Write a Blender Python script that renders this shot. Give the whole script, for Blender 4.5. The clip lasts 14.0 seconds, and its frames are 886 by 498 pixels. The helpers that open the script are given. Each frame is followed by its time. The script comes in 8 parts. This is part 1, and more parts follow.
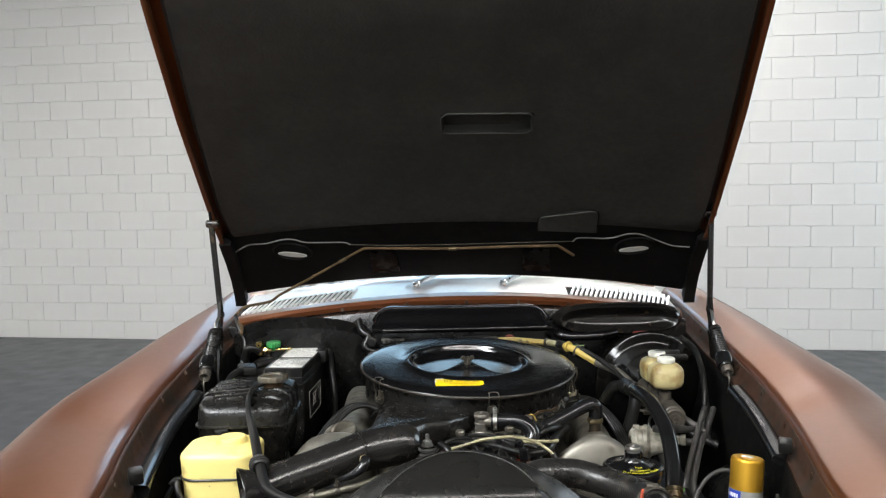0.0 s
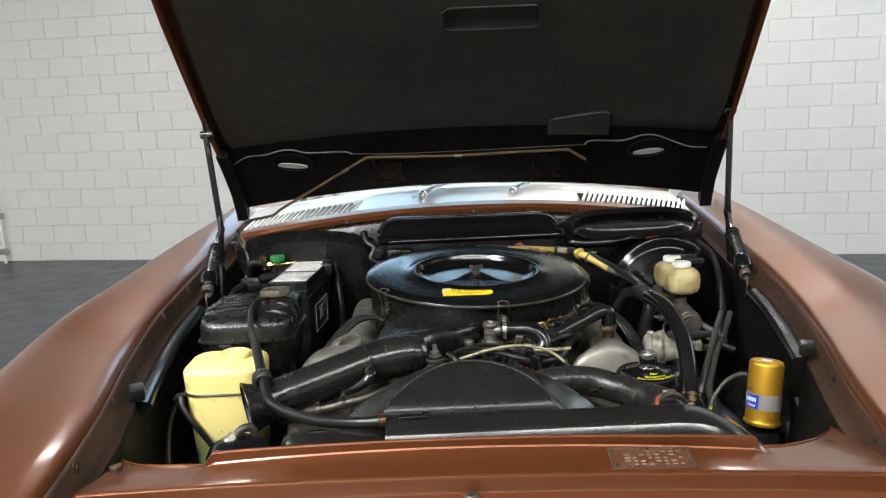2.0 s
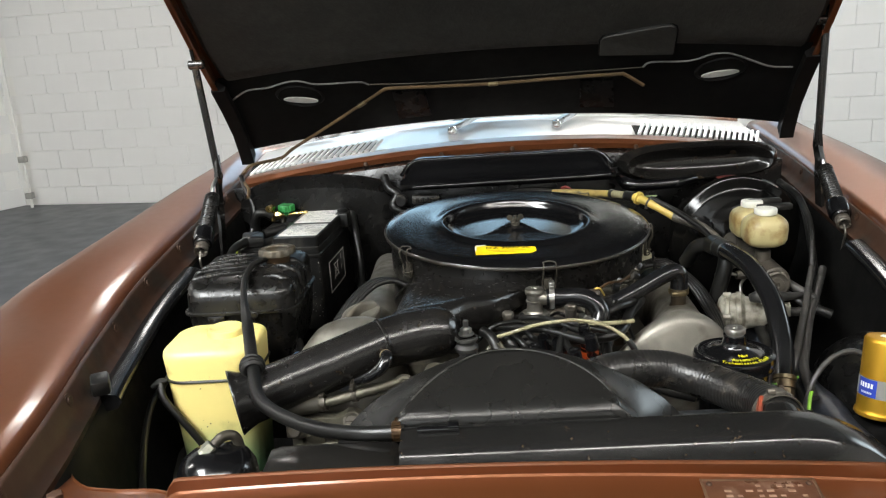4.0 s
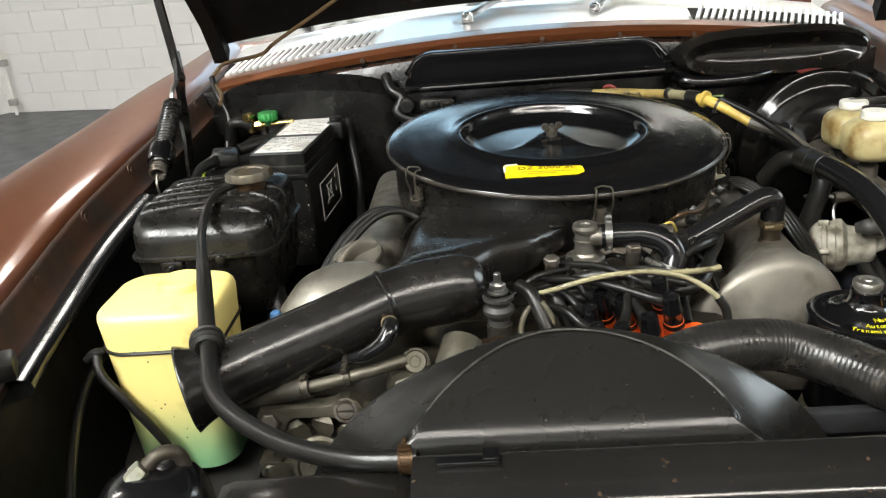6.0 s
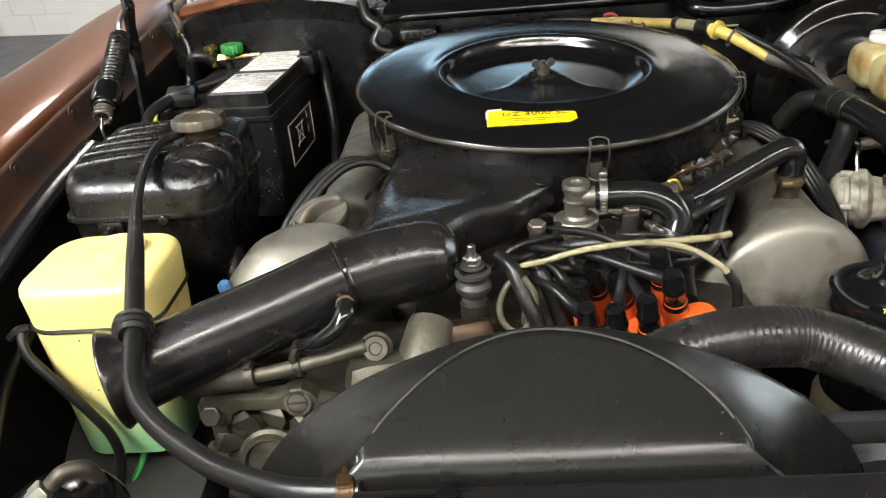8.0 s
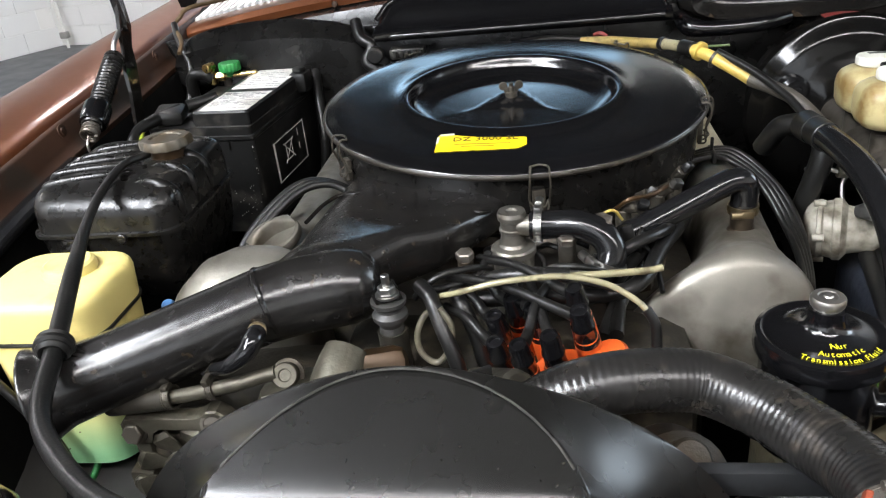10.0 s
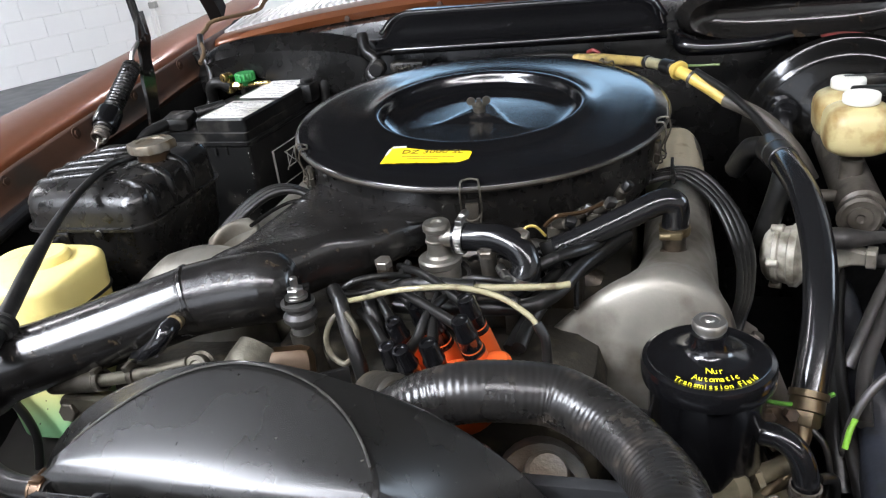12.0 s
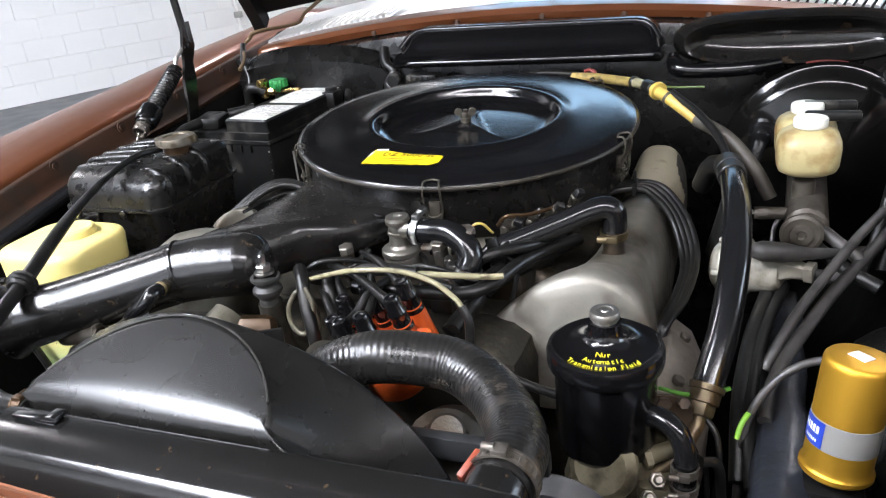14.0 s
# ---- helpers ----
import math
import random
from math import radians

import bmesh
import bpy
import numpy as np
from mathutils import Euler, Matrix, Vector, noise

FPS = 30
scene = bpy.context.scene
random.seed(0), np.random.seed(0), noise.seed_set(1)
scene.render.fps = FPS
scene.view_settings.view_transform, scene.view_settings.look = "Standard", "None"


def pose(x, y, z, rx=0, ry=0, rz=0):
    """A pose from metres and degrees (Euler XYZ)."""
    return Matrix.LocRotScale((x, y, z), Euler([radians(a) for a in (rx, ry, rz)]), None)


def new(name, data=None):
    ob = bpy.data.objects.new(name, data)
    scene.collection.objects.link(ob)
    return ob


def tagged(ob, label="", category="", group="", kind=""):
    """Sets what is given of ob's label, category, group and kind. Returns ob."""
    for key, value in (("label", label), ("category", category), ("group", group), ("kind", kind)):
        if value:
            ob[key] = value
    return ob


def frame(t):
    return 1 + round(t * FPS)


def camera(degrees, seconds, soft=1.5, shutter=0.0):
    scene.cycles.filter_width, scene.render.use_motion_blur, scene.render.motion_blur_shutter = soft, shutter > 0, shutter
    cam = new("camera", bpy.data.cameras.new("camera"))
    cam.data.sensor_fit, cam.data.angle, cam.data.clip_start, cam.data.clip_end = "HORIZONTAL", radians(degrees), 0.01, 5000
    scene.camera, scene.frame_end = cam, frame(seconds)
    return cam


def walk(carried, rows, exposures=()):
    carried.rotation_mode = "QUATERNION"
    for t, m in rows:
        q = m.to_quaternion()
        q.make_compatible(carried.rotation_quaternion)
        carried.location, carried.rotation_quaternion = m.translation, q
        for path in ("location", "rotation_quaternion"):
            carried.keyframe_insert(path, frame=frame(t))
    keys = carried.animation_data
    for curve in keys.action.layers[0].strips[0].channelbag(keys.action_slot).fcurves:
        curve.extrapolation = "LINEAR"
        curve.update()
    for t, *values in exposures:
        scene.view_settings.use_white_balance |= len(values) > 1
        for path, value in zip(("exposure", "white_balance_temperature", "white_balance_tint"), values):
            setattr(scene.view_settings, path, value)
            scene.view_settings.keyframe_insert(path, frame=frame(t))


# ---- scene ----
cam = camera(59.8, 14.0, soft=1.2)
METRES, EYE, TILT, LEAN, TURN = 1.28, 1.16, -4.0, 0.7, -2.0
OX, OY = -0.09, -1.1
ROWS = [
    (0.0, 0.0, 0.0, 0.0, -0.0, 0.0, -0.0),
    (0.5, 0.0013, 0.0009, -0.0067, 0.11, -1.6, 0.25),
    (1.0, 0.0026, 0.0071, -0.0122, 0.23, -3.3, 0.59),
    (1.5, 0.0056, 0.0239, -0.0164, 0.44, -4.77, 1.0),
    (2.0, 0.0094, 0.0552, -0.0171, 0.77, -6.26, 1.44),
    (2.5, 0.0123, 0.0966, -0.0171, 1.2, -7.43, 1.78),
    (3.0, 0.0163, 0.1519, -0.0164, 1.93, -8.59, 2.04),
    (5.5, -0.0063, 0.4535, -0.0402, 4.12, -16.05, 3.15),
    (6.0, -0.0154, 0.5055, -0.046, 3.7, -18.28, 3.36),
    (6.5, -0.0207, 0.5431, -0.0491, 3.39, -20.34, 3.44),
    (7.0, -0.0202, 0.5717, -0.0505, 3.24, -22.17, 3.43),
    (7.5, -0.0124, 0.5889, -0.0496, 3.33, -23.28, 3.42),
    (8.0, 0.0039, 0.6016, -0.0472, 3.8, -23.86, 3.49),
    (10.5, 0.1432, 0.6209, -0.0374, 10.56, -22.77, 4.3),
    (11.0, 0.1789, 0.6227, -0.0386, 12.44, -22.4, 4.27),
    (11.5, 0.2117, 0.6258, -0.0395, 14.19, -22.15, 4.32),
    (12.0, 0.2447, 0.6275, -0.0405, 15.99, -21.83, 4.38),
    (12.5, 0.2755, 0.6262, -0.0398, 17.71, -21.54, 4.39),
    (13.0, 0.3058, 0.6183, -0.0379, 19.37, -21.21, 4.14),
    (13.5, 0.3338, 0.6054, -0.0378, 20.78, -20.79, 3.72),
    (14.0, 0.3682, 0.5876, -0.0379, 22.35, -20.36, 3.33),
]
walk(cam, [(t, pose(OX, OY, EYE, TILT, LEAN, TURN) @ pose(METRES * x, METRES * y, METRES * z, 90 + pitch, roll, yaw)) for t, x, y, z, yaw, pitch, roll in ROWS],
     exposures=[(0.0, -0.08, 6850, 10), (3.0, -0.10, 6900, 9), (5.5, 0.06, 7200, 9), (8.0, 0.32, 7300, 10), (10.5, 0.34, 6550, 13), (14.0, 0.48, 6400, 15)])

# ---- world and light ----
world = bpy.data.worlds.new("world")
scene.world = world
world.use_nodes = True
world.node_tree.nodes["Background"].inputs[0].default_value = (0.8, 0.88, 1.0, 1)
world.node_tree.nodes["Background"].inputs[1].default_value = 0.3


# ---- materials ----
def mat(name, colour, rough=0.5, metal=0.0, spec=0.5, coat=0.0, coat_rough=0.05, var=0.25, scale=30.0, bump=0.1, bump_scale=200.0,
        dirt=None, dirt_amount=0.0, dirt_scale=8.0, rough_var=0.15, aniso=0.0):
    """A surface with colour variation at two scales, optional stains in a second colour, and fine relief."""
    m = bpy.data.materials.new(name)
    m.use_nodes = True
    nt = m.node_tree
    b = nt.nodes["Principled BSDF"]
    b.inputs["Metallic"].default_value = metal
    b.inputs["Specular IOR Level"].default_value = spec
    b.inputs["Coat Weight"].default_value = coat
    b.inputs["Coat Roughness"].default_value = coat_rough
    co = nt.nodes.new("ShaderNodeTexCoord")
    info = nt.nodes.new("ShaderNodeObjectInfo")
    add = nt.nodes.new("ShaderNodeVectorMath")
    add.operation = "ADD"
    nt.links.new(co.outputs["Object"], add.inputs[0])
    nt.links.new(info.outputs["Random"], add.inputs[1])

    def noise_tex(sc, detail=4.0):
        n = nt.nodes.new("ShaderNodeTexNoise")
        n.inputs["Scale"].default_value, n.inputs["Detail"].default_value = sc, detail
        nt.links.new(add.outputs[0], n.inputs["Vector"])
        return n.outputs["Fac"]

    def mix(fac, a, c):
        n = nt.nodes.new("ShaderNodeMix")
        n.data_type = "RGBA"
        if isinstance(fac, float):
            n.inputs[0].default_value = fac
        else:
            nt.links.new(fac, n.inputs[0])
        for sock, v in ((n.inputs[6], a), (n.inputs[7], c)):
            if isinstance(v, tuple):
                sock.default_value = (*v, 1)
            else:
                nt.links.new(v, sock)
        return n.outputs[2]

    def ramp(fac, lo, hi, a=0.0, c=1.0):
        n = nt.nodes.new("ShaderNodeMapRange")
        n.inputs["From Min"].default_value, n.inputs["From Max"].default_value = lo, hi
        n.inputs["To Min"].default_value, n.inputs["To Max"].default_value = a, c
        nt.links.new(fac, n.inputs["Value"])
        return n.outputs["Result"]

    big, fine = noise_tex(scale * 0.2, 3.0), noise_tex(scale, 6.0)
    dark = tuple(c * (1 - var) for c in colour)
    light = tuple(min(1.0, c * (1 + var)) for c in colour)
    col = mix(ramp(big, 0.3, 0.7), dark, light)
    col = mix(ramp(fine, 0.35, 0.75, 0.0, 0.5), col, colour)
    if dirt:
        col = mix(ramp(noise_tex(dirt_scale, 8.0), 0.62 - 0.3 * dirt_amount, 0.78 - 0.25 * dirt_amount), col, dirt)
    nt.links.new(col, b.inputs["Base Color"])
    nt.links.new(ramp(fine, 0.3, 0.7, max(0.02, rough - rough_var * rough), min(1.0, rough + rough_var * rough)), b.inputs["Roughness"])
    if bump:
        n = nt.nodes.new("ShaderNodeBump")
        n.inputs["Strength"].default_value, n.inputs["Distance"].default_value = bump, 0.002
        nt.links.new(noise_tex(bump_scale, 3.0), n.inputs["Height"])
        nt.links.new(n.outputs[0], b.inputs["Normal"])
    return m


def glow(name, colour, strength):
    m = bpy.data.materials.new(name)
    m.use_nodes = True
    nt = m.node_tree
    nt.nodes.remove(nt.nodes["Principled BSDF"])
    e = nt.nodes.new("ShaderNodeEmission")
    e.inputs[0].default_value, e.inputs[1].default_value = (*colour, 1), strength
    nt.links.new(e.outputs[0], nt.nodes["Material Output"].inputs[0])
    return m


PAINT = mat("brown_metallic_paint", (0.15, 0.046, 0.0145), rough=0.40, metal=0.6, coat=0.6, coat_rough=0.12, var=0.02, scale=60, bump=0.0, rough_var=0.04)
PAINT_DULL = mat("brown_paint_unpolished", (0.05, 0.024, 0.014), rough=0.55, spec=0.25, metal=0.1, coat=0.0, coat_rough=0.3, var=0.3, scale=40, dirt=(0.03, 0.022, 0.016), dirt_amount=0.45, dirt_scale=18)
BLACK_GLOSS = mat("black_enamel", (0.004, 0.004, 0.0045), rough=0.19, spec=0.5, coat=0.5, coat_rough=0.14, var=0.2, bump=0.006, bump_scale=60, scale=20)
BLACK_SATIN = mat("black_satin_paint", (0.0095, 0.0088, 0.008), rough=0.17, var=0.4, rough_var=0.3, scale=45, bump=0.05, bump_scale=130, dirt=(0.05, 0.034, 0.02), dirt_amount=0.12, dirt_scale=26)
BLACK_BODY = mat("black_body_sheet", (0.006, 0.0058, 0.0055), rough=0.27, spec=0.35, var=0.35, rough_var=0.3, bump=0.12, bump_scale=60, dirt=(0.03, 0.028, 0.025), dirt_amount=-0.1, dirt_scale=20)
BAY_DARK = mat("grimy_bay_sheet", (0.0045, 0.0044, 0.0042), rough=0.6, spec=0.12, var=0.4, bump=0.2, bump_scale=60, dirt=(0.009, 0.0085, 0.0075), dirt_amount=0.1)
SHROUD = mat("shroud_plastic", (0.0092, 0.0089, 0.0082), rough=0.27, spec=0.5, var=0.1, rough_var=0.08, scale=18, bump=0.006, bump_scale=500, dirt=(0.06, 0.055, 0.046), dirt_amount=-0.19, dirt_scale=230)
SHROUD_EDGE = mat("worn_shroud_edge", (0.05, 0.047, 0.043), rough=0.35, var=0.6, scale=220, bump=0.15, bump_scale=500, dirt=(0.02, 0.019, 0.018), dirt_amount=0.35, dirt_scale=90)
HOSE = mat("ribbed_hose_rubber", (0.0125, 0.0118, 0.011), rough=0.29, var=0.3, bump=0.09, bump_scale=230, dirt=(0.06, 0.05, 0.04), dirt_amount=0.15, dirt_scale=45)
PANEL_ALU = mat("polished_aluminium", (0.9, 0.9, 0.89), rough=0.34, metal=0.85, var=0.05, scale=30, bump=0.02)
DUCT = mat("black_duct_sheet", (0.0105, 0.0098, 0.0092), rough=0.23, spec=0.6, var=0.5, rough_var=0.25, scale=90, bump=0.04, bump_scale=70, dirt=(0.05, 0.036, 0.022), dirt_amount=-0.04, dirt_scale=60)
DRUM = mat("grimy_black_drum", (0.004, 0.0038, 0.0035), rough=0.13, spec=0.35, var=0.3, rough_var=0.15, bump=0.03, bump_scale=90, dirt=(0.02, 0.014, 0.009), dirt_amount=-0.05, dirt_scale=40)
NUT_DARK = mat("grimy_nut_steel", (0.075, 0.066, 0.052), rough=0.5, metal=0.7, var=0.3, scale=80, bump=0.1)
BOLT = mat("dull_bolt_steel", (0.2, 0.18, 0.155), rough=0.45, metal=0.8, var=0.3, scale=80, bump=0.1, dirt=(0.09, 0.07, 0.05), dirt_amount=0.4, dirt_scale=60)
TANK_BLACK = mat("dusty_black_enamel", (0.0075, 0.007, 0.0064), rough=0.30, spec=0.38, var=0.4, rough_var=0.35, scale=70, bump=0.06, bump_scale=110, dirt=(0.03, 0.025, 0.018), dirt_amount=-0.04, dirt_scale=60)
RUBBER = mat("black_rubber", (0.0085, 0.0083, 0.0078), rough=0.33, spec=0.4, var=0.25, bump=0.15, bump_scale=350, dirt=(0.03, 0.028, 0.025), dirt_amount=0.1, dirt_scale=30)
RUBBER_GLOSS = mat("black_shiny_rubber", (0.007, 0.007, 0.0074), spec=0.5, rough=0.16, var=0.2, bump=0.04, bump_scale=200)
PLASTIC_BLACK = mat("black_moulded_plastic", (0.0075, 0.0075, 0.0073), rough=0.36, spec=0.35, var=0.2, bump=0.08, bump_scale=300, dirt=(0.05, 0.046, 0.04), dirt_amount=0.3, dirt_scale=25)
ALU = mat("cast_aluminium", (0.195, 0.183, 0.155), rough=0.46, metal=0.55, spec=0.45, var=0.5, scale=50, bump=0.12, bump_scale=260, rough_var=0.3, dirt=(0.075, 0.062, 0.044), dirt_amount=0.5, dirt_scale=15)
ALU_DULL = mat("dirty_cast_aluminium", (0.125, 0.118, 0.104), rough=0.45, metal=0.75, var=0.3, scale=40, bump=0.25, bump_scale=300, dirt=(0.06, 0.045, 0.03), dirt_amount=0.6, dirt_scale=16)
STEEL = mat("zinc_steel", (0.45, 0.44, 0.42), rough=0.32, metal=1.0, var=0.2, bump=0.05)
CHROME = mat("bright_metal", (0.7, 0.7, 0.7), rough=0.12, metal=1.0, var=0.08, bump=0.0)
BRASS = mat("brass", (0.21, 0.165, 0.095), rough=0.4, metal=0.9, var=0.3, dirt=(0.1, 0.07, 0.04), dirt_amount=0.4, dirt_scale=60, bump=0.05)
BRONZE = mat("brown_oily_metal", (0.075, 0.042, 0.02), rough=0.35, metal=0.6, var=0.5, dirt=(0.03, 0.02, 0.01), dirt_amount=0.5)
BOTTLE = mat("yellowed_bottle_plastic", (0.80, 0.66, 0.24), rough=0.4, var=0.08, scale=20, bump=0.06, bump_scale=120, dirt=(0.50, 0.40, 0.14), dirt_amount=0.15, dirt_scale=20)


def bottle_plastic():
    """Yellowed translucent plastic: the fluid inside tints its lowest part green."""
    m = BOTTLE.copy()
    m.name = "bottle_plastic_over_fluid"
    nt = m.node_tree
    b = nt.nodes["Principled BSDF"]
    old = b.inputs["Base Color"].links[0].from_socket
    co = nt.nodes.new("ShaderNodeTexCoord")
    sep = nt.nodes.new("ShaderNodeSeparateXYZ")
    nt.links.new(co.outputs["Object"], sep.inputs[0])
    mr = nt.nodes.new("ShaderNodeMapRange")
    mr.interpolation_type = "SMOOTHSTEP"
    mr.inputs["From Min"].default_value, mr.inputs["From Max"].default_value = 0.595, 0.485
    nt.links.new(sep.outputs[2], mr.inputs["Value"])
    mx = nt.nodes.new("ShaderNodeMix")
    mx.data_type = "RGBA"
    nt.links.new(mr.outputs["Result"], mx.inputs[0])
    nt.links.new(old, mx.inputs[6])
    mx.inputs[7].default_value = (0.18, 0.38, 0.19, 1)
    nt.links.new(mx.outputs[2], b.inputs["Base Color"])
    b.inputs["Subsurface Weight"].default_value = 0.0
    return m


BOTTLE_FLUID = bottle_plastic()
WHITE_CAP = mat("white_plastic", (0.66, 0.65, 0.58), rough=0.45, var=0.05, bump=0.03)
GOLD = mat("gold_anodised", (0.62, 0.34, 0.034), rough=0.42, metal=0.8, var=0.08, scale=15, bump=0.02)
SILVER_BAND = mat("silver_label", (0.33, 0.325, 0.30), rough=0.4, metal=0.4, var=0.06)
BLUE = mat("blue_label", (0.018, 0.045, 0.34), rough=0.4, var=0.06)
WHITE = mat("white_print_and_reflection", (0.8, 0.8, 0.8), rough=0.5, var=0.03, bump=0)
YELLOW = mat("yellow_sticker", (0.9, 0.62, 0.01), rough=0.4, var=0.04, bump=0.02)
YELLOW_INK = mat("yellow_ink", (0.8, 0.72, 0.02), rough=0.5, var=0.03, bump=0)
BLACK_INK = mat("black_ink", (0.05, 0.035, 0.005), rough=0.6, var=0.03, bump=0)
LABEL = mat("paper_label", (0.62, 0.61, 0.57), rough=0.5, var=0.08, scale=40, bump=0.02, dirt=(0.4, 0.38, 0.33), dirt_amount=0.2)
GREY_INK = mat("grey_ink", (0.2, 0.2, 0.2), rough=0.6, var=0.05, bump=0)
GREEN = mat("green_plastic", (0.02, 0.22, 0.05), rough=0.4, var=0.1)
ORANGE = mat("orange_distributor_plastic", (0.56, 0.088, 0.015), rough=0.38, var=0.12, bump=0.05)
YELLOW_TUBE = mat("yellowed_nylon_tube", (0.5, 0.36, 0.08), rough=0.4, var=0.2, scale=30, dirt=(0.35, 0.24, 0.08), dirt_amount=0.4, dirt_scale=20)
CLEAR_TUBE = mat("pale_vinyl_tube", (0.26, 0.235, 0.14), rough=0.2, var=0.25, scale=60, dirt=(0.12, 0.1, 0.06), dirt_amount=0.25, dirt_scale=70)
BRAID = mat("brown_braided_sleeve", (0.095, 0.056, 0.022), rough=0.7, var=0.4, scale=80, bump=0.4, bump_scale=700)
RED = mat("red_print", (0.20, 0.03, 0.025), rough=0.5, var=0.1)
PAD = mat("hood_lining", (0.029, 0.0287, 0.0257), rough=0.6, spec=0.36, var=0.22, scale=60, bump=0.5, bump_scale=160, dirt=(0.02, 0.02, 0.018), dirt_amount=0.2, dirt_scale=5)
WALL = mat("white_wall_paint", (0.75, 0.735, 0.70), rough=0.5, var=0.03, scale=12, bump=0.12, bump_scale=90)
FLOOR = mat("grey_floor_paint", (0.034, 0.038, 0.045), rough=0.36, var=0.05, scale=8, bump=0.02, bump_scale=120)
CEILING = mat("dark_ceiling_paint", (0.12, 0.12, 0.12), rough=0.8, var=0.04, bump=0.05)
ENGINE_GRIME = mat("engine_casting_grime", (0.030, 0.027, 0.021), spec=0.25, rough=0.6, metal=0.3, var=0.5, bump=0.4, bump_scale=150, dirt=(0.085, 0.072, 0.05), dirt_amount=0.4, dirt_scale=30)
GLASS = bpy.data.materials.new("windscreen_glass")
GLASS.use_nodes = True
nt = GLASS.node_tree
nt.nodes.remove(nt.nodes["Principled BSDF"])
clear, gloss, blend = nt.nodes.new("ShaderNodeBsdfTransparent"), nt.nodes.new("ShaderNodeBsdfGlossy"), nt.nodes.new("ShaderNodeMixShader")
clear.inputs[0].default_value = (0.88, 0.93, 0.91, 1)
gloss.inputs["Roughness"].default_value = 0.02
blend.inputs[0].default_value = 0.12
nt.links.new(clear.outputs[0], blend.inputs[1])
nt.links.new(gloss.outputs[0], blend.inputs[2])
nt.links.new(blend.outputs[0], nt.nodes["Material Output"].inputs[0])


# ---- mesh helpers ----
def thing(name, at, label, category, group="", kind=""):
    ob = new(name)
    ob.location = at
    ob.empty_display_size = 0.05
    return tagged(ob, label, category, group, kind)


def part(name, bm, material, parent=None, label="", sharp=38):
    """One mesh object, under a thing or a part."""
    me = bpy.data.meshes.new(name)
    bmesh.ops.recalc_face_normals(bm, faces=bm.faces[:])
    bm.to_mesh(me)
    bm.free()
    for p in me.polygons:
        p.use_smooth = True
    me.set_sharp_from_angle(angle=radians(sharp))
    me.materials.append(material)
    ob = new(name, me)
    if parent is not None:
        ob.parent = parent
        if parent.type == "EMPTY":
            ob.matrix_parent_inverse = Matrix.Translation(-Vector(parent.location))
    return tagged(ob, label)


def box(bm, c, s, bevel=0.0, m=None, seg=2):
    """A box of size s at c, with rounded edges; m turns it about its own middle."""
    made = bmesh.ops.create_cube(bm, size=1.0)["verts"]
    mm = Matrix.Translation(c) @ (m.to_3x3().to_4x4() if m else Matrix()) @ Matrix.Diagonal((*s, 1))
    bmesh.ops.transform(bm, matrix=mm, verts=made)
    if bevel:
        edges = {e for v in made for e in v.link_edges}
        bmesh.ops.bevel(bm, geom=list(edges), offset=bevel, segments=seg, affect="EDGES", profile=0.5)
    return bm


def lathe(bm, profile, m=None, seg=40):
    """Turns (radius, height) about z, then moves by m."""
    m = m or Matrix()
    rings = []
    for r, z in profile:
        if r < 1e-6:
            rings.append([bm.verts.new(m @ Vector((0, 0, z)))])
        else:
            rings.append([bm.verts.new(m @ Vector((r * math.cos(2 * math.pi * i / seg), r * math.sin(2 * math.pi * i / seg), z))) for i in range(seg)])
    for a, b in zip(rings, rings[1:]):
        for i in range(seg):
            j = (i + 1) % seg
            if len(a) == 1 and len(b) == 1:
                continue
            if len(a) == 1:
                bm.faces.new((a[0], b[i], b[j]))
            elif len(b) == 1:
                bm.faces.new((a[i], a[j], b[0]))
            else:
                bm.faces.new((a[i], a[j], b[j], b[i]))
    return bm


def loft(bm, rings, closed=True, caps=True):
    """Skins rows of points; closed: each row is a ring."""
    rows = [[bm.verts.new(p) for p in r] for r in rings]
    n = len(rows[0])
    for a, b in zip(rows, rows[1:]):
        for i in range(n if closed else n - 1):
            j = (i + 1) % n
            bm.faces.new((a[i], a[j], b[j], b[i]))
    if closed and caps:
        bm.faces.new(rows[0][::-1])
        bm.faces.new(rows[-1])
    return bm


def smooth_path(pts, step=6):
    """A Catmull-Rom curve through the points."""
    pts = [Vector(p) for p in pts]
    if len(pts) < 3:
        return pts
    ext = [pts[0] * 2 - pts[1]] + pts + [pts[-1] * 2 - pts[-2]]
    out = []
    for i in range(1, len(ext) - 2):
        p0, p1, p2, p3 = ext[i - 1:i + 3]
        for k in range(step):
            u = k / step
            out.append(0.5 * (2 * p1 + (p2 - p0) * u + (2 * p0 - 5 * p1 + 4 * p2 - p3) * u * u + (3 * p1 - p0 - 3 * p2 + p3) * u ** 3))
    out.append(pts[-1])
    return out


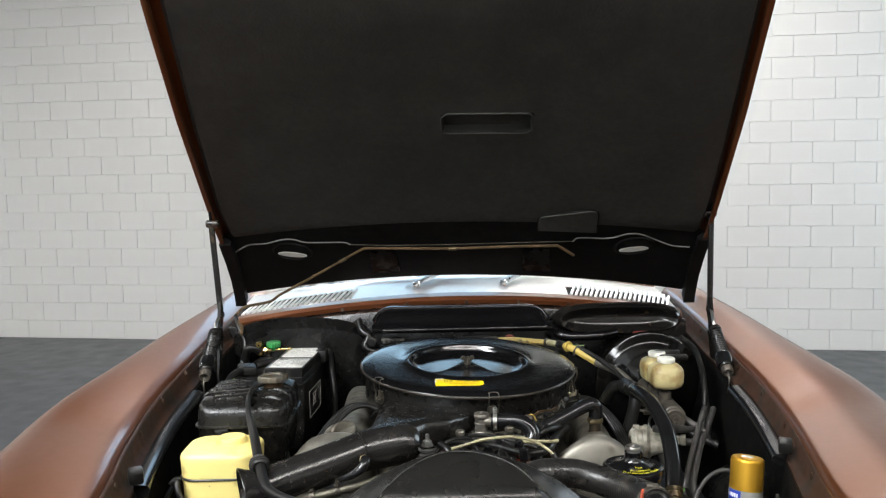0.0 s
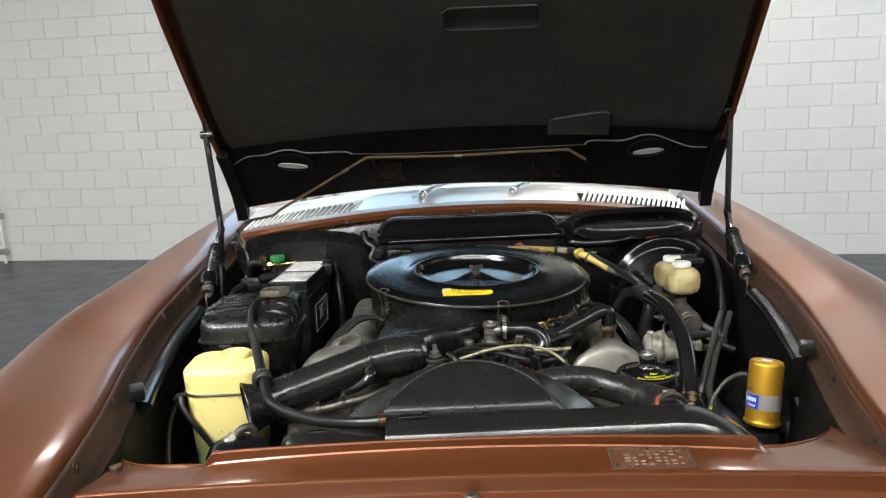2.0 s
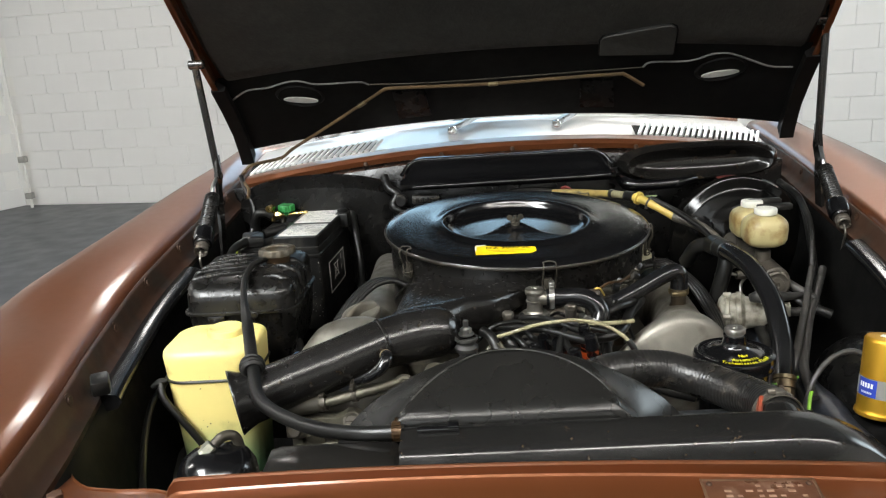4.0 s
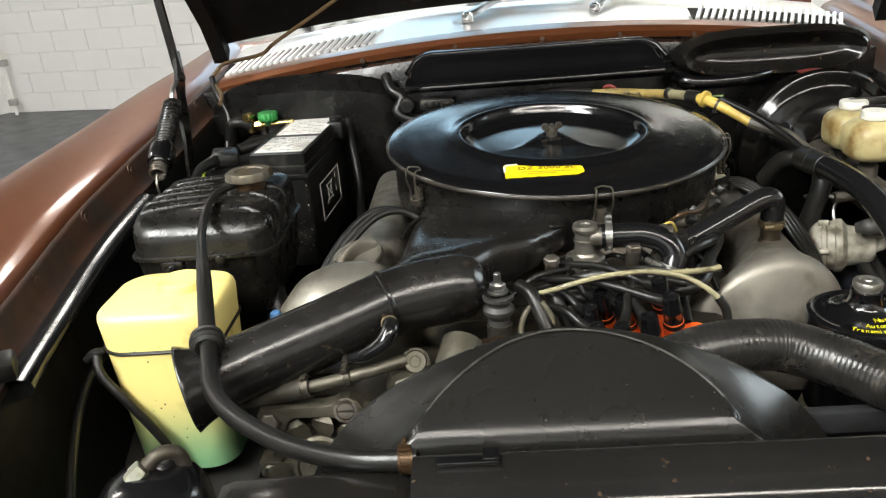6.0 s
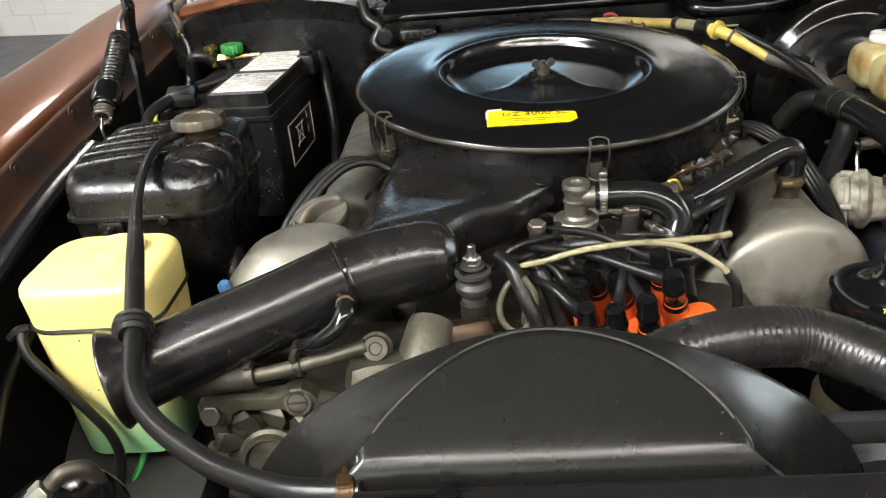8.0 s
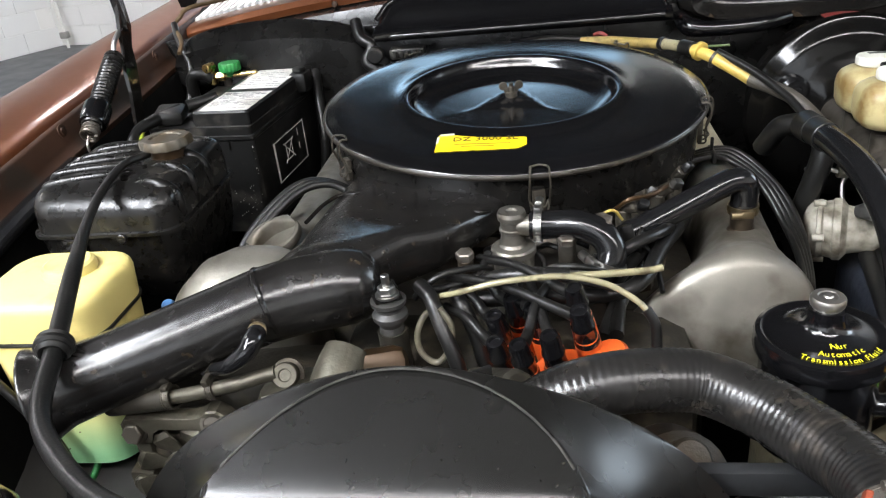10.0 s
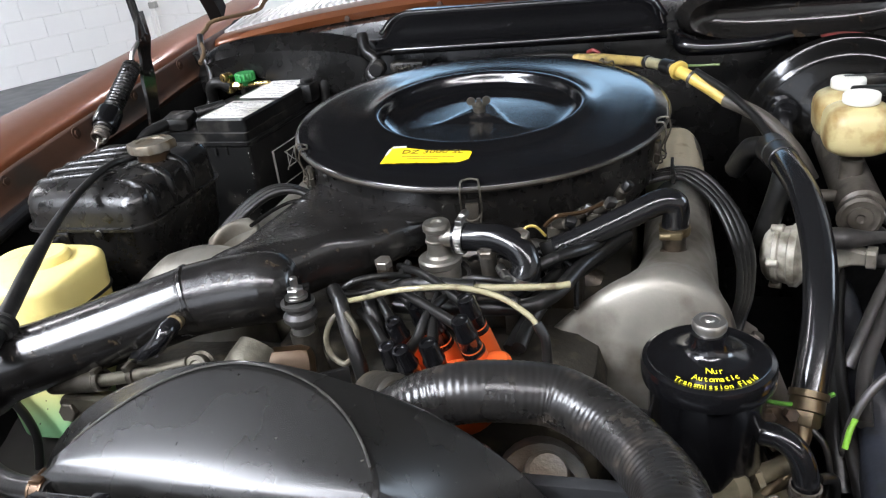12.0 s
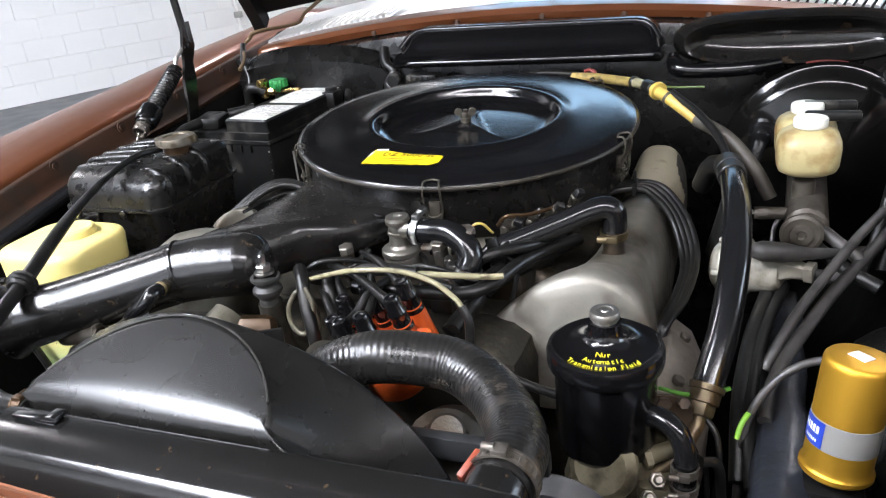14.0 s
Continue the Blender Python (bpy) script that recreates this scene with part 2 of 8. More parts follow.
def tube(bm, pts, r, seg=12, step=6, curve=True, rib=None, caps=True):
    """A pipe along a path. r: a radius, or one for each path point; rib: (spacing, height) for a ribbed hose."""
    path = smooth_path(pts, step) if curve else [Vector(p) for p in pts]
    n = len(path)
    if isinstance(r, (int, float)):
        radii = [r] * n
    else:
        radii = [float(np.interp(i / (n - 1), np.linspace(0, 1, len(r)), r)) for i in range(n)]
    if rib:
        dense, dr, run = [], [], 0.0
        for a, b, ra, rb in zip(path, path[1:], radii, radii[1:]):
            k = max(1, round((b - a).length / (rib[0] / 4)))
            for q in range(k):
                dense.append(a.lerp(b, q / k))
                dr.append(ra + (rb - ra) * q / k)
        dense.append(path[-1]), dr.append(radii[-1])
        path = dense
        radii = []
        for i, p in enumerate(path):
            run += (p - path[i - 1]).length if i else 0
            radii.append(dr[i] + rib[1] * math.cos(2 * math.pi * run / rib[0]))
        n = len(path)
    t0 = (path[1] - path[0]).normalized()
    up = Vector((0, 0, 1)) if abs(t0.z) < 0.9 else Vector((1, 0, 0))
    side = t0.cross(up).normalized()
    rings = []
    for i, p in enumerate(path):
        t = (path[min(i + 1, n - 1)] - path[max(i - 1, 0)]).normalized()
        side = (side - t * side.dot(t)).normalized()
        up = side.cross(t)
        rings.append([p + radii[i] * (math.cos(a) * side + math.sin(a) * up) for a in [2 * math.pi * k / seg for k in range(seg)]])
    return loft(bm, rings, True, caps)


def along(a, b):
    """A frame at a whose z axis points to b."""
    a, b = Vector(a), Vector(b)
    return Matrix.Translation(a) @ (b - a).to_track_quat("Z", "Y").to_matrix().to_4x4()


def cyl(bm, a, b, r, seg=20, bevel=0.0, r2=None):
    h = (Vector(b) - Vector(a)).length
    r2 = r if r2 is None else r2
    if bevel:
        prof = [(0, 0), (r - bevel, 0), (r, bevel), (r2, h - bevel), (r2 - bevel, h), (0, h)]
    else:
        prof = [(0, 0), (r, 0), (r2, h), (0, h)]
    return lathe(bm, prof, along(a, b), seg)


def rounded(cx, cy, z, sx, sy, r, n=5, turn=0.0):
    """A ring in the shape of a rounded rectangle, level at z."""
    pts = []
    for k, (qx, qy) in enumerate(((1, 1), (-1, 1), (-1, -1), (1, -1))):
        for i in range(n + 1):
            a = math.pi / 2 * (k + i / n)
            pts.append((qx * (sx / 2 - r) + r * math.cos(a), qy * (sy / 2 - r) + r * math.sin(a)))
    c, s = math.cos(turn), math.sin(turn)
    return [Vector((cx + c * x - s * y, cy + s * x + c * y, z)) for x, y in pts]


def clamp(name, at, direction, r, parent, material=None, width=0.010, screw=1.0):
    """A worm-drive hose clamp: ridged band with its screw housing, in one part."""
    bm = bmesh.new()
    at, d = Vector(at), Vector(direction).normalized()
    m = along(at - d * width / 2, at + d * width / 2)
    lathe(bm, [(r, 0), (r + 0.0018, 0), (r + 0.0018, width * 0.18), (r + 0.0012, width * 0.2), (r + 0.0012, width * 0.8), (r + 0.0018, width * 0.82), (r + 0.0018, width), (r, width)], m, 28)
    for k in range(28):
        t = 2 * math.pi * (k + 0.5) / 28
        box(bm, m @ Vector((math.cos(t) * (r + 0.0013), math.sin(t) * (r + 0.0013), width / 2)), (0.0008, 0.0012, width * 0.55), 0, m @ Matrix.Rotation(t, 4, "Z"))
    box(bm, m @ Vector((0, r + 0.003 * screw, width / 2)), (0.014 * screw, 0.006 * screw, width * 0.9), 0.001, m)
    cyl(bm, m @ Vector((0.005 * screw, r + 0.004 * screw, width / 2)), m @ Vector((0.016 * screw, r + 0.004 * screw, width / 2)), 0.0042 * screw, 10)
    return part(name, bm, material or STEEL, parent)


def hexnut(bm, m, r, h):
    return lathe(bm, [(0, 0), (r, 0), (r, h * 0.85), (r * 0.86, h), (0, h)], m, 6)


def words(text, m, size, material, parent, name="lettering", space=1.0):
    """Flat lettering as a mesh, 0.3 mm thick."""
    cu = bpy.data.curves.new(name, "FONT")
    cu.body, cu.size, cu.align_x, cu.align_y, cu.extrude, cu.resolution_u, cu.space_character = text, size, "CENTER", "CENTER", 0.00015, 2, space
    tmp = bpy.data.objects.new("tmp", cu)
    scene.collection.objects.link(tmp)
    me = bpy.data.meshes.new_from_object(tmp.evaluated_get(bpy.context.evaluated_depsgraph_get()))
    bpy.data.objects.remove(tmp)
    bpy.data.curves.remove(cu)
    me.transform(m)
    me.materials.clear()
    me.materials.append(material)
    ob = new(name, me)
    ob.parent = parent
    if parent.type == "EMPTY":
        ob.matrix_parent_inverse = Matrix.Translation(-Vector(parent.location))
    return ob

# ---- the room ----
def wall_line(a, b, back=0.25):
    """A frame on a wall's foot at a: x along the wall to b, y into the room's outside."""
    a, b = Vector((*a, 0)), Vector((*b, 0))
    ex = (b - a).normalized()
    ey = Vector((0, 0, 1)).cross(ex)
    return Matrix((( ex.x, ey.x, 0, a.x), (ex.y, ey.y, 0, a.y), (0, 0, 1, 0), (0, 0, 0, 1))), (b - a).length


ROOM = [(-3.78, 5.54), (5.0, 3.96), (4.0, -5.5), (-7.2, -3.4), (-6.9, 0.05)]
HIGH = 3.4


def slab_wall(name, a, b, label):
    m, n = wall_line(a, b)
    bm = bmesh.new()
    box(bm, (n / 2, 0.12 + 0.012, HIGH / 2), (n + 0.3, 0.24, HIGH))
    bmesh.ops.transform(bm, matrix=m, verts=bm.verts[:])
    return tagged(part(name, bm, WALL, None, label), kind="structure", category="wall")


bm = bmesh.new()
box(bm, (-0.8, 0, -0.05), (16, 16, 0.1))
tagged(part("floor", bm, FLOOR, None, "dark grey painted concrete garage floor"), kind="structure", category="floor")
# unseen ceiling, coloured dark so that reflections in upward surfaces stay dim
bm = bmesh.new()
box(bm, (-0.8, 0, HIGH + 0.05), (16, 16, 0.1))
tagged(part("ceiling", bm, CEILING, None, "plain ceiling out of view, darkened to dim reflections"), kind="structure", category="ceiling")
wall_north = slab_wall("wall_north", ROOM[0], ROOM[1], "white painted block wall behind the car")
wall_east = slab_wall("wall_east", ROOM[1], ROOM[2], "plain white painted wall")
wall_south = slab_wall("wall_south", ROOM[2], ROOM[3], "plain white painted wall")
wall_west_b = slab_wall("wall_west_rear", ROOM[3], ROOM[4], "plain white painted wall")
wall_west = slab_wall("wall_west", ROOM[4], ROOM[0], "white painted block wall beside the car")

# ceiling lamps out of view, added to light the car and the walls
LAMP_GLOW = glow("lamp_diffuser", (0.985, 0.985, 1.0), 39.0)
def fill_lamp(x, y, turn=90.0, sx=0.30, sy=1.55):
    t = thing("fill_lamp", (x, y, HIGH), "long white ceiling lamp out of view, added as fill light", "lamp", "ceiling lamps")
    m = pose(x, y, HIGH - 0.04, 0, 0, turn)
    bm = bmesh.new()
    box(bm, (0, 0, 0.02), (sx, sy, 0.04), 0.004)
    bmesh.ops.transform(bm, matrix=m, verts=bm.verts[:])
    part("frame", bm, WHITE_CAP, t)
    bm = bmesh.new()
    box(bm, (0, 0, -0.02), (sx - 0.04, sy - 0.04, 0.038), 0.004)
    bmesh.ops.transform(bm, matrix=m, verts=bm.verts[:])
    part("diffuser", bm, LAMP_GLOW, t)
    return t


# the last two of this row are added to brighten the right and west walls
for lx, ly in ((-0.7, -2.0), (1.0, -2.0), (2.7, -2.0), (1.4, 3.4), (-4.2, 1.4)):
    fill_lamp(lx, ly)
fill_lamp(-1.7, 3.5, sy=0.75)

# skylight over the left of the car
sky_light = thing("skylight", (-2.1, -2.0, HIGH), "large frosted skylight in the ceiling", "skylight", kind="structure")
SKY_GLOW = glow("skylight_daylight", (0.87, 0.93, 1.0), 50.0)
for k in range(3):
    bm = bmesh.new()
    box(bm, (-2.1, -3.05 + 1.05 * k, HIGH - 0.01), (0.95, 0.98, 0.012))
    part("pane", bm, SKY_GLOW, sky_light)
for k in range(4):
    bm = bmesh.new()
    box(bm, (-2.1, -3.575 + 1.05 * k, HIGH - 0.02), (1.3, 0.06, 0.04), 0.004)
    part("bar", bm, WHITE_CAP, sky_light)

# wide unseen window behind the camera, its daylight added to light the bay
m_s, len_s = wall_line(ROOM[2], ROOM[3])
win = thing("fill_window_1", m_s @ Vector((len_s * 0.55, 0, 0.8)), "wide grey-framed window behind the camera, added as front light", "window", kind="structure")
for k in range(4):
    bm = bmesh.new()
    box(bm, (len_s * 0.55 - 2.1 + k * 1.4, -0.02, 1.75), (0.06, 0.05, 2.1), 0.005)
    bmesh.ops.transform(bm, matrix=m_s, verts=bm.verts[:])
    part("window_frame", bm, ALU_DULL, win)
for z in (0.72, 2.78):
    bm = bmesh.new()
    box(bm, (len_s * 0.55, -0.02, z), (4.26, 0.05, 0.06), 0.005)
    bmesh.ops.transform(bm, matrix=m_s, verts=bm.verts[:])
    part("window_frame", bm, ALU_DULL, win)
DAYLIGHT = glow("front_fill_daylight", (0.84, 0.92, 1.0), 2.2)
bm = bmesh.new()
box(bm, (len_s * 0.55, -0.006, 1.75), (4.2, 0.008, 2.0))
bmesh.ops.transform(bm, matrix=m_s, verts=bm.verts[:])
part("daylight", bm, DAYLIGHT, win, "glowing panel that stands for daylight in the panes")

# high window in the wall behind the open hood, and an unseen added one
m_n, len_n = wall_line(ROOM[0], ROOM[1])
m_e, len_e = wall_line(ROOM[1], ROOM[2])


def daylight_window(name, label, m, s0, s1, z0, z1, bays, material):
    w = thing(name, m @ Vector(((s0 + s1) / 2, 0, z0)), label, "window", kind="structure")
    for k in range(bays + 1):
        bm = bmesh.new()
        box(bm, (s0 + (s1 - s0) * k / bays, -0.02, (z0 + z1) / 2), (0.05, 0.05, z1 - z0), 0.005)
        bmesh.ops.transform(bm, matrix=m, verts=bm.verts[:])
        part("window_frame", bm, WHITE_CAP, w)
    for z in (z0, z1):
        bm = bmesh.new()
        box(bm, ((s0 + s1) / 2, -0.02, z), (s1 - s0 + 0.05, 0.05, 0.05), 0.005)
        bmesh.ops.transform(bm, matrix=m, verts=bm.verts[:])
        part("window_frame", bm, WHITE_CAP, w)
    bm = bmesh.new()
    box(bm, ((s0 + s1) / 2, -0.008, (z0 + z1) / 2), (s1 - s0 - 0.05, 0.006, z1 - z0))
    bmesh.ops.transform(bm, matrix=m, verts=bm.verts[:])
    part("daylight", bm, material, w, "glowing panel that stands for daylight in the panes")
    return w


daylight_window("window_2", "high window with daylight behind the car", m_n, 2.15, 4.5, 1.55, 3.25, 3, glow("daylight_behind_car", (0.46, 0.71, 1.0), 4.2))
# added beyond the right edge of view to tint the north wall blue
daylight_window("fill_window_3", "tall side window out of view, added as cold blue fill light", m_e, 0.9, 2.9, 0.9, 2.9, 2, glow("blue_fill_daylight", (0.72, 0.87, 1.0), 7.0))

# ---- the car's body ----
car = thing("car", (0.015, 0.4, 0), "brown metallic classic car with its hood open", "car")
MID = 0.015


def mid(y):
    """The car's middle line, which runs slightly askew through the room."""
    return 0.005 + 0.056 * (y - 0.4)


def gutter_x(y):
    return float(np.interp(y, (-0.45, -0.1, 0.06, 0.15, 0.25, 0.37, 0.45, 0.53, 0.85, 1.3), (0.492, 0.524, 0.553, 0.574, 0.600, 0.625, 0.635, 0.642, 0.652, 0.66)))


def gutter_z(y):
    return float(np.interp(y, (-0.45, -0.1, 0.06, 0.2, 0.37, 0.53, 0.69, 0.85, 1.05, 1.4), (0.64, 0.676, 0.685, 0.692, 0.70, 0.724, 0.744, 0.76, 0.785, 0.82)))


def fender_k(y):
    return float(np.interp(y, (-0.45, 0.0, 0.4, 0.5, 0.68, 0.93, 1.25, 1.5), (1.5, 1.5, 1.38, 1.29, 1.07, 0.875, 0.56, 0.5)))


def side_rows(section, y0=-0.45, y1=1.45, n=34, side=-1, widen=False):
    rows = []
    for i in range(n + 1):
        y = y0 + (y1 - y0) * i / n
        gx, gz = gutter_x(y), gutter_z(y) + (0 if side < 0 else -0.010)
        k = fender_k(y) if widen else 1.0
        rows.append([Vector((mid(y) + side * (gx + (dx if dx < 0.03 else 0.03 + (dx - 0.03) * k)), y, gz + dz)) for dx, dz in section])
    return rows


for side, tag in ((-1, "fender"), (1, "fender")):
    bm = bmesh.new()
    sec = [(0.011, 0.004), (0.013, 0.018), (0.017, 0.025), (0.025, 0.0295), (0.045, 0.0325), (0.07, 0.0352), (0.10, 0.0370), (0.13, 0.0368), (0.148, 0.0345), (0.160, 0.0295), (0.169, 0.0205), (0.176, 0.0070), (0.182, -0.014), (0.190, -0.06), (0.196, -0.13), (0.2, -0.38)]
    if side > 0:
        sec = [(dx, dz + (0.012 if 0.05 < dx < 0.17 else 0)) for dx, dz in sec]
    loft(bm, side_rows(sec, side=side, widen=True), closed=False)
    fender = part("fender", bm, PAINT, car, "brown metallic front fender")
    m = fender.modifiers.new("solid", "SOLIDIFY")
    m.thickness, m.offset = 0.004, -1 if side < 0 else 1
    bm = bmesh.new()
    sec = [(-0.012, -0.03), (-0.012, -0.023), (-0.003, -0.018), (0.004, -0.008), (0.009, 0.014), (0.013, 0.019)]
    loft(bm, side_rows(sec, side=side), closed=False)
    rail = part("fender_rail", bm, PAINT_DULL, car, "dull brown bolted rail along the fender")
    m = rail.modifiers.new("solid", "SOLIDIFY")
    m.thickness = 0.003
    bm = bmesh.new()
    sec = [(-0.011, -0.026), (-0.018, -0.034), (-0.022, -0.06), (-0.046, -0.2), (-0.10, -0.32), (-0.2, -0.42)]
    loft(bm, side_rows(sec, side=side), closed=False)
    inner = part("inner_fender", bm, BAY_DARK, car, "black inner fender panel")
    for y in (-0.07, 0.135, 0.37, 0.53, 0.69, 0.85, 1.0):
        bm = bmesh.new()
        gx, gz = gutter_x(y), gutter_z(y) + (0 if side < 0 else -0.012)
        a = Vector((mid(y) + side * (gx + 0.006), y, gz + 0.008))
        m = along(a, a + Vector((-side, 0, 0.12)))
        lathe(bm, [(0, 0), (0.0095, 0), (0.0095, 0.0022), (0.006, 0.0028), (0, 0.0028)], m, 18)
        hexnut(bm, m @ Matrix.Translation((0, 0, 0.0025)), 0.0060, 0.0022)
        part("bolt", bm, PAINT_DULL, rail)
    # slanted stay along the inner fender
    bm = bmesh.new()
    y0, y1 = (0.66, 0.2) if side < 0 else (0.62, 0.27)
    rows = []
    for y in np.linspace(y0, y1, 10):
        gx, gz = gutter_x(y), gutter_z(y)
        rows.append([Vector((mid(y) + side * (gx - dx), y, gz - dz)) for dx, dz in ((0.012, 0.020), (0.018, 0.018), (0.036, 0.0205), (0.041, 0.024), (0.043, 0.031), (0.036, 0.040), (0.020, 0.044))])
    loft(bm, rows)
    part("fender_stay", bm, RUBBER_GLOSS, car, "smooth black stay", 60)
    bm = bmesh.new()
    yb = 0.195 if side < 0 else 0.26
    box(bm, (mid(yb) + side * (gutter_x(yb) - 0.02), yb, gutter_z(yb) + 0.0), (0.024, 0.03, 0.022), 0.004, pose(0, 0, 0, 10, 0, -25 * side))
    part("rubber_stop", bm, RUBBER, car, "grey-black rubber hood stop")

# bottom of the bay and the firewall
bm = bmesh.new()
box(bm, (MID, 0.45, 0.27), (1.1, 1.3, 0.02))
part("undertray", bm, BAY_DARK, car)
bm = bmesh.new()
box(bm, (MID, 1.06, 0.53), (1.32, 0.02, 0.54), 0.004)
firewall = part("firewall", bm, BLACK_BODY, car, "black grimy firewall")

# cowl: painted lip and bright panel with louvres
def cowl_z(x):
    return 0.873 - 0.15 * (x - 0.045) ** 2


def cowl_y(x):
    return 1.10 + 0.10 * (x - 0.045) ** 2


bm = bmesh.new()
rows = []
for x in np.linspace(-0.66, 0.69, 40):
    z, y = cowl_z(x), cowl_y(x)
    rows.append([Vector((x, y + dy, z + dz)) for dy, dz in ((0.0, -0.026), (-0.012, -0.024), (-0.014, -0.012), (-0.006, -0.002), (0.012, 0.002), (0.03, 0.004), (0.03, -0.004))])
loft(bm, rows)
part("cowl_lip", bm, PAINT, car, "brown painted lip of the cowl")
bm = bmesh.new()
rows = []
for x in np.linspace(-0.66, 0.69, 40):
    z, y = cowl_z(x), cowl_y(x)
    rows.append([Vector((x, y + 0.03 + dy, z + dz)) for dy, dz in ((0.0, -0.002), (0.06, 0.012), (0.13, 0.026), (0.24, 0.040), (0.24, 0.02), (0.06, 0.0), (0.0, -0.012))])
loft(bm, rows)
cowl_under = bmesh.new()
loft(cowl_under, [[Vector((x, cowl_y(x) + dy, cowl_z(x) + dz)) for dy, dz in ((-0.004, -0.024), (-0.03, -0.032), (-0.042, -0.06), (-0.045, -0.12), (0.0, -0.12), (0.01, -0.024))] for x in np.linspace(-0.64, 0.67, 24)])
part("cowl_underside", cowl_under, BLACK_BODY, car, "black sheet below the cowl's lip")
cowl = part("cowl_panel", bm, PANEL_ALU, car, "bright metal cowl panel below the windscreen")

# hood: 42 degrees open about its rear edge
HOOD = Matrix.Translation((0.047, 1.19, 0.838)) @ Matrix.Rotation(radians(-3.6), 4, "Z") @ Matrix.Rotation(radians(-41.0), 4, "X") @ Matrix.Scale(-1, 4, (0, 1, 0))


def hood_half(v):
    return float(np.interp(v, (0, 0.1, 0.44, 0.76, 1.06, 1.25), (0.66, 0.655, 0.648, 0.632, 0.607, 0.578)))


def lining_half(v):
    return float(np.interp(v, (0.3, 0.43, 0.72, 1.065, 1.2), (0.628, 0.634, 0.612, 0.578, 0.552)))


def crown(u, v):
    return 0.070 * (1 - (u / 0.66) ** 2) * (1 - 0.85 * min(1, v))


bm = bmesh.new()
rows = []
for v in np.linspace(0.06, 1.22, 24):
    h = hood_half(v)
    row = []
    hl, h = h, h - 0.012 * min(1.0, v)
    for s in np.linspace(-1, 1, 25):
        u = s * (hl if s < 0 else h)
        row.append(HOOD @ Vector((u, v, 0.026 + crown(u, v))))
    row = [HOOD @ Vector((-hl + 0.012, v, -0.012)), HOOD @ Vector((-hl, v, -0.012)), HOOD @ Vector((-hl, v, 0.012))] + row + [HOOD @ Vector((h, v, 0.012)), HOOD @ Vector((h, v, -0.012)), HOOD @ Vector((h - 0.012, v, -0.012))]
    rows.append(row)
loft(bm, rows, closed=False)
hood = part("hood", bm, PAINT, car, "brown metallic hood standing open")
m = hood.modifiers.new("solid", "SOLIDIFY")
m.thickness = 0.003

# hood lining with its recessed grip and small flap
def hood_inner(u, v):
    """The underside: it falls away from the skin towards the hinges."""
    k = min(1.0, max(0.0, (v - 0.092) / 0.208))
    return (0.036 - 0.15 * u * u) * (1 - k) + (crown(u, v) + 0.004) * k


bm = bmesh.new()
rows = []
GRIP = (-0.044, 0.165, 0.677, 0.742)
vs = sorted([*np.linspace(0.302, 1.2, 36), *(GRIP[2] + d for d in (-0.003, 0, 0.004)), *(GRIP[3] + d for d in (-0.004, 0, 0.003))])
us = sorted([*np.linspace(-0.96, 0.96, 56), -0.98, -1.0, 0.98, 1.0])
extra = [GRIP[0] - 0.003, GRIP[0], GRIP[0] + 0.004, GRIP[1] - 0.004, GRIP[1], GRIP[1] + 0.003]
for v in vs:
    h = lining_half(v)
    row = []
    for u in sorted([s * h for s in us] + extra):
        w = -0.004
        if abs(u) > h * 0.985:
            w += 0.012
        if v <= 0.303:
            w += 0.012
        if GRIP[0] < u < GRIP[1] and GRIP[2] < v < GRIP[3]:
            w += 0.022
        elif GRIP[0] - 0.0031 < u < GRIP[1] + 0.0031 and GRIP[2] - 0.0031 < v < GRIP[3] + 0.0031:
            w -= 0.003
        row.append(HOOD @ Vector((u, v, hood_inner(u, v) + w)))
    rows.append(row)
loft(bm, rows, closed=False)
lining = part("hood_lining", bm, PAD, hood, "black felt-like lining inside the hood")
bm = bmesh.new()
rows = []
for v in (0.100, 0.094, 0.092, 0.098, 0.12, 0.15, 0.18, 0.22, 0.26, 0.30, 0.33):
    h = hood_half(v) - 0.014
    rows.append([HOOD @ Vector((s * h, v, hood_inner(s * h, v) + (0.030 if v == 0.100 else 0.006 if v in (0.094,) else 0.002))) for s in np.linspace(-1, 1, 40)])
loft(bm, rows, closed=False)
part("hood_inner_panel", bm, BAY_DARK, hood, "dark inner sheet of the hood by its hinges")

# raised rim round the grip
bm = bmesh.new()
pts = [HOOD @ Vector((u, v, hood_inner(u, v) - 0.008)) for u, v in ((GRIP[0] + 0.012, GRIP[2]), (GRIP[1] - 0.012, GRIP[2]), (GRIP[1], GRIP[2] + 0.012), (GRIP[1], GRIP[3] - 0.012), (GRIP[1] - 0.012, GRIP[3]), (GRIP[0] + 0.012, GRIP[3]), (GRIP[0], GRIP[3] - 0.012), (GRIP[0], GRIP[2] + 0.012), (GRIP[0] + 0.012, GRIP[2]))]
tube(bm, pts, 0.0022, 8, 1, curve=False)
part("grip_rim", bm, PAD, lining)

# black corner plates over the hood's rim by the hinges
for side in (-1, 1):
    bm = bmesh.new()
    rows = []
    for v, lo in ((0.075, -0.055), (0.10, -0.045), (0.16, -0.026), (0.24, -0.018), (0.315, -0.016)):
        h = hood_half(v) + 0.002
        rows.append([HOOD @ Vector((side * uu, v, ww)) for uu, ww in ((h + 0.001, lo), (h + 0.001, 0.02), (h - 0.03, 0.0 if v > 0.2 else lo + 0.03), (h - 0.03, lo))])
    loft(bm, rows)
    part("corner_plate", bm, BAY_DARK, hood, "black corner plate by the hinge")

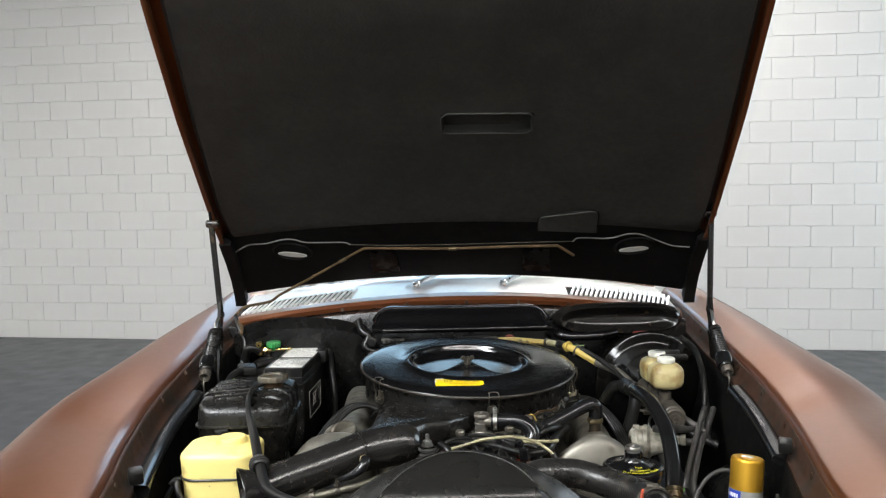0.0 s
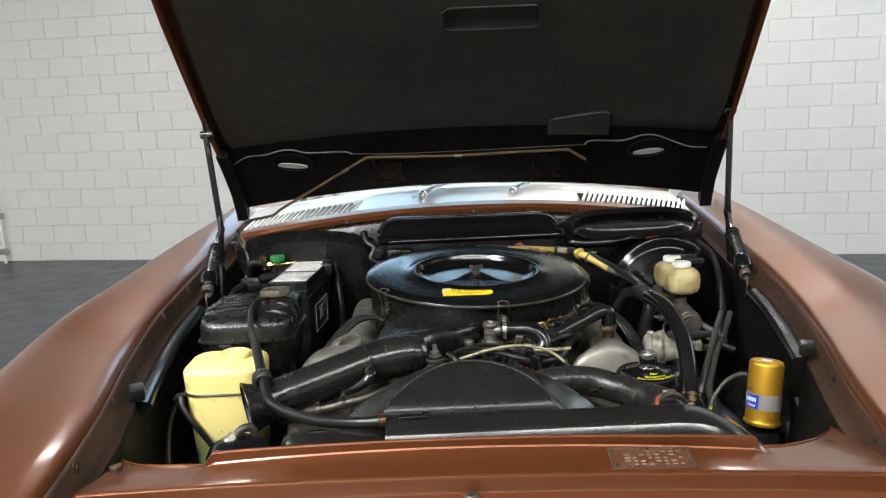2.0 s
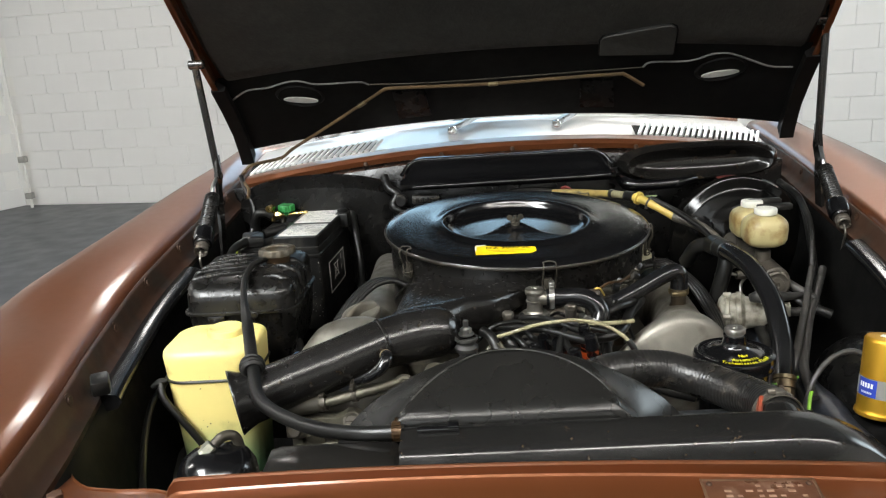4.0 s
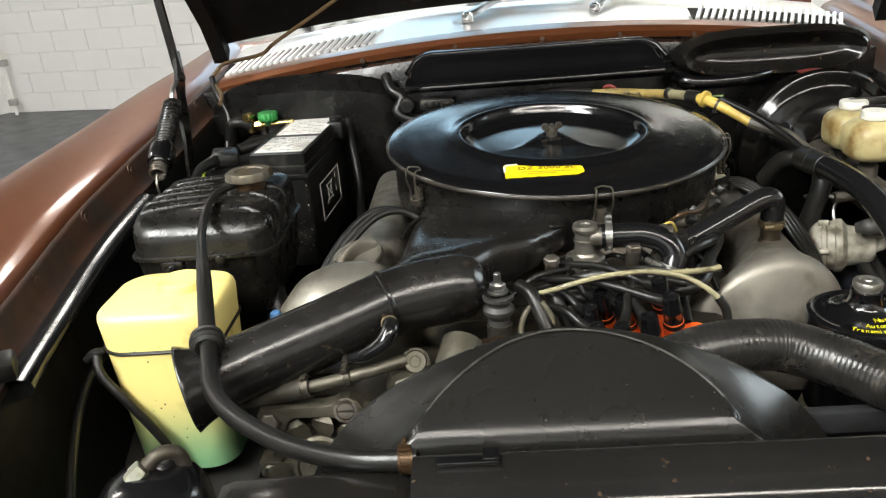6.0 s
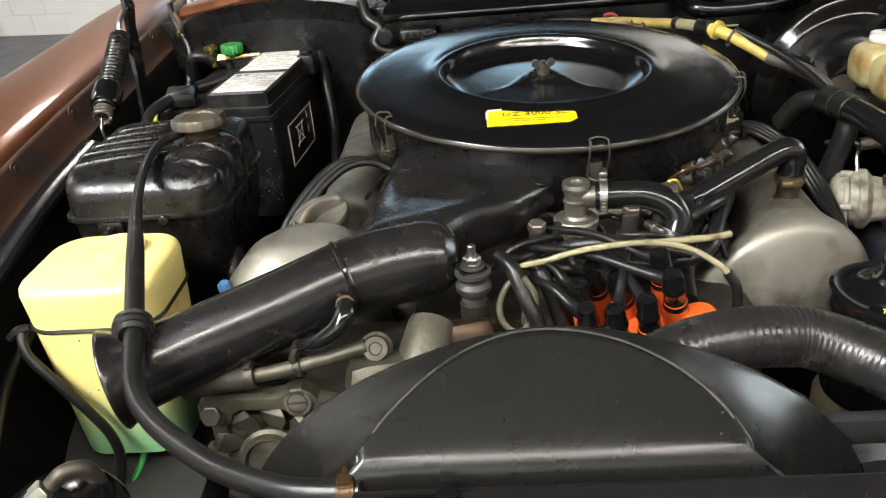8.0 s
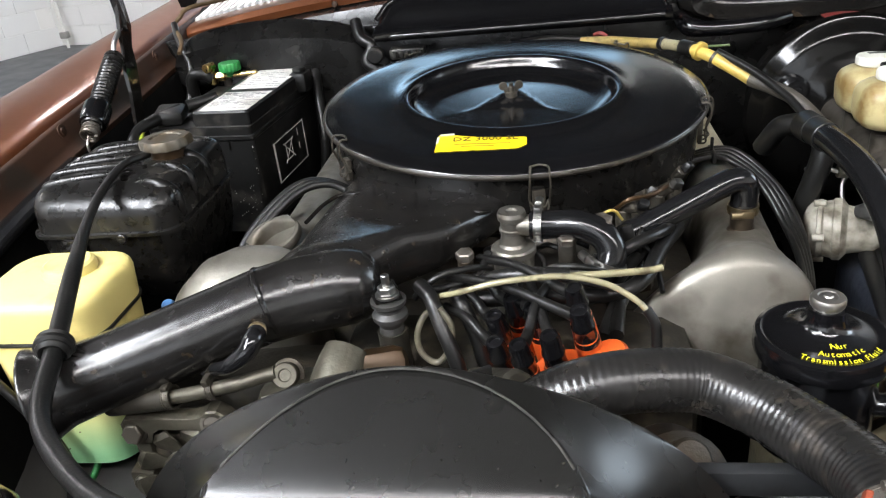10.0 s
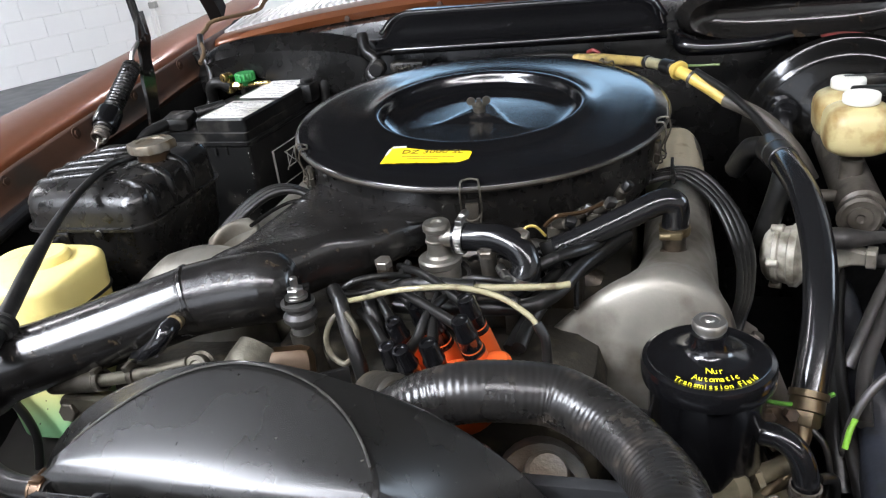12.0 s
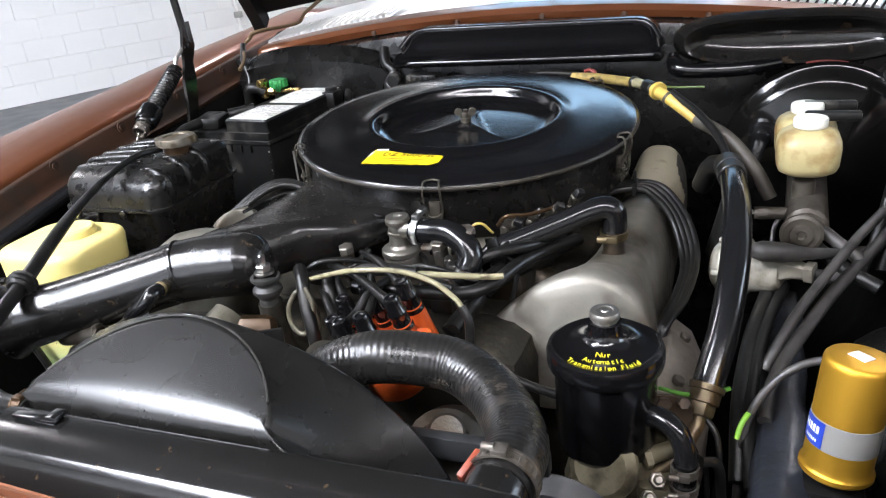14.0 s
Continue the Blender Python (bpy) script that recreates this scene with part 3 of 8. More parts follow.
# crossmember in front: an upright flange with mitred ends, a flat ledge before it and a second fall
def cross_y(x):
    return -0.079 - 0.0629 * (x + 0.063)


def bow(x, c, a, b):
    return c + a * (x + 0.03) + b * (x + 0.03) ** 2


def cross_edge(x):
    return cross_y(x) - 0.065, bow(x, 0.6869, 0.0105, -0.0524)


bm = bmesh.new()
rows = []
for x in sorted(set(np.linspace(-0.60, 0.53, 80).round(4)) | {-0.399, -0.395, -0.388, -0.382, -0.378, -0.374, 0.326, 0.330, 0.335, 0.341, 0.347, 0.353, 0.3575, 0.361}):
    u = abs(x + 0.018)
    e = max(0.0, (u - 0.385) / 0.14) ** 2 * 0.115
    if x < -0.37:
        e = 0.072 + float(np.interp(x, (-0.60, -0.575, -0.545, -0.52, -0.498, -0.46, -0.42, -0.40, -0.375), (0.15, 0.10, 0.047, 0.015, -0.005, -0.017, -0.019, -0.030, -0.072)))
    k = float(np.interp(x, (-0.397, -0.377, 0.330, 0.358), (0, 1, 1, 0)))
    ye, ze = cross_edge(x)
    zf = bow(x, 0.6950, 0.0108, -0.109)
    zw = min(zf, 0.676 - 0.26 * e)
    yr = cross_y(x) * k + (-0.075 + e) * (1 - k)
    top = bow(x, 0.7103, 0.0127, -0.0764) * k + (zw + 0.001) * (1 - k)
    yf = cross_y(x) - 0.0036
    foot = zf * k + (zw + (ze - zw) * max(0.0, (yr - yf) / (yr - ye))) * (1 - k)
    row = [(yr + 0.002, 0.60), (yr, top - 0.006), (yr - 0.0004, top - 0.0014), (yr - 0.0015, top), (yr - 0.0032, top - 0.0006), (yr - 0.0042, top - 0.0026), (yf + 0.0012, foot + 0.0028 * k), (yf - 0.0004, foot + 0.0007 * k), (yf - 0.003, foot)]
    row += [(yf + (ye - yf) * 0.5, (foot + ze) / 2 + 0.0003), (ye + 0.007, ze + 0.0007), (ye + 0.0025, ze), (ye + 0.0005, ze - 0.0015), (ye - 0.0004, ze - 0.005), (ye + 0.0016, ze - 0.020), (ye + 0.0004, ze - 0.0235), (ye - 0.004, ze - 0.025), (ye - 0.035, ze - 0.030), (-0.30, 0.632), (-0.40, 0.60), (-0.41, 0.5)]
    rows.append([Vector((x, y, z)) for y, z in row])
loft(bm, rows, closed=False)
crossmember = part("crossmember", bm, PAINT, car, "brown painted radiator crossmember", 34)

# ---- air cleaner ----
AC = Vector((0.025, 0.682, 0))
cleaner = thing("air_cleaner", (AC.x, AC.y, 0.66), "large round black enamelled air cleaner with a snorkel", "air cleaner")
TL = Matrix.Translation((0.0252, 0.689, 0.7637)) @ Matrix.Rotation(radians(3.6), 4, "X") @ Matrix.Rotation(radians(1.36), 4, "Y") @ Matrix.Translation((-AC.x, -AC.y, -0.750))
T = TL @ Matrix.Translation(AC)
bm = bmesh.new()
lathe(bm, [(0, 0.655), (0.19, 0.655), (0.23, 0.666), (0.239, 0.682), (0.239, 0.7415), (0.244, 0.743), (0.2445, 0.746), (0.236, 0.744), (0.20, 0.730), (0, 0.728)], T, 96)
housing = part("housing", bm, TANK_BLACK, cleaner, "black satin filter housing")
bm = bmesh.new()
lathe(bm, [(0.242, 0.744), (0.247, 0.7445), (0.2495, 0.747), (0.2497, 0.7495), (0.2485, 0.752), (0.2445, 0.7535), (0.241, 0.7540), (0.2365, 0.7555), (0.230, 0.7563), (0.222, 0.7566), (0.205, 0.7567), (0.185, 0.7567), (0.166, 0.7567), (0.154, 0.7583), (0.146, 0.7608), (0.1405, 0.7615), (0.1375, 0.7608), (0.1355, 0.7585), (0.1335, 0.754), (0.1315, 0.7505), (0.1295, 0.7475)], T, 160)
lid = part("lid", bm, BLACK_GLOSS, cleaner, "glossy black lid with a dished middle", 60)
bm = bmesh.new()
lathe(bm, [(0.2470, 0.7440), (0.2500, 0.7452), (0.2512, 0.7480), (0.2500, 0.7508), (0.2470, 0.7516)], T, 120)
part("lid_bead", bm, mat("worn_black_bead", (0.022, 0.018, 0.014), rough=0.38, spec=0.4, var=0.5, scale=90, bump=0.1, bump_scale=200, dirt=(0.07, 0.055, 0.04), dirt_amount=0.1, dirt_scale=70), lid, "worn brownish rolled edge of the lid", 60)
# dished middle: three shallow facets that meet in creases, with a low peak under the nut
RADII = (0.1297, 0.1265, 0.122, 0.116, 0.110, 0.103, 0.094, 0.08, 0.065, 0.05, 0.044, 0.038, 0.032, 0.026, 0.02, 0.014, 0.008, 0.001, 0.0)


def dish_z(r, phi):
    q = r * math.cos(phi)
    wall = 0.0105 * max(0.0, (r - 0.098) / 0.0317) ** 2.4
    fade = 1.0 if r < 0.1 else max(0.0, 1 - (r - 0.1) / 0.03)
    return 0.7374 + wall + (0.0058 - math.tan(radians(3.3)) * q + 0.34 * q * q) * fade + 0.0075 * max(0.0, 1 - q / 0.026) ** 0.8


bm = bmesh.new()
rows = []
for r in RADII[:-1]:
    ring = []
    for i in range(96):
        phi = radians(-60 + 120 * (i % 32) / 32)
        a = radians(148 + 120 * (i // 32)) + phi
        ring.append(T @ Vector((r * math.cos(a), r * math.sin(a), dish_z(r, phi))))
    rows.append(ring)
loft(bm, rows, True, False)
dish = part("dish", bm, BLACK_GLOSS, lid, "dished middle with three creases", 60)
for e in dish.data.edges:
    if all(v % 96 in (0, 32, 64) for v in e.vertices) and e.vertices[0] % 96 == e.vertices[1] % 96 and max(e.vertices) // 96 > 4:
        e.use_edge_sharp = True
bm = bmesh.new()
TW = T @ Matrix.Translation((0, 0, 0.0030)) @ Matrix.Rotation(radians(12), 4, "Z")
lathe(bm, [(0, 0.745), (0.008, 0.745), (0.008, 0.7515), (0.005, 0.753), (0.0045, 0.759), (0.003, 0.760), (0.003, 0.764), (0, 0.764)], TW, 20)
for s in (-1, 1):
    cyl(bm, TW @ Vector((s * 0.0105, -0.0013, 0.7605)), TW @ Vector((s * 0.0105, 0.0013, 0.7605)), 0.0058, 18, 0.0006)
    box(bm, TW @ Vector((s * 0.0055, 0, 0.755)), (0.008, 0.0032, 0.007), 0.001, TW)
part("wing_nut", bm, NUT_DARK, lid, "dull steel wing nut")
# sticker: torn yellow strip on the lid
bm = bmesh.new()
top, bot = [], []
for i in range(25):
    x = -0.055 + 0.103 * i / 24
    j = 0.002 * noise.noise(Vector((x * 90, 0, 1)))
    k = 0.0022 * noise.noise(Vector((x * 120, 3, 1)))
    d = 0.010 * max(0, (i - 20) / 4) ** 2
    for row, y in ((bot, 0.4855 + 0.005 * i / 24 + k + d * 0.9), (top, 0.5335 - 0.004 * i / 24 + j - d)):
        row.append(TL @ Vector((x, y, 0.7574)))
mid1 = [a.lerp(b, 0.5) + Vector((0, 0, 0.0005)) for a, b in zip(bot, top)]
loft(bm, [bot, mid1, top], closed=False)
sticker = part("sticker", bm, YELLOW, lid, "torn yellow sticker")
words("DZ 3000 SL", TL @ pose(0.0005, 0.5185, 0.7583, 0, 0, 1.0), 0.0155, BLACK_INK, sticker)
bm = bmesh.new()
for k, (x0, x1) in enumerate(((-0.034, 0.03), (-0.026, 0.012))):
    box(bm, TL @ Vector(((x0 + x1) / 2, 0.5045 - 0.0062 * k, 0.7582)), (x1 - x0, 0.0009, 0.0003), 0, TL)
part("small_print", bm, BRASS, sticker)
bm = bmesh.new()
box(bm, TL @ Vector((-0.045, 0.5345, 0.7576)), (0.017, 0.005, 0.0006), 0.0002, TL @ Matrix.Rotation(0.15, 4, "Z"))
box(bm, TL @ Vector((-0.0545, 0.518, 0.7576)), (0.003, 0.02, 0.0006), 0.0002, TL)
part("torn_paper", bm, LABEL, sticker, "torn pale paper edge")


def wire_clip(angle, parent):
    a = radians(angle)
    out = Vector((math.cos(a), math.sin(a), 0))
    side = Vector((-math.sin(a), math.cos(a), 0))
    p = lambda r, s, z: TL @ (AC + out * r + side * s + Vector((0, 0, z)))
    bm = bmesh.new()
    for s in (-1, 1):
        tube(bm, [p(0.242, s * 0.005, 0.702), p(0.251, s * 0.008, 0.706), p(0.249, s * 0.011, 0.722), p(0.255, s * 0.011, 0.742), p(0.252, s * 0.010, 0.757), p(0.243, s * 0.009, 0.757)], 0.0012, 6, 5)
    tube(bm, [p(0.243, -0.009, 0.757), p(0.241, 0.0, 0.758), p(0.243, 0.009, 0.757)], 0.0012, 6, 4)
    tube(bm, [p(0.242, -0.010, 0.716), p(0.252, -0.005, 0.713), p(0.252, 0.005, 0.713), p(0.242, 0.010, 0.716)], 0.0012, 6, 4)
    box(bm, p(0.243, 0, 0.716), (0.006, 0.014, 0.026), 0.001, pose(0, 0, 0, 0, 0, angle))
    part("wire_clip", bm, NUT_DARK, parent)


for ang in (278.5, 216, 345, 130, 50):
    wire_clip(ang, cleaner)

# snorkel duct and intake tube
def oval(c, u, hw, hh, k=2.6, n=32):
    u = Vector(u).normalized()
    pts = []
    for i in range(n):
        a = 2 * math.pi * i / n
        ca, sa = math.cos(a), math.sin(a)
        pts.append(Vector(c) + u * hw * math.copysign(abs(ca) ** (2 / k), ca) + Vector((0, 0, 1)) * hh * math.copysign(abs(sa) ** (2 / k), sa))
    return pts


bm = bmesh.new()
rows = []
for y, xl, xr, z, hh, k in ((0.283, -0.186, -0.118, 0.705, 0.022, 2.2), (0.292, -0.193, -0.100, 0.704, 0.031, 2.6), (0.306, -0.194, -0.088, 0.703, 0.0335, 2.9), (0.322, -0.193, -0.077, 0.703, 0.0330, 3.1), (0.336, -0.191, -0.062, 0.703, 0.0315, 3.2), (0.348, -0.189, -0.040, 0.703, 0.0300, 3.2), (0.366, -0.186, -0.022, 0.702, 0.0285, 3.3),
                            (0.390, -0.184, -0.008, 0.701, 0.0275, 3.4), (0.42, -0.181, 0.010, 0.701, 0.0265, 3.6), (0.45, -0.178, 0.024, 0.700, 0.026, 3.8), (0.50, -0.172, 0.045, 0.700, 0.026, 4.0), (0.58, -0.160, 0.07, 0.700, 0.026, 4.0)):
    rows.append([p + Vector((0, 0.030 * ((p.x - xl) / (xr - xl) - 0.5) * min(1.0, (0.47 - y) / 0.1) if y < 0.47 else 0, 0)) for p in oval(((xl + xr) / 2, y, z), (1, 0, 0), (xr - xl) / 2, hh, k, 48)])
loft(bm, rows)
duct = part("snorkel", bm, DUCT, cleaner, "flat black sheet-metal snorkel", 55)
bm = bmesh.new()
tube(bm, [(-0.20, 0.277, 0.695), (-0.165, 0.289, 0.699), (-0.135, 0.296, 0.701), (-0.117, 0.299, 0.702), (-0.104, 0.301, 0.702), (-0.094, 0.3025, 0.7015), (-0.0885, 0.3035, 0.701)], [0.0362, 0.0372, 0.0372, 0.0365, 0.033, 0.024, 0.009], 36, 8)
part("elbow", bm, DUCT, duct, "rounded end of the snorkel's elbow", 60)
bm = bmesh.new()
tube(bm, [(-0.186, 0.402, 0.722), (-0.176, 0.452, 0.7225), (-0.155, 0.475, 0.7225), (-0.10, 0.458, 0.7222), (-0.04, 0.436, 0.7218), (-0.004, 0.418, 0.7195), (0.01, 0.425, 0.716)], 0.0022, 8, 8)
part("seam", bm, BLACK_SATIN, duct)
bm = bmesh.new()
tube(bm, [(-0.395, 0.200, 0.652), (-0.375, 0.208, 0.655), (-0.335, 0.224, 0.663), (-0.26, 0.253, 0.680), (-0.19, 0.281, 0.697)], [0.046, 0.037, 0.0345, 0.0355, 0.036], 32, 8, caps=False)
intake = part("intake_tube", bm, DUCT, cleaner, "black round intake tube with a flared mouth")
m = intake.modifiers.new("solid", "SOLIDIFY")
m.thickness = 0.002
bm = bmesh.new()
lathe(bm, [(0.0358, -0.003), (0.0372, -0.0015), (0.0374, 0.0012), (0.0358, 0.003)], along((-0.193, 0.2795, 0.6965), (-0.14, 0.301, 0.7095)), 40)
part("weld_ring", bm, BLACK_SATIN, intake)
bm = bmesh.new()
cyl(bm, (-0.19, 0.243, 0.693), (-0.186, 0.224, 0.70), 0.006, 14, 0.001)
cyl(bm, (-0.188, 0.232, 0.697), (-0.187, 0.229, 0.6985), 0.0085, 14, 0.0005)
part("vacuum_nipple", bm, BRASS, intake)
bm = bmesh.new()
tube(bm, [(-0.186, 0.226, 0.699), (-0.185, 0.214, 0.699), (-0.192, 0.206, 0.690), (-0.21, 0.205, 0.678), (-0.228, 0.215, 0.668)], [0.0085, 0.009, 0.0085, 0.007, 0.006], 12)
part("elbow_hose", bm, RUBBER_GLOSS, intake)

bm = bmesh.new()
lathe(bm, [(0, 0.0), (0.006, 0.0), (0.0072, 0.003), (0.0072, 0.010), (0.005, 0.013), (0, 0.0135)], along((-0.339, 0.355, 0.645), (-0.339, 0.352, 0.66)), 18)
tube(bm, [(-0.339, 0.355, 0.646), (-0.338, 0.357, 0.61), (-0.335, 0.36, 0.56)], 0.004, 10)
t = thing("washer_valve", (-0.339, 0.355, 0.56), "small blue capped valve behind the intake tube", "valve")
part("valve", bm, mat("faded_blue_plastic", (0.06, 0.16, 0.33), rough=0.4, var=0.2, scale=80), t)

# ---- battery ----
battery = thing("battery", (-0.457, 0.912, 0.53), "black car battery with two white top labels", "battery")
bm = bmesh.new()
loft(bm, [rounded(-0.457, 0.926, z, 0.172 + d, 0.300 + d, 0.008) for z, d in ((0.545, -0.004), (0.55, 0), (0.70, 0.004), (0.703, 0.009), (0.708, 0.009), (0.709, 0.002), (0.722, 0.002), (0.7225, 0.0))])
part("case", bm, PLASTIC_BLACK, battery, "black plastic case with fine water specks")
bm = bmesh.new()
loft(bm, [rounded(-0.419, 0.926, z, 0.096 + d, 0.290 + d, 0.006) for z, d in ((0.72, 0.0), (0.742, 0.0), (0.745, -0.005))])
lidb = part("lid", bm, PLASTIC_BLACK, battery)
for y0, y1 in ((0.786, 0.885), (0.905, 1.068)):
    bm = bmesh.new()
    box(bm, (-0.416, (y0 + y1) / 2, 0.7455), (0.082, y1 - y0, 0.001), 0.0003)
    lb = part("label", bm, LABEL, lidb, "white paper label with small print")
    bm = bmesh.new()
    for i in range(13):
        y = y0 + 0.010 + i * (y1 - y0 - 0.02) / 12
        x = -0.452
        while x < -0.384:
            w = random.uniform(0.004, 0.013)
            if random.random() < 0.62:
                box(bm, (x + w / 2, y, 0.7463), (w, 0.0015, 0.0004))
            x += w + 0.002
    for k in range(2):
        box(bm, (-0.446 + 0.012 * k, y1 - 0.012, 0.7463), (0.008, 0.008, 0.0005))
    part("print", bm, GREY_INK, lb)
for y in (0.80, 1.02):
    bm = bmesh.new()
    cyl(bm, (-0.52, y, 0.722), (-0.52, y, 0.742), 0.0095, 18, 0.001, 0.0085)
    part("terminal", bm, ALU_DULL, battery)
bm = bmesh.new()
box(bm, (-0.3690, 0.90, 0.638), (0.001, 0.130, 0.070), 0.0003)
lb = part("warning_label", bm, PLASTIC_BLACK, battery, "black label with a white outline and symbols")
bm = bmesh.new()
for c, s in (((0, 0.063, 0), (0.0006, 0.003, 0.068)), ((0, -0.063, 0), (0.0006, 0.005, 0.068)), ((0, 0, 0.033), (0.0006, 0.126, 0.0016)), ((0, 0, -0.033), (0.0006, 0.126, 0.0016))):
    box(bm, Vector((-0.3682, 0.90, 0.638)) + Vector(c), s)
for a in (40, -40):
    box(bm, (-0.3682, 0.892, 0.642), (0.0006, 0.052, 0.0018), 0, pose(0, 0, 0, a, 0, 0))
for y, z, sy, sz in ((0.892, 0.657, 0.034, 0.002), (0.880, 0.642, 0.002, 0.026), (0.904, 0.642, 0.002, 0.026), (0.892, 0.629, 0.024, 0.002), (0.935, 0.66, 0.002, 0.012), (0.935, 0.635, 0.002, 0.012)):
    box(bm, (-0.3682, y, z), (0.0006, sy, sz))
part("symbol", bm, LABEL, lb)
for k in range(6):
    bm = bmesh.new()
    box(bm, (-0.52 + 0.022 * k, 0.7725, 0.694), (0.0035, 0.005, 0.014), 0.001)
    part("rib", bm, PLASTIC_BLACK, battery)
bm = bmesh.new()
box(bm, (-0.368, 0.99, 0.732), (0.03, 0.036, 0.034), 0.005)
cyl(bm, (-0.368, 0.99, 0.748), (-0.368, 0.99, 0.756), 0.012, 16, 0.002)
part("hold_down", bm, PLASTIC_BLACK, battery, "black hold-down block")
bm = bmesh.new()
for k in range(70):
    x, z = -0.372 - 0.05 * random.random() ** 1.5, 0.70 - 0.13 * random.random()
    r = random.uniform(0.0004, 0.0012)
    box(bm, (x, 0.7752, z), (r, 0.0006, r * 1.3))
part("water_specks", bm, LABEL, battery, "dried pale water specks")
battery.rotation_euler = (0, 0, radians(-5.0))
battery.location = (-0.446, 0.898, 0.53)

# ---- coolant tank ----
tank = thing("coolant_tank", (-0.447, 0.54, 0.6), "black metal coolant expansion tank with a ribbed top", "coolant tank")
def press_front(bm):
    """The tank's top falls away towards its front edge."""
    for v in bm.verts:
        if v.co.z > 0.703:
            t = max(0.0, (0.505 - v.co.y) / 0.06)
            v.co.z -= min(0.034, 0.024 * t * t) * (v.co.z - 0.70) / 0.052
    return bm


bm = bmesh.new()
loft(bm, [rounded(-0.4525, 0.545, z, 0.185 + d, 0.20 + d, max(0.012, 0.028 + d * 0.3), 7) for z, d in ((0.60, -0.05), (0.605, -0.03), (0.64, -0.012), (0.694, -0.002), (0.6945, 0.008), (0.6985, 0.008), (0.699, -0.002), (0.728, -0.004), (0.740, -0.006), (0.7455, -0.011), (0.749, -0.019), (0.7507, -0.030), (0.751, -0.05), (0.751, -0.09), (0.751, -0.12), (0.751, -0.15), (0.751, -0.178))])
body = part("body", press_front(bm), TANK_BLACK, tank, "black pressed-metal body with a seam", 50)
for y, x0, x1, r in ((0.492, -0.530, -0.435, 0.0042), (0.520, -0.532, -0.440, 0.0055), (0.548, -0.530, -0.452, 0.0055), (0.576, -0.526, -0.458, 0.0055), (0.604, -0.52, -0.452, 0.005)):
    bm = bmesh.new()
    tube(bm, [(x0 - 0.010, y - 0.010, 0.741), (x0, y - 0.006, 0.7495), (x0 + 0.03, y, 0.7515), ((x0 + x1) / 2 + 0.02, y + 0.006, 0.752), (x1, y + 0.016, 0.7505), (x1 + 0.006, y + 0.022, 0.747)], [r * 0.5, r * 0.9, r, r, r * 0.8, r * 0.4], 10)
    part("rib", press_front(bm), TANK_BLACK, body)
for y in (0.478, 0.522, 0.566):
    bm = bmesh.new()
    tube(bm, [(-0.415, y + 0.004, 0.7485), (-0.395, y + 0.002, 0.7515), (-0.380, y, 0.7480), (-0.368, y, 0.7375), (-0.363, y, 0.720), (-0.3625, y, 0.703)], [0.002, 0.005, 0.0072, 0.0078, 0.007, 0.003], 14)
    part("rib", press_front(bm), TANK_BLACK, body)
bm = bmesh.new()
cyl(bm, (-0.425, 0.4425, 0.6935), (-0.425, 0.437, 0.6935), 0.006, 12, 0.001)
part("rivet", bm, TANK_BLACK, tank)
bm = bmesh.new()
cyl(bm, (-0.407, 0.565, 0.745), (-0.407, 0.565, 0.767), 0.022, 28, 0.001)
part("filler_neck", bm, BRONZE, tank, "tarnished brass filler neck")
bm = bmesh.new()
ring = []
for z, k in ((0.762, 0.97), (0.763, 1.0), (0.7715, 1.0), (0.7745, 0.94), (0.7745, 0.62), (0.7725, 0.56), (0.7725, 0.2)):
    ring.append([Vector((-0.407, 0.565, z)) + k * (0.0295 + 0.0008 * math.cos(12 * a) + 0.003 * max(0.0, math.cos(2 * a)) ** 6) * Vector((math.cos(a + 0.4), math.sin(a + 0.4), 0)) for a in np.linspace(0, 2 * math.pi, 65)[:-1]])
loft(bm, ring)
part("cap", bm, mat("tarnished_steel", (0.12, 0.107, 0.085), rough=0.45, metal=0.6, var=0.3, dirt=(0.11, 0.08, 0.045), dirt_amount=0.5, dirt_scale=40), tank, "tarnished steel pressure cap")
bm = bmesh.new()
box(bm, (-0.49, 0.447, 0.683), (0.03, 0.012, 0.022), 0.003)
cyl(bm, (-0.49, 0.44, 0.683), (-0.49, 0.425, 0.683), 0.006, 12)
part("bracket", bm, BLACK_SATIN, tank)
bm = bmesh.new()
tube(bm, [(-0.38, 0.50, 0.62), (-0.37, 0.47, 0.58), (-0.365, 0.45, 0.50)], 0.016)
part("lower_hose", bm, RUBBER, tank)

# overflow hose with its knot-like grommet
hose = thing("overflow_hose", (-0.364, 0.2, 0.69), "black rubber overflow hose draped across the bay", "hose")
bm = bmesh.new()
tube(bm, [(-0.425, 0.548, 0.758), (-0.438, 0.51, 0.760), (-0.436, 0.45, 0.752), (-0.42, 0.38, 0.742), (-0.393, 0.295, 0.726), (-0.365, 0.205, 0.702), (-0.335, 0.125, 0.687), (-0.265, 0.058, 0.686), (-0.2, 0.02, 0.694), (-0.145, 0.008, 0.70)], [0.0045, 0.0048, 0.0050, 0.0054, 0.0085, 0.0088, 0.0085, 0.0085, 0.0085, 0.0085], 14, 8)
part("hose", bm, RUBBER, hose)
bm = bmesh.new()
lathe(bm, [(0.0085, -0.008), (0.013, -0.009), (0.0165, -0.006), (0.0145, -0.004), (0.0175, -0.001), (0.0175, 0.003), (0.015, 0.005), (0.0150, 0.007), (0.0120, 0.010), (0.0085, 0.009)], along((-0.366, 0.205, 0.702), (-0.36, 0.185, 0.697)), 24)
part("grommet", bm, RUBBER, hose)
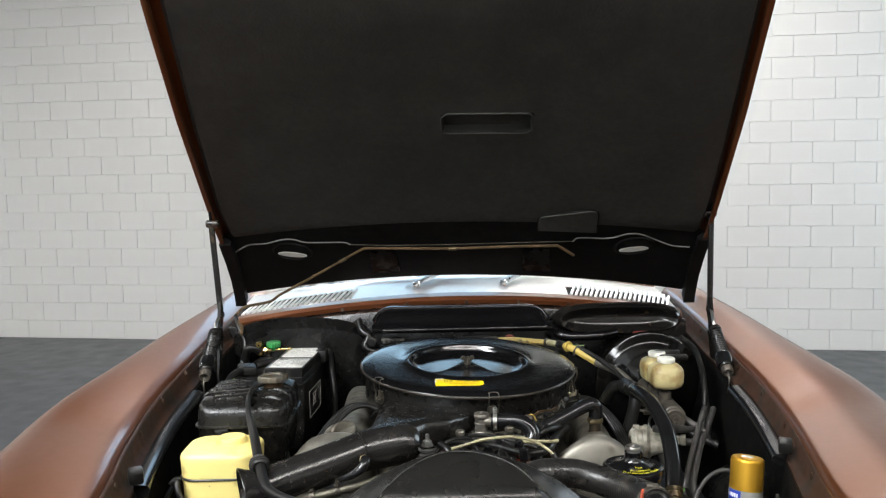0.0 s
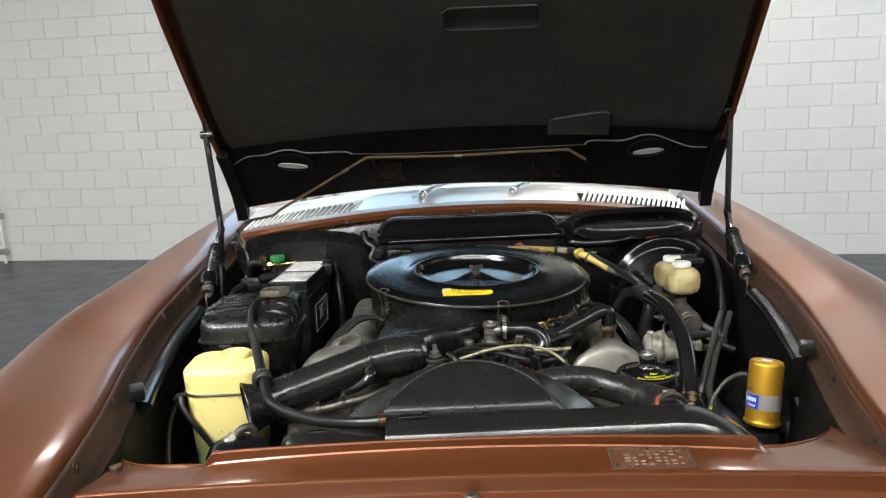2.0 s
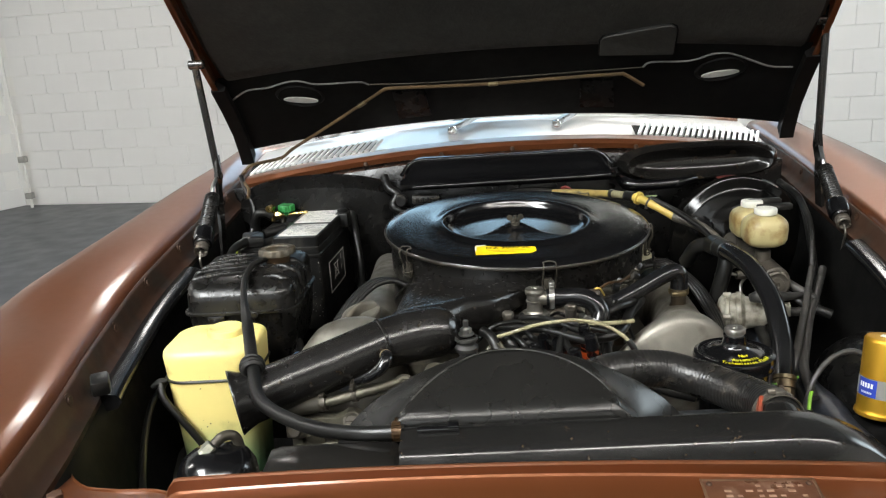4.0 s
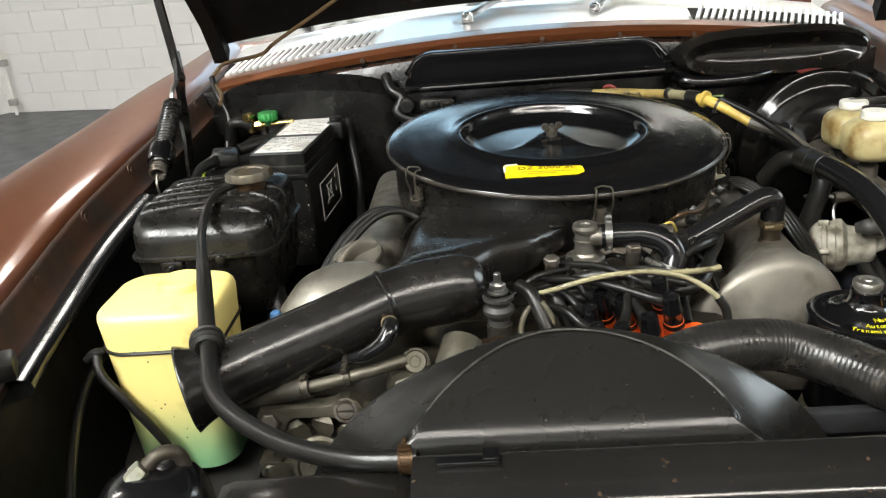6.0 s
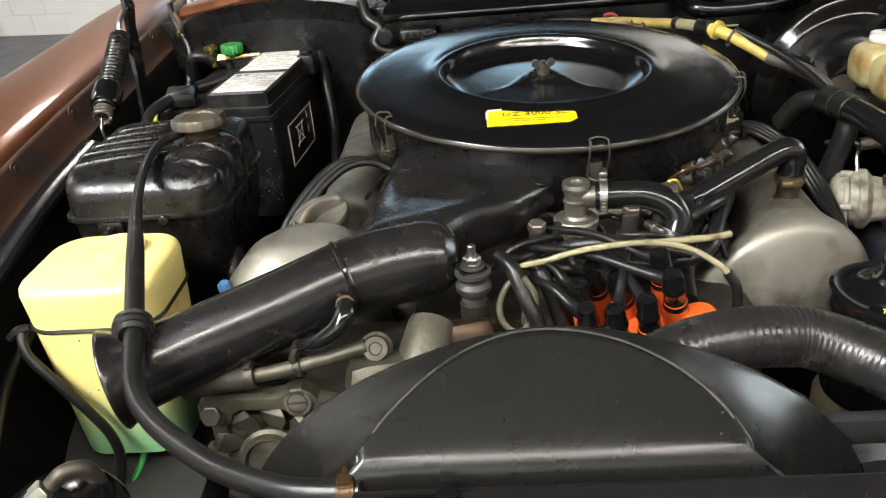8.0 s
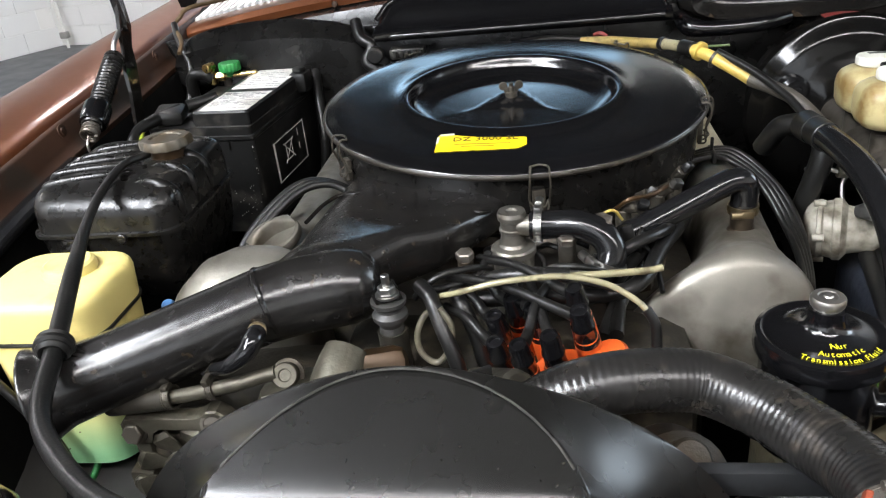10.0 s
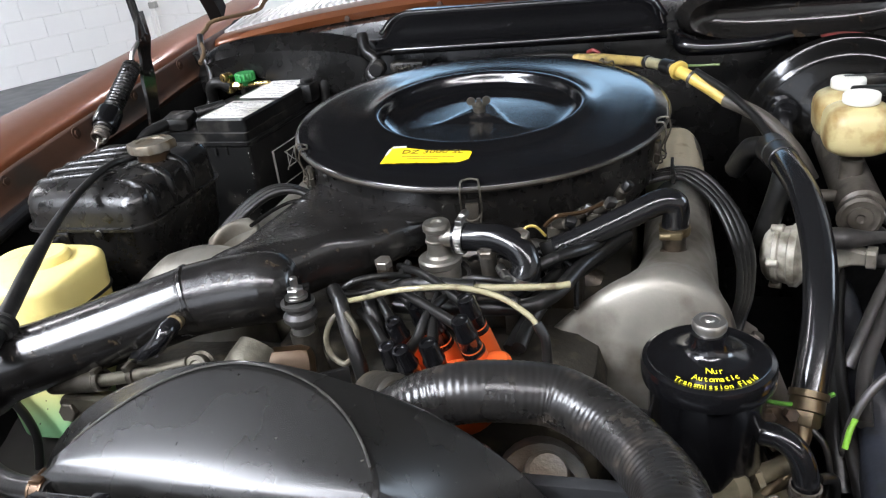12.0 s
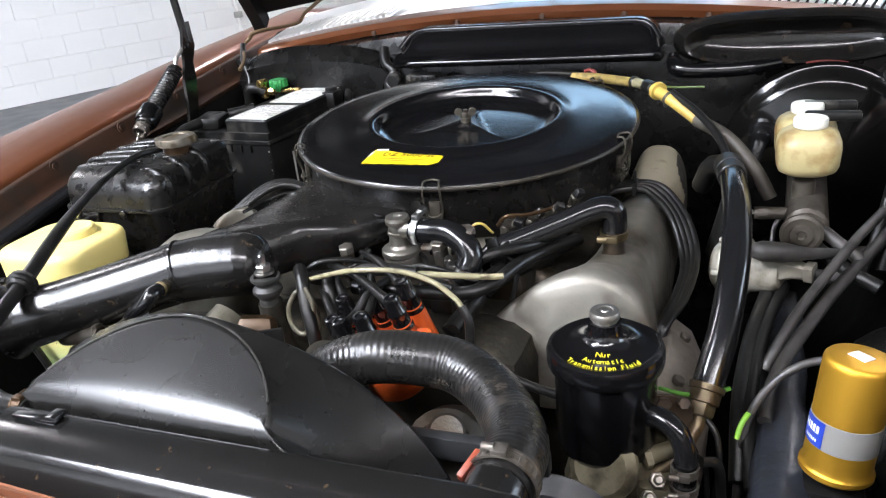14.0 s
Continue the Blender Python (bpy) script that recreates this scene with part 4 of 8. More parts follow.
clamp("hose_clamp", (-0.155, 0.0095, 0.699), (1, 0.05, 0.02), 0.0088, hose, BRONZE, 0.011, 0.55)

# ---- washer bottle ----
bottle = thing("washer_bottle", (-0.472, 0.36, 0.48), "yellowed plastic washer bottle held by a black strap", "washer bottle")
bm = bmesh.new()
def bottle_ring(z):
    k = (z - 0.47) / 0.2
    return rounded(-0.463 - 0.003 * k, 0.352 + 0.008 * k, z, 0.120 + 0.022 * k, 0.108 + 0.02 * k, 0.034, 8)


rings = [[(0.8 * (p - Vector((-0.463, 0.352, 0.47)))) + Vector((-0.463, 0.352, 0.472)) for p in bottle_ring(0.476)]] + [bottle_ring(z) for z in (0.480, 0.50, 0.535, 0.58, 0.60, 0.64, 0.672, 0.678)]
c = Vector((-0.466, 0.362, 0))
for z, k in ((0.6835, 0.985), (0.6865, 0.955), (0.6885, 0.90), (0.6897, 0.82), (0.690, 0.7)):
    rings.append([Vector((c.x + (p.x - c.x) * k, c.y + (p.y - c.y) * k, z)) for p in bottle_ring(0.678)])
loft(bm, rings)
part("body", bm, BOTTLE_FLUID, bottle, "yellowed plastic body with green fluid low down", 60)
bm = bmesh.new()
lathe(bm, [(0, 0.684), (0.029, 0.686), (0.029, 0.696), (0.0275, 0.6995), (0.024, 0.7012), (0.021, 0.7005), (0, 0.7005)], Matrix.Translation((-0.452, 0.372, 0)), 36)
part("cap", bm, BOTTLE, bottle)
bm = bmesh.new()
ring = [p + (p - Vector((-0.465, 0.359, 0.643))).normalized() * 0.001 for p in bottle_ring(0.643)]
tube(bm, ring + [ring[0]], 0.0022, 6, 1)
tube(bm, [(-0.530, 0.306, 0.644), (-0.540, 0.302, 0.643), (-0.550, 0.298, 0.636)], [0.004, 0.0055, 0.004], 8)
part("strap", bm, RUBBER, bottle, "thin black rubber strap")
bm = bmesh.new()
tube(bm, [(-0.538, 0.302, 0.640), (-0.532, 0.291, 0.620), (-0.508, 0.285, 0.588), (-0.483, 0.281, 0.552), (-0.469, 0.28, 0.523), (-0.466, 0.278, 0.49), (-0.483, 0.274, 0.43)], 0.0055, 10)
part("cord", bm, RUBBER, bottle)
bm = bmesh.new()
tube(bm, [(-0.46, 0.32, 0.468), (-0.463, 0.3, 0.455), (-0.47, 0.26, 0.44)], 0.004, 10)
part("outlet_tube", bm, GREEN, bottle, "green outlet tube")

bm = bmesh.new()
rows = []
for x, z in ((-0.565, 0.475), (-0.55, 0.462), (-0.53, 0.456), (-0.40, 0.452), (-0.385, 0.447), (-0.378, 0.43), (-0.376, 0.36)):
    rows.append([Vector((x, y, z + dz)) for y, dz in ((0.06, -0.05), (0.10, -0.028), (0.16, -0.012), (0.30, 0.0), (0.46, 0.004))])
loft(bm, rows, closed=False)
part("bottle_shelf", bm, mat("dusty_grey_sheet", (0.035, 0.034, 0.032), rough=0.42, spec=0.5, var=0.35, scale=40, bump=0.1, bump_scale=80, dirt=(0.014, 0.0135, 0.0125), dirt_amount=0.2, dirt_scale=18), car, "dusty grey sheet below the washer bottle")

# grime marks on the bottle
bm = bmesh.new()
for k in range(12):
    z = random.uniform(0.50, 0.665)
    k2 = (z - 0.47) / 0.2
    x = -0.463 - 0.003 * k2 + random.uniform(-0.026, 0.026)
    y = 0.352 + 0.008 * k2 - (0.108 + 0.02 * k2) / 2 - 0.0004
    r = random.uniform(0.0006, 0.0022)
    box(bm, (x, y, z), (r, 0.0006, r * random.uniform(0.5, 1.6)), 0, pose(0, 0, 0, 0, random.uniform(0, 90), 0))
part("grime_marks", bm, BRONZE, bottle, "small dark grime marks")

# ---- radiator and fan shroud ----
radiator = thing("radiator", (0.1, -0.02, 0.3), "black radiator with a worn top tank behind the crossmember", "radiator")
bm = bmesh.new()
rows = []
for x in np.linspace(-0.148, 0.375, 24):
    k = min(1.0, max(0.0, (x - 0.26) / 0.115))
    d = -0.055 * k * k
    rows.append([Vector((x, y, z)) for y, z in ((0.003, 0.55), (0.002, 0.703 + d), (-0.001, 0.7095 + d), (-0.008, 0.712 + d), (-0.026, 0.7095 + d), (-0.043, 0.7055 + d), (-0.0465, 0.7035 + d), (-0.049, 0.7005 + d), (-0.063, 0.682 + d), (-0.068, 0.665 + d), (-0.069, 0.5))])
loft(bm, rows)
TANK_WORN = mat("worn_black_tank", (0.010, 0.0097, 0.0093), rough=0.17, spec=0.55, var=0.3, bump=0.05, bump_scale=120, dirt=(0.1, 0.062, 0.033), dirt_amount=-0.13, dirt_scale=110)
part("top_tank", bm, TANK_WORN, radiator, "black top tank with rusty scuffs")
bm = bmesh.new()
rows = []
for x, d in ((-0.298, -0.012), (-0.294, -0.003), (-0.284, 0.0), (-0.22, 0.001), (-0.158, 0.0), (-0.1495, -0.004)):
    rows.append([Vector((x, y, z + d)) for y, z in ((0.012, 0.60), (0.012, 0.682), (0.009, 0.688), (0.003, 0.690), (-0.035, 0.688), (-0.044, 0.684), (-0.050, 0.672), (-0.051, 0.60))])
loft(bm, rows)
part("air_baffle", bm, BLACK_SATIN, radiator, "satin black air baffle box")
bm = bmesh.new()
box(bm, (-0.108, -0.014, 0.7135), (0.045, 0.009, 0.004), 0.0015)
box(bm, (-0.092, -0.009, 0.7145), (0.012, 0.014, 0.004), 0.0015)
part("clip", bm, BLACK_GLOSS, radiator)
bm = bmesh.new()
tube(bm, [(-0.146, 0.009, 0.70), (-0.152, 0.009, 0.70)], 0.0065, 14)
part("overflow_stub", bm, BOLT, radiator)

shroud = thing("fan_shroud", (0.0, 0.12, 0.45), "dull black domed fan shroud behind the radiator", "fan shroud")


def front_arc(a):
    h = math.cos(a)
    w = 0.62 if a > 0 else 0.3
    return Vector((-0.0298 + 0.1175 * (w * math.sin(a) + (1 - w) * a / (math.pi / 2)), 0.0206 + 0.0724 * h, 0.7195 + 0.0355 * h))


def rear_arc(a):
    return Vector((-0.0246 + 0.24 * math.sin(a), 0.0844 + 0.0134 * math.cos(a), 0.558 + 0.1905 * math.cos(a)))


def bulge(p, q, t, h):
    v = p.lerp(q, t)
    v.z += h * 4 * t * (1 - t)
    return v


# front face: a flat slope that rolls over into an upright base
ang = np.linspace(-math.pi / 2, math.pi / 2, 41)
fa = [front_arc(a) for a in ang]
ra = [rear_arc(a) for a in ang]
BEND = 0.021
def flare(x, k):
    return -0.0298 + (x + 0.0298) * (1 + k)


rows = [[Vector((flare(p.x, k), 0.0085, z)) for p in fa] for z, k in ((0.680, 0.2), (0.692, 0.19), (0.7005, 0.16))]
for k in range(1, 8):
    q = radians(50) * k / 7
    rows.append([Vector((flare(p.x, 0.15 * (1 - k / 7)), 0.0085 + BEND * (1 - math.cos(q)), 0.7005 + BEND * math.sin(q))) for p in fa])
top = rows[-1]
for t in (0.012, 0.03, 0.06, 0.1, 0.15, 0.22, 0.3, 0.5, 0.75, 0.93):
    swell = 0.0026 * (1 - math.exp(-t / 0.08)) * (1 - t)
    rows.append([p.lerp(f, t) + Vector((0, 0, swell * max(0, math.cos(a)) ** 0.5)) for p, f, a in zip(top, fa, ang)])
rows.append(fa)
bm = bmesh.new()
loft(bm, rows, closed=False)
face = part("front_face", bm, SHROUD, shroud, "dull black sloping face with a rolled base", 40)
m = face.modifiers.new("solid", "SOLIDIFY")
m.thickness, m.offset = 0.003, -1
# the flank runs as one surface from foot to foot, out to the round rim
foot_l, foot_r = [r[0].copy() for r in rows], [r[-1].copy() for r in rows]
inner = foot_l[:-1] + fa + foot_r[:-1][::-1]
outer = []
for i in range(len(inner)):
    k = i - (len(foot_l) - 1)
    if k < 0:
        outer.append(ra[0] + Vector((0, 0.0005 * k, 0.002 * k)))
    elif k >= len(fa):
        outer.append(ra[-1] + Vector((0, -0.0005 * (k - len(fa) + 1), -0.002 * (k - len(fa) + 1))))
    else:
        outer.append(ra[k])
bm = bmesh.new()
rows = [inner]
for t in (0.03, 0.1, 0.25, 0.45, 0.65, 0.85, 1.0):
    rows.append([bulge(p, q, t, 0.004) for p, q in zip(inner, outer)])
rows.append([q + Vector((0, 0.004, -0.003)) for q in outer])
loft(bm, rows, closed=False)
dome = part("dome", bm, SHROUD, shroud, "dull black plastic dome with fine scratches", 50)
m = dome.modifiers.new("solid", "SOLIDIFY")
m.thickness, m.offset = 0.003, -1
bm = bmesh.new()
tube(bm, [p + Vector((0, 0, 0.0003)) for p in fa[2:-2]], 0.0009, 6, 2)
part("crease", bm, SHROUD_EDGE, shroud, "worn pale crease round the face")
bm = bmesh.new()
for dy, z in ((0.0, 0.652), (0.016, 0.636)):
    box(bm, (0.2, 0.112 + dy, z - 0.01), (0.15, 0.012, 0.022), 0.002)
part("flange", bm, mat("grey_flange_plastic", (0.02, 0.021, 0.022), rough=0.42, var=0.3, dirt=(0.012, 0.0115, 0.011), dirt_amount=0.4, dirt_scale=30), shroud, "grey stepped flange")
bm = bmesh.new()
lathe(bm, [(0, -0.02), (0.05, -0.02), (0.055, 0.0), (0.05, 0.02), (0, 0.02)], pose(0.0, 0.13, 0.55, 90, 0, 0), 30)
fan = part("fan_hub", bm, PLASTIC_BLACK, shroud)
for k in range(6):
    bm = bmesh.new()
    box(bm, Matrix.Translation((0.0, 0.13, 0.55)) @ Matrix.Rotation(k * math.pi / 3, 4, "Y") @ Vector((0, 0, 0.11)), (0.06, 0.004, 0.12), 0.001, Matrix.Rotation(k * math.pi / 3, 4, "Y") @ Matrix.Rotation(0.5, 4, "Z"))
    part("fan_blade", bm, PLASTIC_BLACK, fan)

# ---- engine ----
engine = thing("engine", (0.025, 0.6, 0.3), "V8 engine with cast aluminium valve covers", "engine")
bm = bmesh.new()
box(bm, (0.025, 0.66, 0.47), (0.42, 0.56, 0.3), 0.02)
box(bm, (0.03, 0.34, 0.50), (0.36, 0.12, 0.24), 0.03)
part("block", bm, ENGINE_GRIME, engine, "grimy engine block and front cover")


def cover_rows(cx, side, rows):
    out = []
    for y, off, hw, top, drop in rows:
        ring = []
        for i in range(24):
            a = math.pi * i / 23
            ca, sa = math.cos(a), math.sin(a)
            ring.append(Vector((cx + off + hw * math.copysign(abs(ca) ** 0.75, ca), y, top - drop + drop * abs(sa) ** 0.7)))
        out.append(ring)
    return out


def bell_ring(y, xc, left, right, top, drop_l, drop_r, k):
    """One section of the right-hand cover: k = 0 is the round tube, k = 1 the flared bell with its long slope."""
    ring = []
    e, g = 0.75 + 0.25 * k, 0.7 + 0.3 * k
    for i in range(41):
        a = math.pi * i / 40
        u, s = abs(math.cos(a)), math.sin(a)
        if a <= math.pi / 2:
            ring.append(Vector((xc + right * u ** e, y, top - drop_r * (1 - abs(s) ** g))))
        else:
            ring.append(Vector((xc - left * u ** e, y, top - drop_l * (k * u ** 1.8 + (1 - k) * (1 - abs(s) ** g)))))
    return ring


bm = bmesh.new()
sections = [(0.905, 0.289, 0.015, 0.015, 0.645, 0.03, 0.03, 0), (0.90, 0.289, 0.036, 0.036, 0.660, 0.06, 0.06, 0), (0.88, 0.289, 0.043, 0.043, 0.666, 0.1, 0.1, 0), (0.70, 0.287, 0.044, 0.044, 0.667, 0.12, 0.12, 0),
            (0.55, 0.285, 0.046, 0.046, 0.666, 0.13, 0.13, 0), (0.49, 0.282, 0.052, 0.047, 0.666, 0.125, 0.13, 0.05), (0.465, 0.279, 0.060, 0.049, 0.6675, 0.115, 0.12, 0.2), (0.445, 0.276, 0.070, 0.052, 0.669, 0.105, 0.11, 0.4)]
for y, top, wide in ((0.428, 0.6715, 0.3), (0.416, 0.6745, 0.48), (0.404, 0.678, 0.66), (0.394, 0.6805, 0.8), (0.385, 0.6820, 0.88), (0.379, 0.6815, 0.93), (0.374, 0.6795, 0.97), (0.3695, 0.6755, 0.99), (0.366, 0.6695, 1.0), (0.3625, 0.660, 1.0), (0.358, 0.646, 1.0), (0.353, 0.630, 0.99), (0.347, 0.612, 0.98), (0.342, 0.594, 0.95)):
    sections.append((y, 0.274 - 0.014 * min(1, wide), 0.062 + 0.066 * wide, 0.051 + 0.025 * wide, top, 0.085 - 0.015 * (0.686 - top) / 0.09, 0.075, min(1.0, 0.4 + wide)))
loft(bm, [bell_ring(*s) for s in sections])
cover = part("valve_cover", bm, ALU, engine, "cast aluminium valve cover")
bm = bmesh.new()
rows = []
for y in np.linspace(0.665, 0.885, 7):
    ring = []
    for a in np.linspace(0.30, math.pi - 0.35, 18):
        ca, sa = math.cos(a), math.sin(a)
        ring.append(Vector((0.287 + 0.0455 * math.copysign(abs(ca) ** 0.75, ca), y, 0.6685 - 0.12 + 0.12 * abs(sa) ** 0.7)))
    rows.append(ring)
loft(bm, rows, closed=False)
part("cover_sticker", bm, mat("aged_cream_sticker", (0.64, 0.58, 0.42), rough=0.45, var=0.15, scale=30, bump=0.05, dirt=(0.36, 0.28, 0.15), dirt_amount=0.12, dirt_scale=35), cover, "yellowed blank sticker")
bm = bmesh.new()
loft(bm, cover_rows(-0.238, -1, [(0.905, 0.0, 0.015, 0.645, 0.03), (0.90, 0.0, 0.04, 0.663, 0.06), (0.88, 0.0, 0.046, 0.668, 0.10), (0.60, 0.0, 0.047, 0.668, 0.12), (0.50, 0.0, 0.052, 0.664, 0.13), (0.445, -0.002, 0.056, 0.662, 0.14), (0.435, -0.008, 0.068, 0.674, 0.15), (0.418, -0.016, 0.082, 0.690, 0.16), (0.395, -0.022, 0.092, 0.694, 0.17), (0.37, -0.026, 0.095, 0.686, 0.15), (0.345, -0.027, 0.09, 0.660, 0.11), (0.328, -0.025, 0.07, 0.615, 0.06)]))
cover_l = part("valve_cover", bm, ALU, engine, "cast aluminium valve cover with the oil filler")
bm = bmesh.new()
MC = pose(-0.252, 0.470, 0.668, 14, -10, 0)
lathe(bm, [(0, 0), (0.033, 0), (0.0345, 0.003), (0.0345, 0.008), (0.033, 0.0105), (0.029, 0.0115), (0.027, 0.0105), (0, 0.011)], MC, 40)
MB = MC @ Matrix.Rotation(radians(38), 4, "Z")
rows = []
for q in np.linspace(-1, 1, 15):
    w, h = 0.0045 + 0.0075 * abs(q) ** 1.5 * (1 if abs(q) < 0.9 else 0.8), 0.021 - 0.010 * abs(q) ** 2.2
    rows.append([MB @ Vector((0.029 * q, w * math.copysign(abs(math.cos(b)) ** 0.7, math.cos(b)), 0.008 + h * abs(math.sin(b)) ** 0.6)) for b in np.linspace(0, math.pi, 13)])
loft(bm, rows)
part("oil_filler_cap", bm, ALU, cover_l, "dull aluminium oil filler cap")
# breather elbow on its stub
bm = bmesh.new()
lathe(bm, [(0, 0.655), (0.017, 0.655), (0.015, 0.665), (0.0125, 0.668), (0.0125, 0.70), (0, 0.70)], Matrix.Translation((0.276, 0.464, 0)), 24)
part("breather_stub", bm, ALU_DULL, cover)
clamp("hose_clamp", (0.276, 0.464, 0.69), (0, 0, 1), 0.0145, cover, BRASS, 0.009)
breather = thing("breather_hose", (0.2, 0.44, 0.66), "shiny black breather hose with a sharp elbow", "hose")
bm = bmesh.new()
tube(bm, [(0.276, 0.464, 0.688), (0.277, 0.465, 0.71), (0.273, 0.464, 0.7205), (0.258, 0.460, 0.722), (0.22, 0.447, 0.708), (0.175, 0.430, 0.692), (0.15, 0.420, 0.684), (0.13, 0.41, 0.665)], [0.0142, 0.0142, 0.0142, 0.0138, 0.0135, 0.0135, 0.0135, 0.013], 18, 6)
part("hose", bm, RUBBER_GLOSS, breather)
bm = bmesh.new()
box(bm, (0.152, 0.40, 0.684), (0.014, 0.006, 0.045), 0.002, pose(0, 0, 0, 0, -15, 0))
tube(bm, [(0.165, 0.411, 0.695), (0.161, 0.402, 0.69), (0.162, 0.40, 0.665), (0.17, 0.405, 0.65)], 0.0035, 8)
part("cable_tie", bm, RUBBER, breather)

# canister with S-shaped hose
valve = thing("air_valve", (0.033, 0.396, 0.64), "grey metal auxiliary air valve with a ribbed neck", "valve")
bm = bmesh.new()
lathe(bm, [(0, 0.62), (0.021, 0.62), (0.0215, 0.683), (0.0205, 0.686), (0.0235, 0.688), (0.0235, 0.6935), (0.0215, 0.6955), (0.0150, 0.697), (0.0132, 0.700), (0.0122, 0.708), (0.0122, 0.7125), (0.0136, 0.7135), (0.0136, 0.7160), (0.0122, 0.7170), (0.0122, 0.725), (0.0145, 0.7265), (0.015, 0.731), (0.0138, 0.735), (0.006, 0.7355), (0.005, 0.733), (0, 0.733)], Matrix.Translation((0.033, 0.398, -0.007)), 36)
cyl(bm, (0.033, 0.398, 0.712), (0.062, 0.394, 0.712), 0.011, 18)
part("body", bm, mat("dull_zinc", (0.23, 0.218, 0.19), rough=0.4, metal=0.8, var=0.2, dirt=(0.15, 0.13, 0.1), dirt_amount=0.4, dirt_scale=40), valve, "", 22)
sh = thing("idle_air_hose", (0.1, 0.38, 0.69), "shiny black S-shaped idle air hose with two clamps", "hose")
bm = bmesh.new()
tube(bm, [(0.052, 0.396, 0.712), (0.078, 0.393, 0.713), (0.102, 0.387, 0.714), (0.122, 0.379, 0.707), (0.131, 0.371, 0.693), (0.128, 0.364, 0.680), (0.121, 0.361, 0.668)], 0.0148, 22, 7)
part("hose", bm, RUBBER_GLOSS, sh)
clamp("hose_clamp", (0.060, 0.395, 0.712), (1, -0.1, 0), 0.0156, sh, STEEL, 0.008, 1.1)
clamp("hose_clamp", (0.1275, 0.3645, 0.680), (0.35, 0.15, 1), 0.0158, sh, STEEL, 0.009, 1.2)
bm = bmesh.new()
cyl(bm, (0.119, 0.361, 0.62), (0.120, 0.361, 0.674), 0.0125, 20)
box(bm, (0.105, 0.39, 0.64), (0.06, 0.05, 0.05), 0.008)
part("pipe_stub", bm, ALU_DULL, sh)

# bolt mount in front of the snorkel
mount = thing("snorkel_mount", (-0.076, 0.27, 0.6), "rubber snorkel mount with a bright threaded stud", "mount")
bm = bmesh.new()
cyl(bm, (-0.076, 0.272, 0.70), (-0.076, 0.272, 0.728), 0.0038, 10, 0.001)
hexnut(bm, Matrix.Translation((-0.076, 0.272, 0.7095)), 0.0085, 0.007)
lathe(bm, [(0, 0.706), (0.011, 0.706), (0.011, 0.7085), (0, 0.7085)], Matrix.Translation((-0.076, 0.272, 0)), 20)
part("stud", bm, STEEL, mount, "bright stud and nut")
bm = bmesh.new()
box(bm, (-0.080, 0.281, 0.703), (0.026, 0.034, 0.004), 0.0015, pose(0, 0, 0, 8, 0, 25))
part("ear", bm, BLACK_SATIN, mount)
bm = bmesh.new()
lathe(bm, [(0, 0.664), (0.010, 0.664), (0.012, 0.668), (0.011, 0.676), (0.0135, 0.680), (0.0165, 0.684), (0.0165, 0.688), (0.0125, 0.692), (0.0125, 0.695), (0.0165, 0.699), (0.0165, 0.7025), (0, 0.7025)], Matrix.Translation((-0.076, 0.272, 0)), 28)
part("rubber", bm, mat("greyed_mount_rubber", (0.032, 0.031, 0.029), rough=0.5, var=0.3, scale=60, bump=0.2), mount, "greyed rubber spool")
bm = bmesh.new()
tube(bm, [(-0.076, 0.272, 0.67), (-0.074, 0.275, 0.62), (-0.06, 0.28, 0.55)], 0.014, 14)
part("post", bm, ENGINE_GRIME, mount)

# ---- distributor ----
dist = thing("distributor", (0.10, 0.26, 0.6), "orange distributor cap with black plug boots", "distributor")
DA = Vector((-0.17, -0.21, 0.96)).normalized()
DC = Vector((0.086, 0.252, 0.602))
md = along(DC, DC + DA)
bm = bmesh.new()
lathe(bm, [(0, 0), (0.033, 0), (0.035, 0.004), (0.035, 0.024), (0.033, 0.032), (0.03, 0.036), (0, 0.037)], md, 36)
part("cap", bm, ORANGE, dist)
bm = bmesh.new()
cyl(bm, Vector((0.119, 0.236, 0.668)) - DA * 0.06, (0.119, 0.236, 0.668), 0.0155, 28, 0.003)
part("housing", bm, ORANGE, dist, "smooth orange housing")
tops = [(0.093, 0.234, 0.711), (0.090, 0.270, 0.712), (0.068, 0.214, 0.700), (0.053, 0.272, 0.692), (0.034, 0.293, 0.690), (0.019, 0.267, 0.687), (0.021, 0.237, 0.679), (0.042, 0.216, 0.690)]
leads = [(-0.03, 0.335, 0.69), (0.0, 0.36, 0.695), (0.05, 0.33, 0.685), (0.02, 0.34, 0.682), (-0.01, 0.345, 0.68), (-0.02, 0.33, 0.675), (-0.03, 0.31, 0.67), (0.07, 0.30, 0.70), (0.15, 0.34, 0.68)]
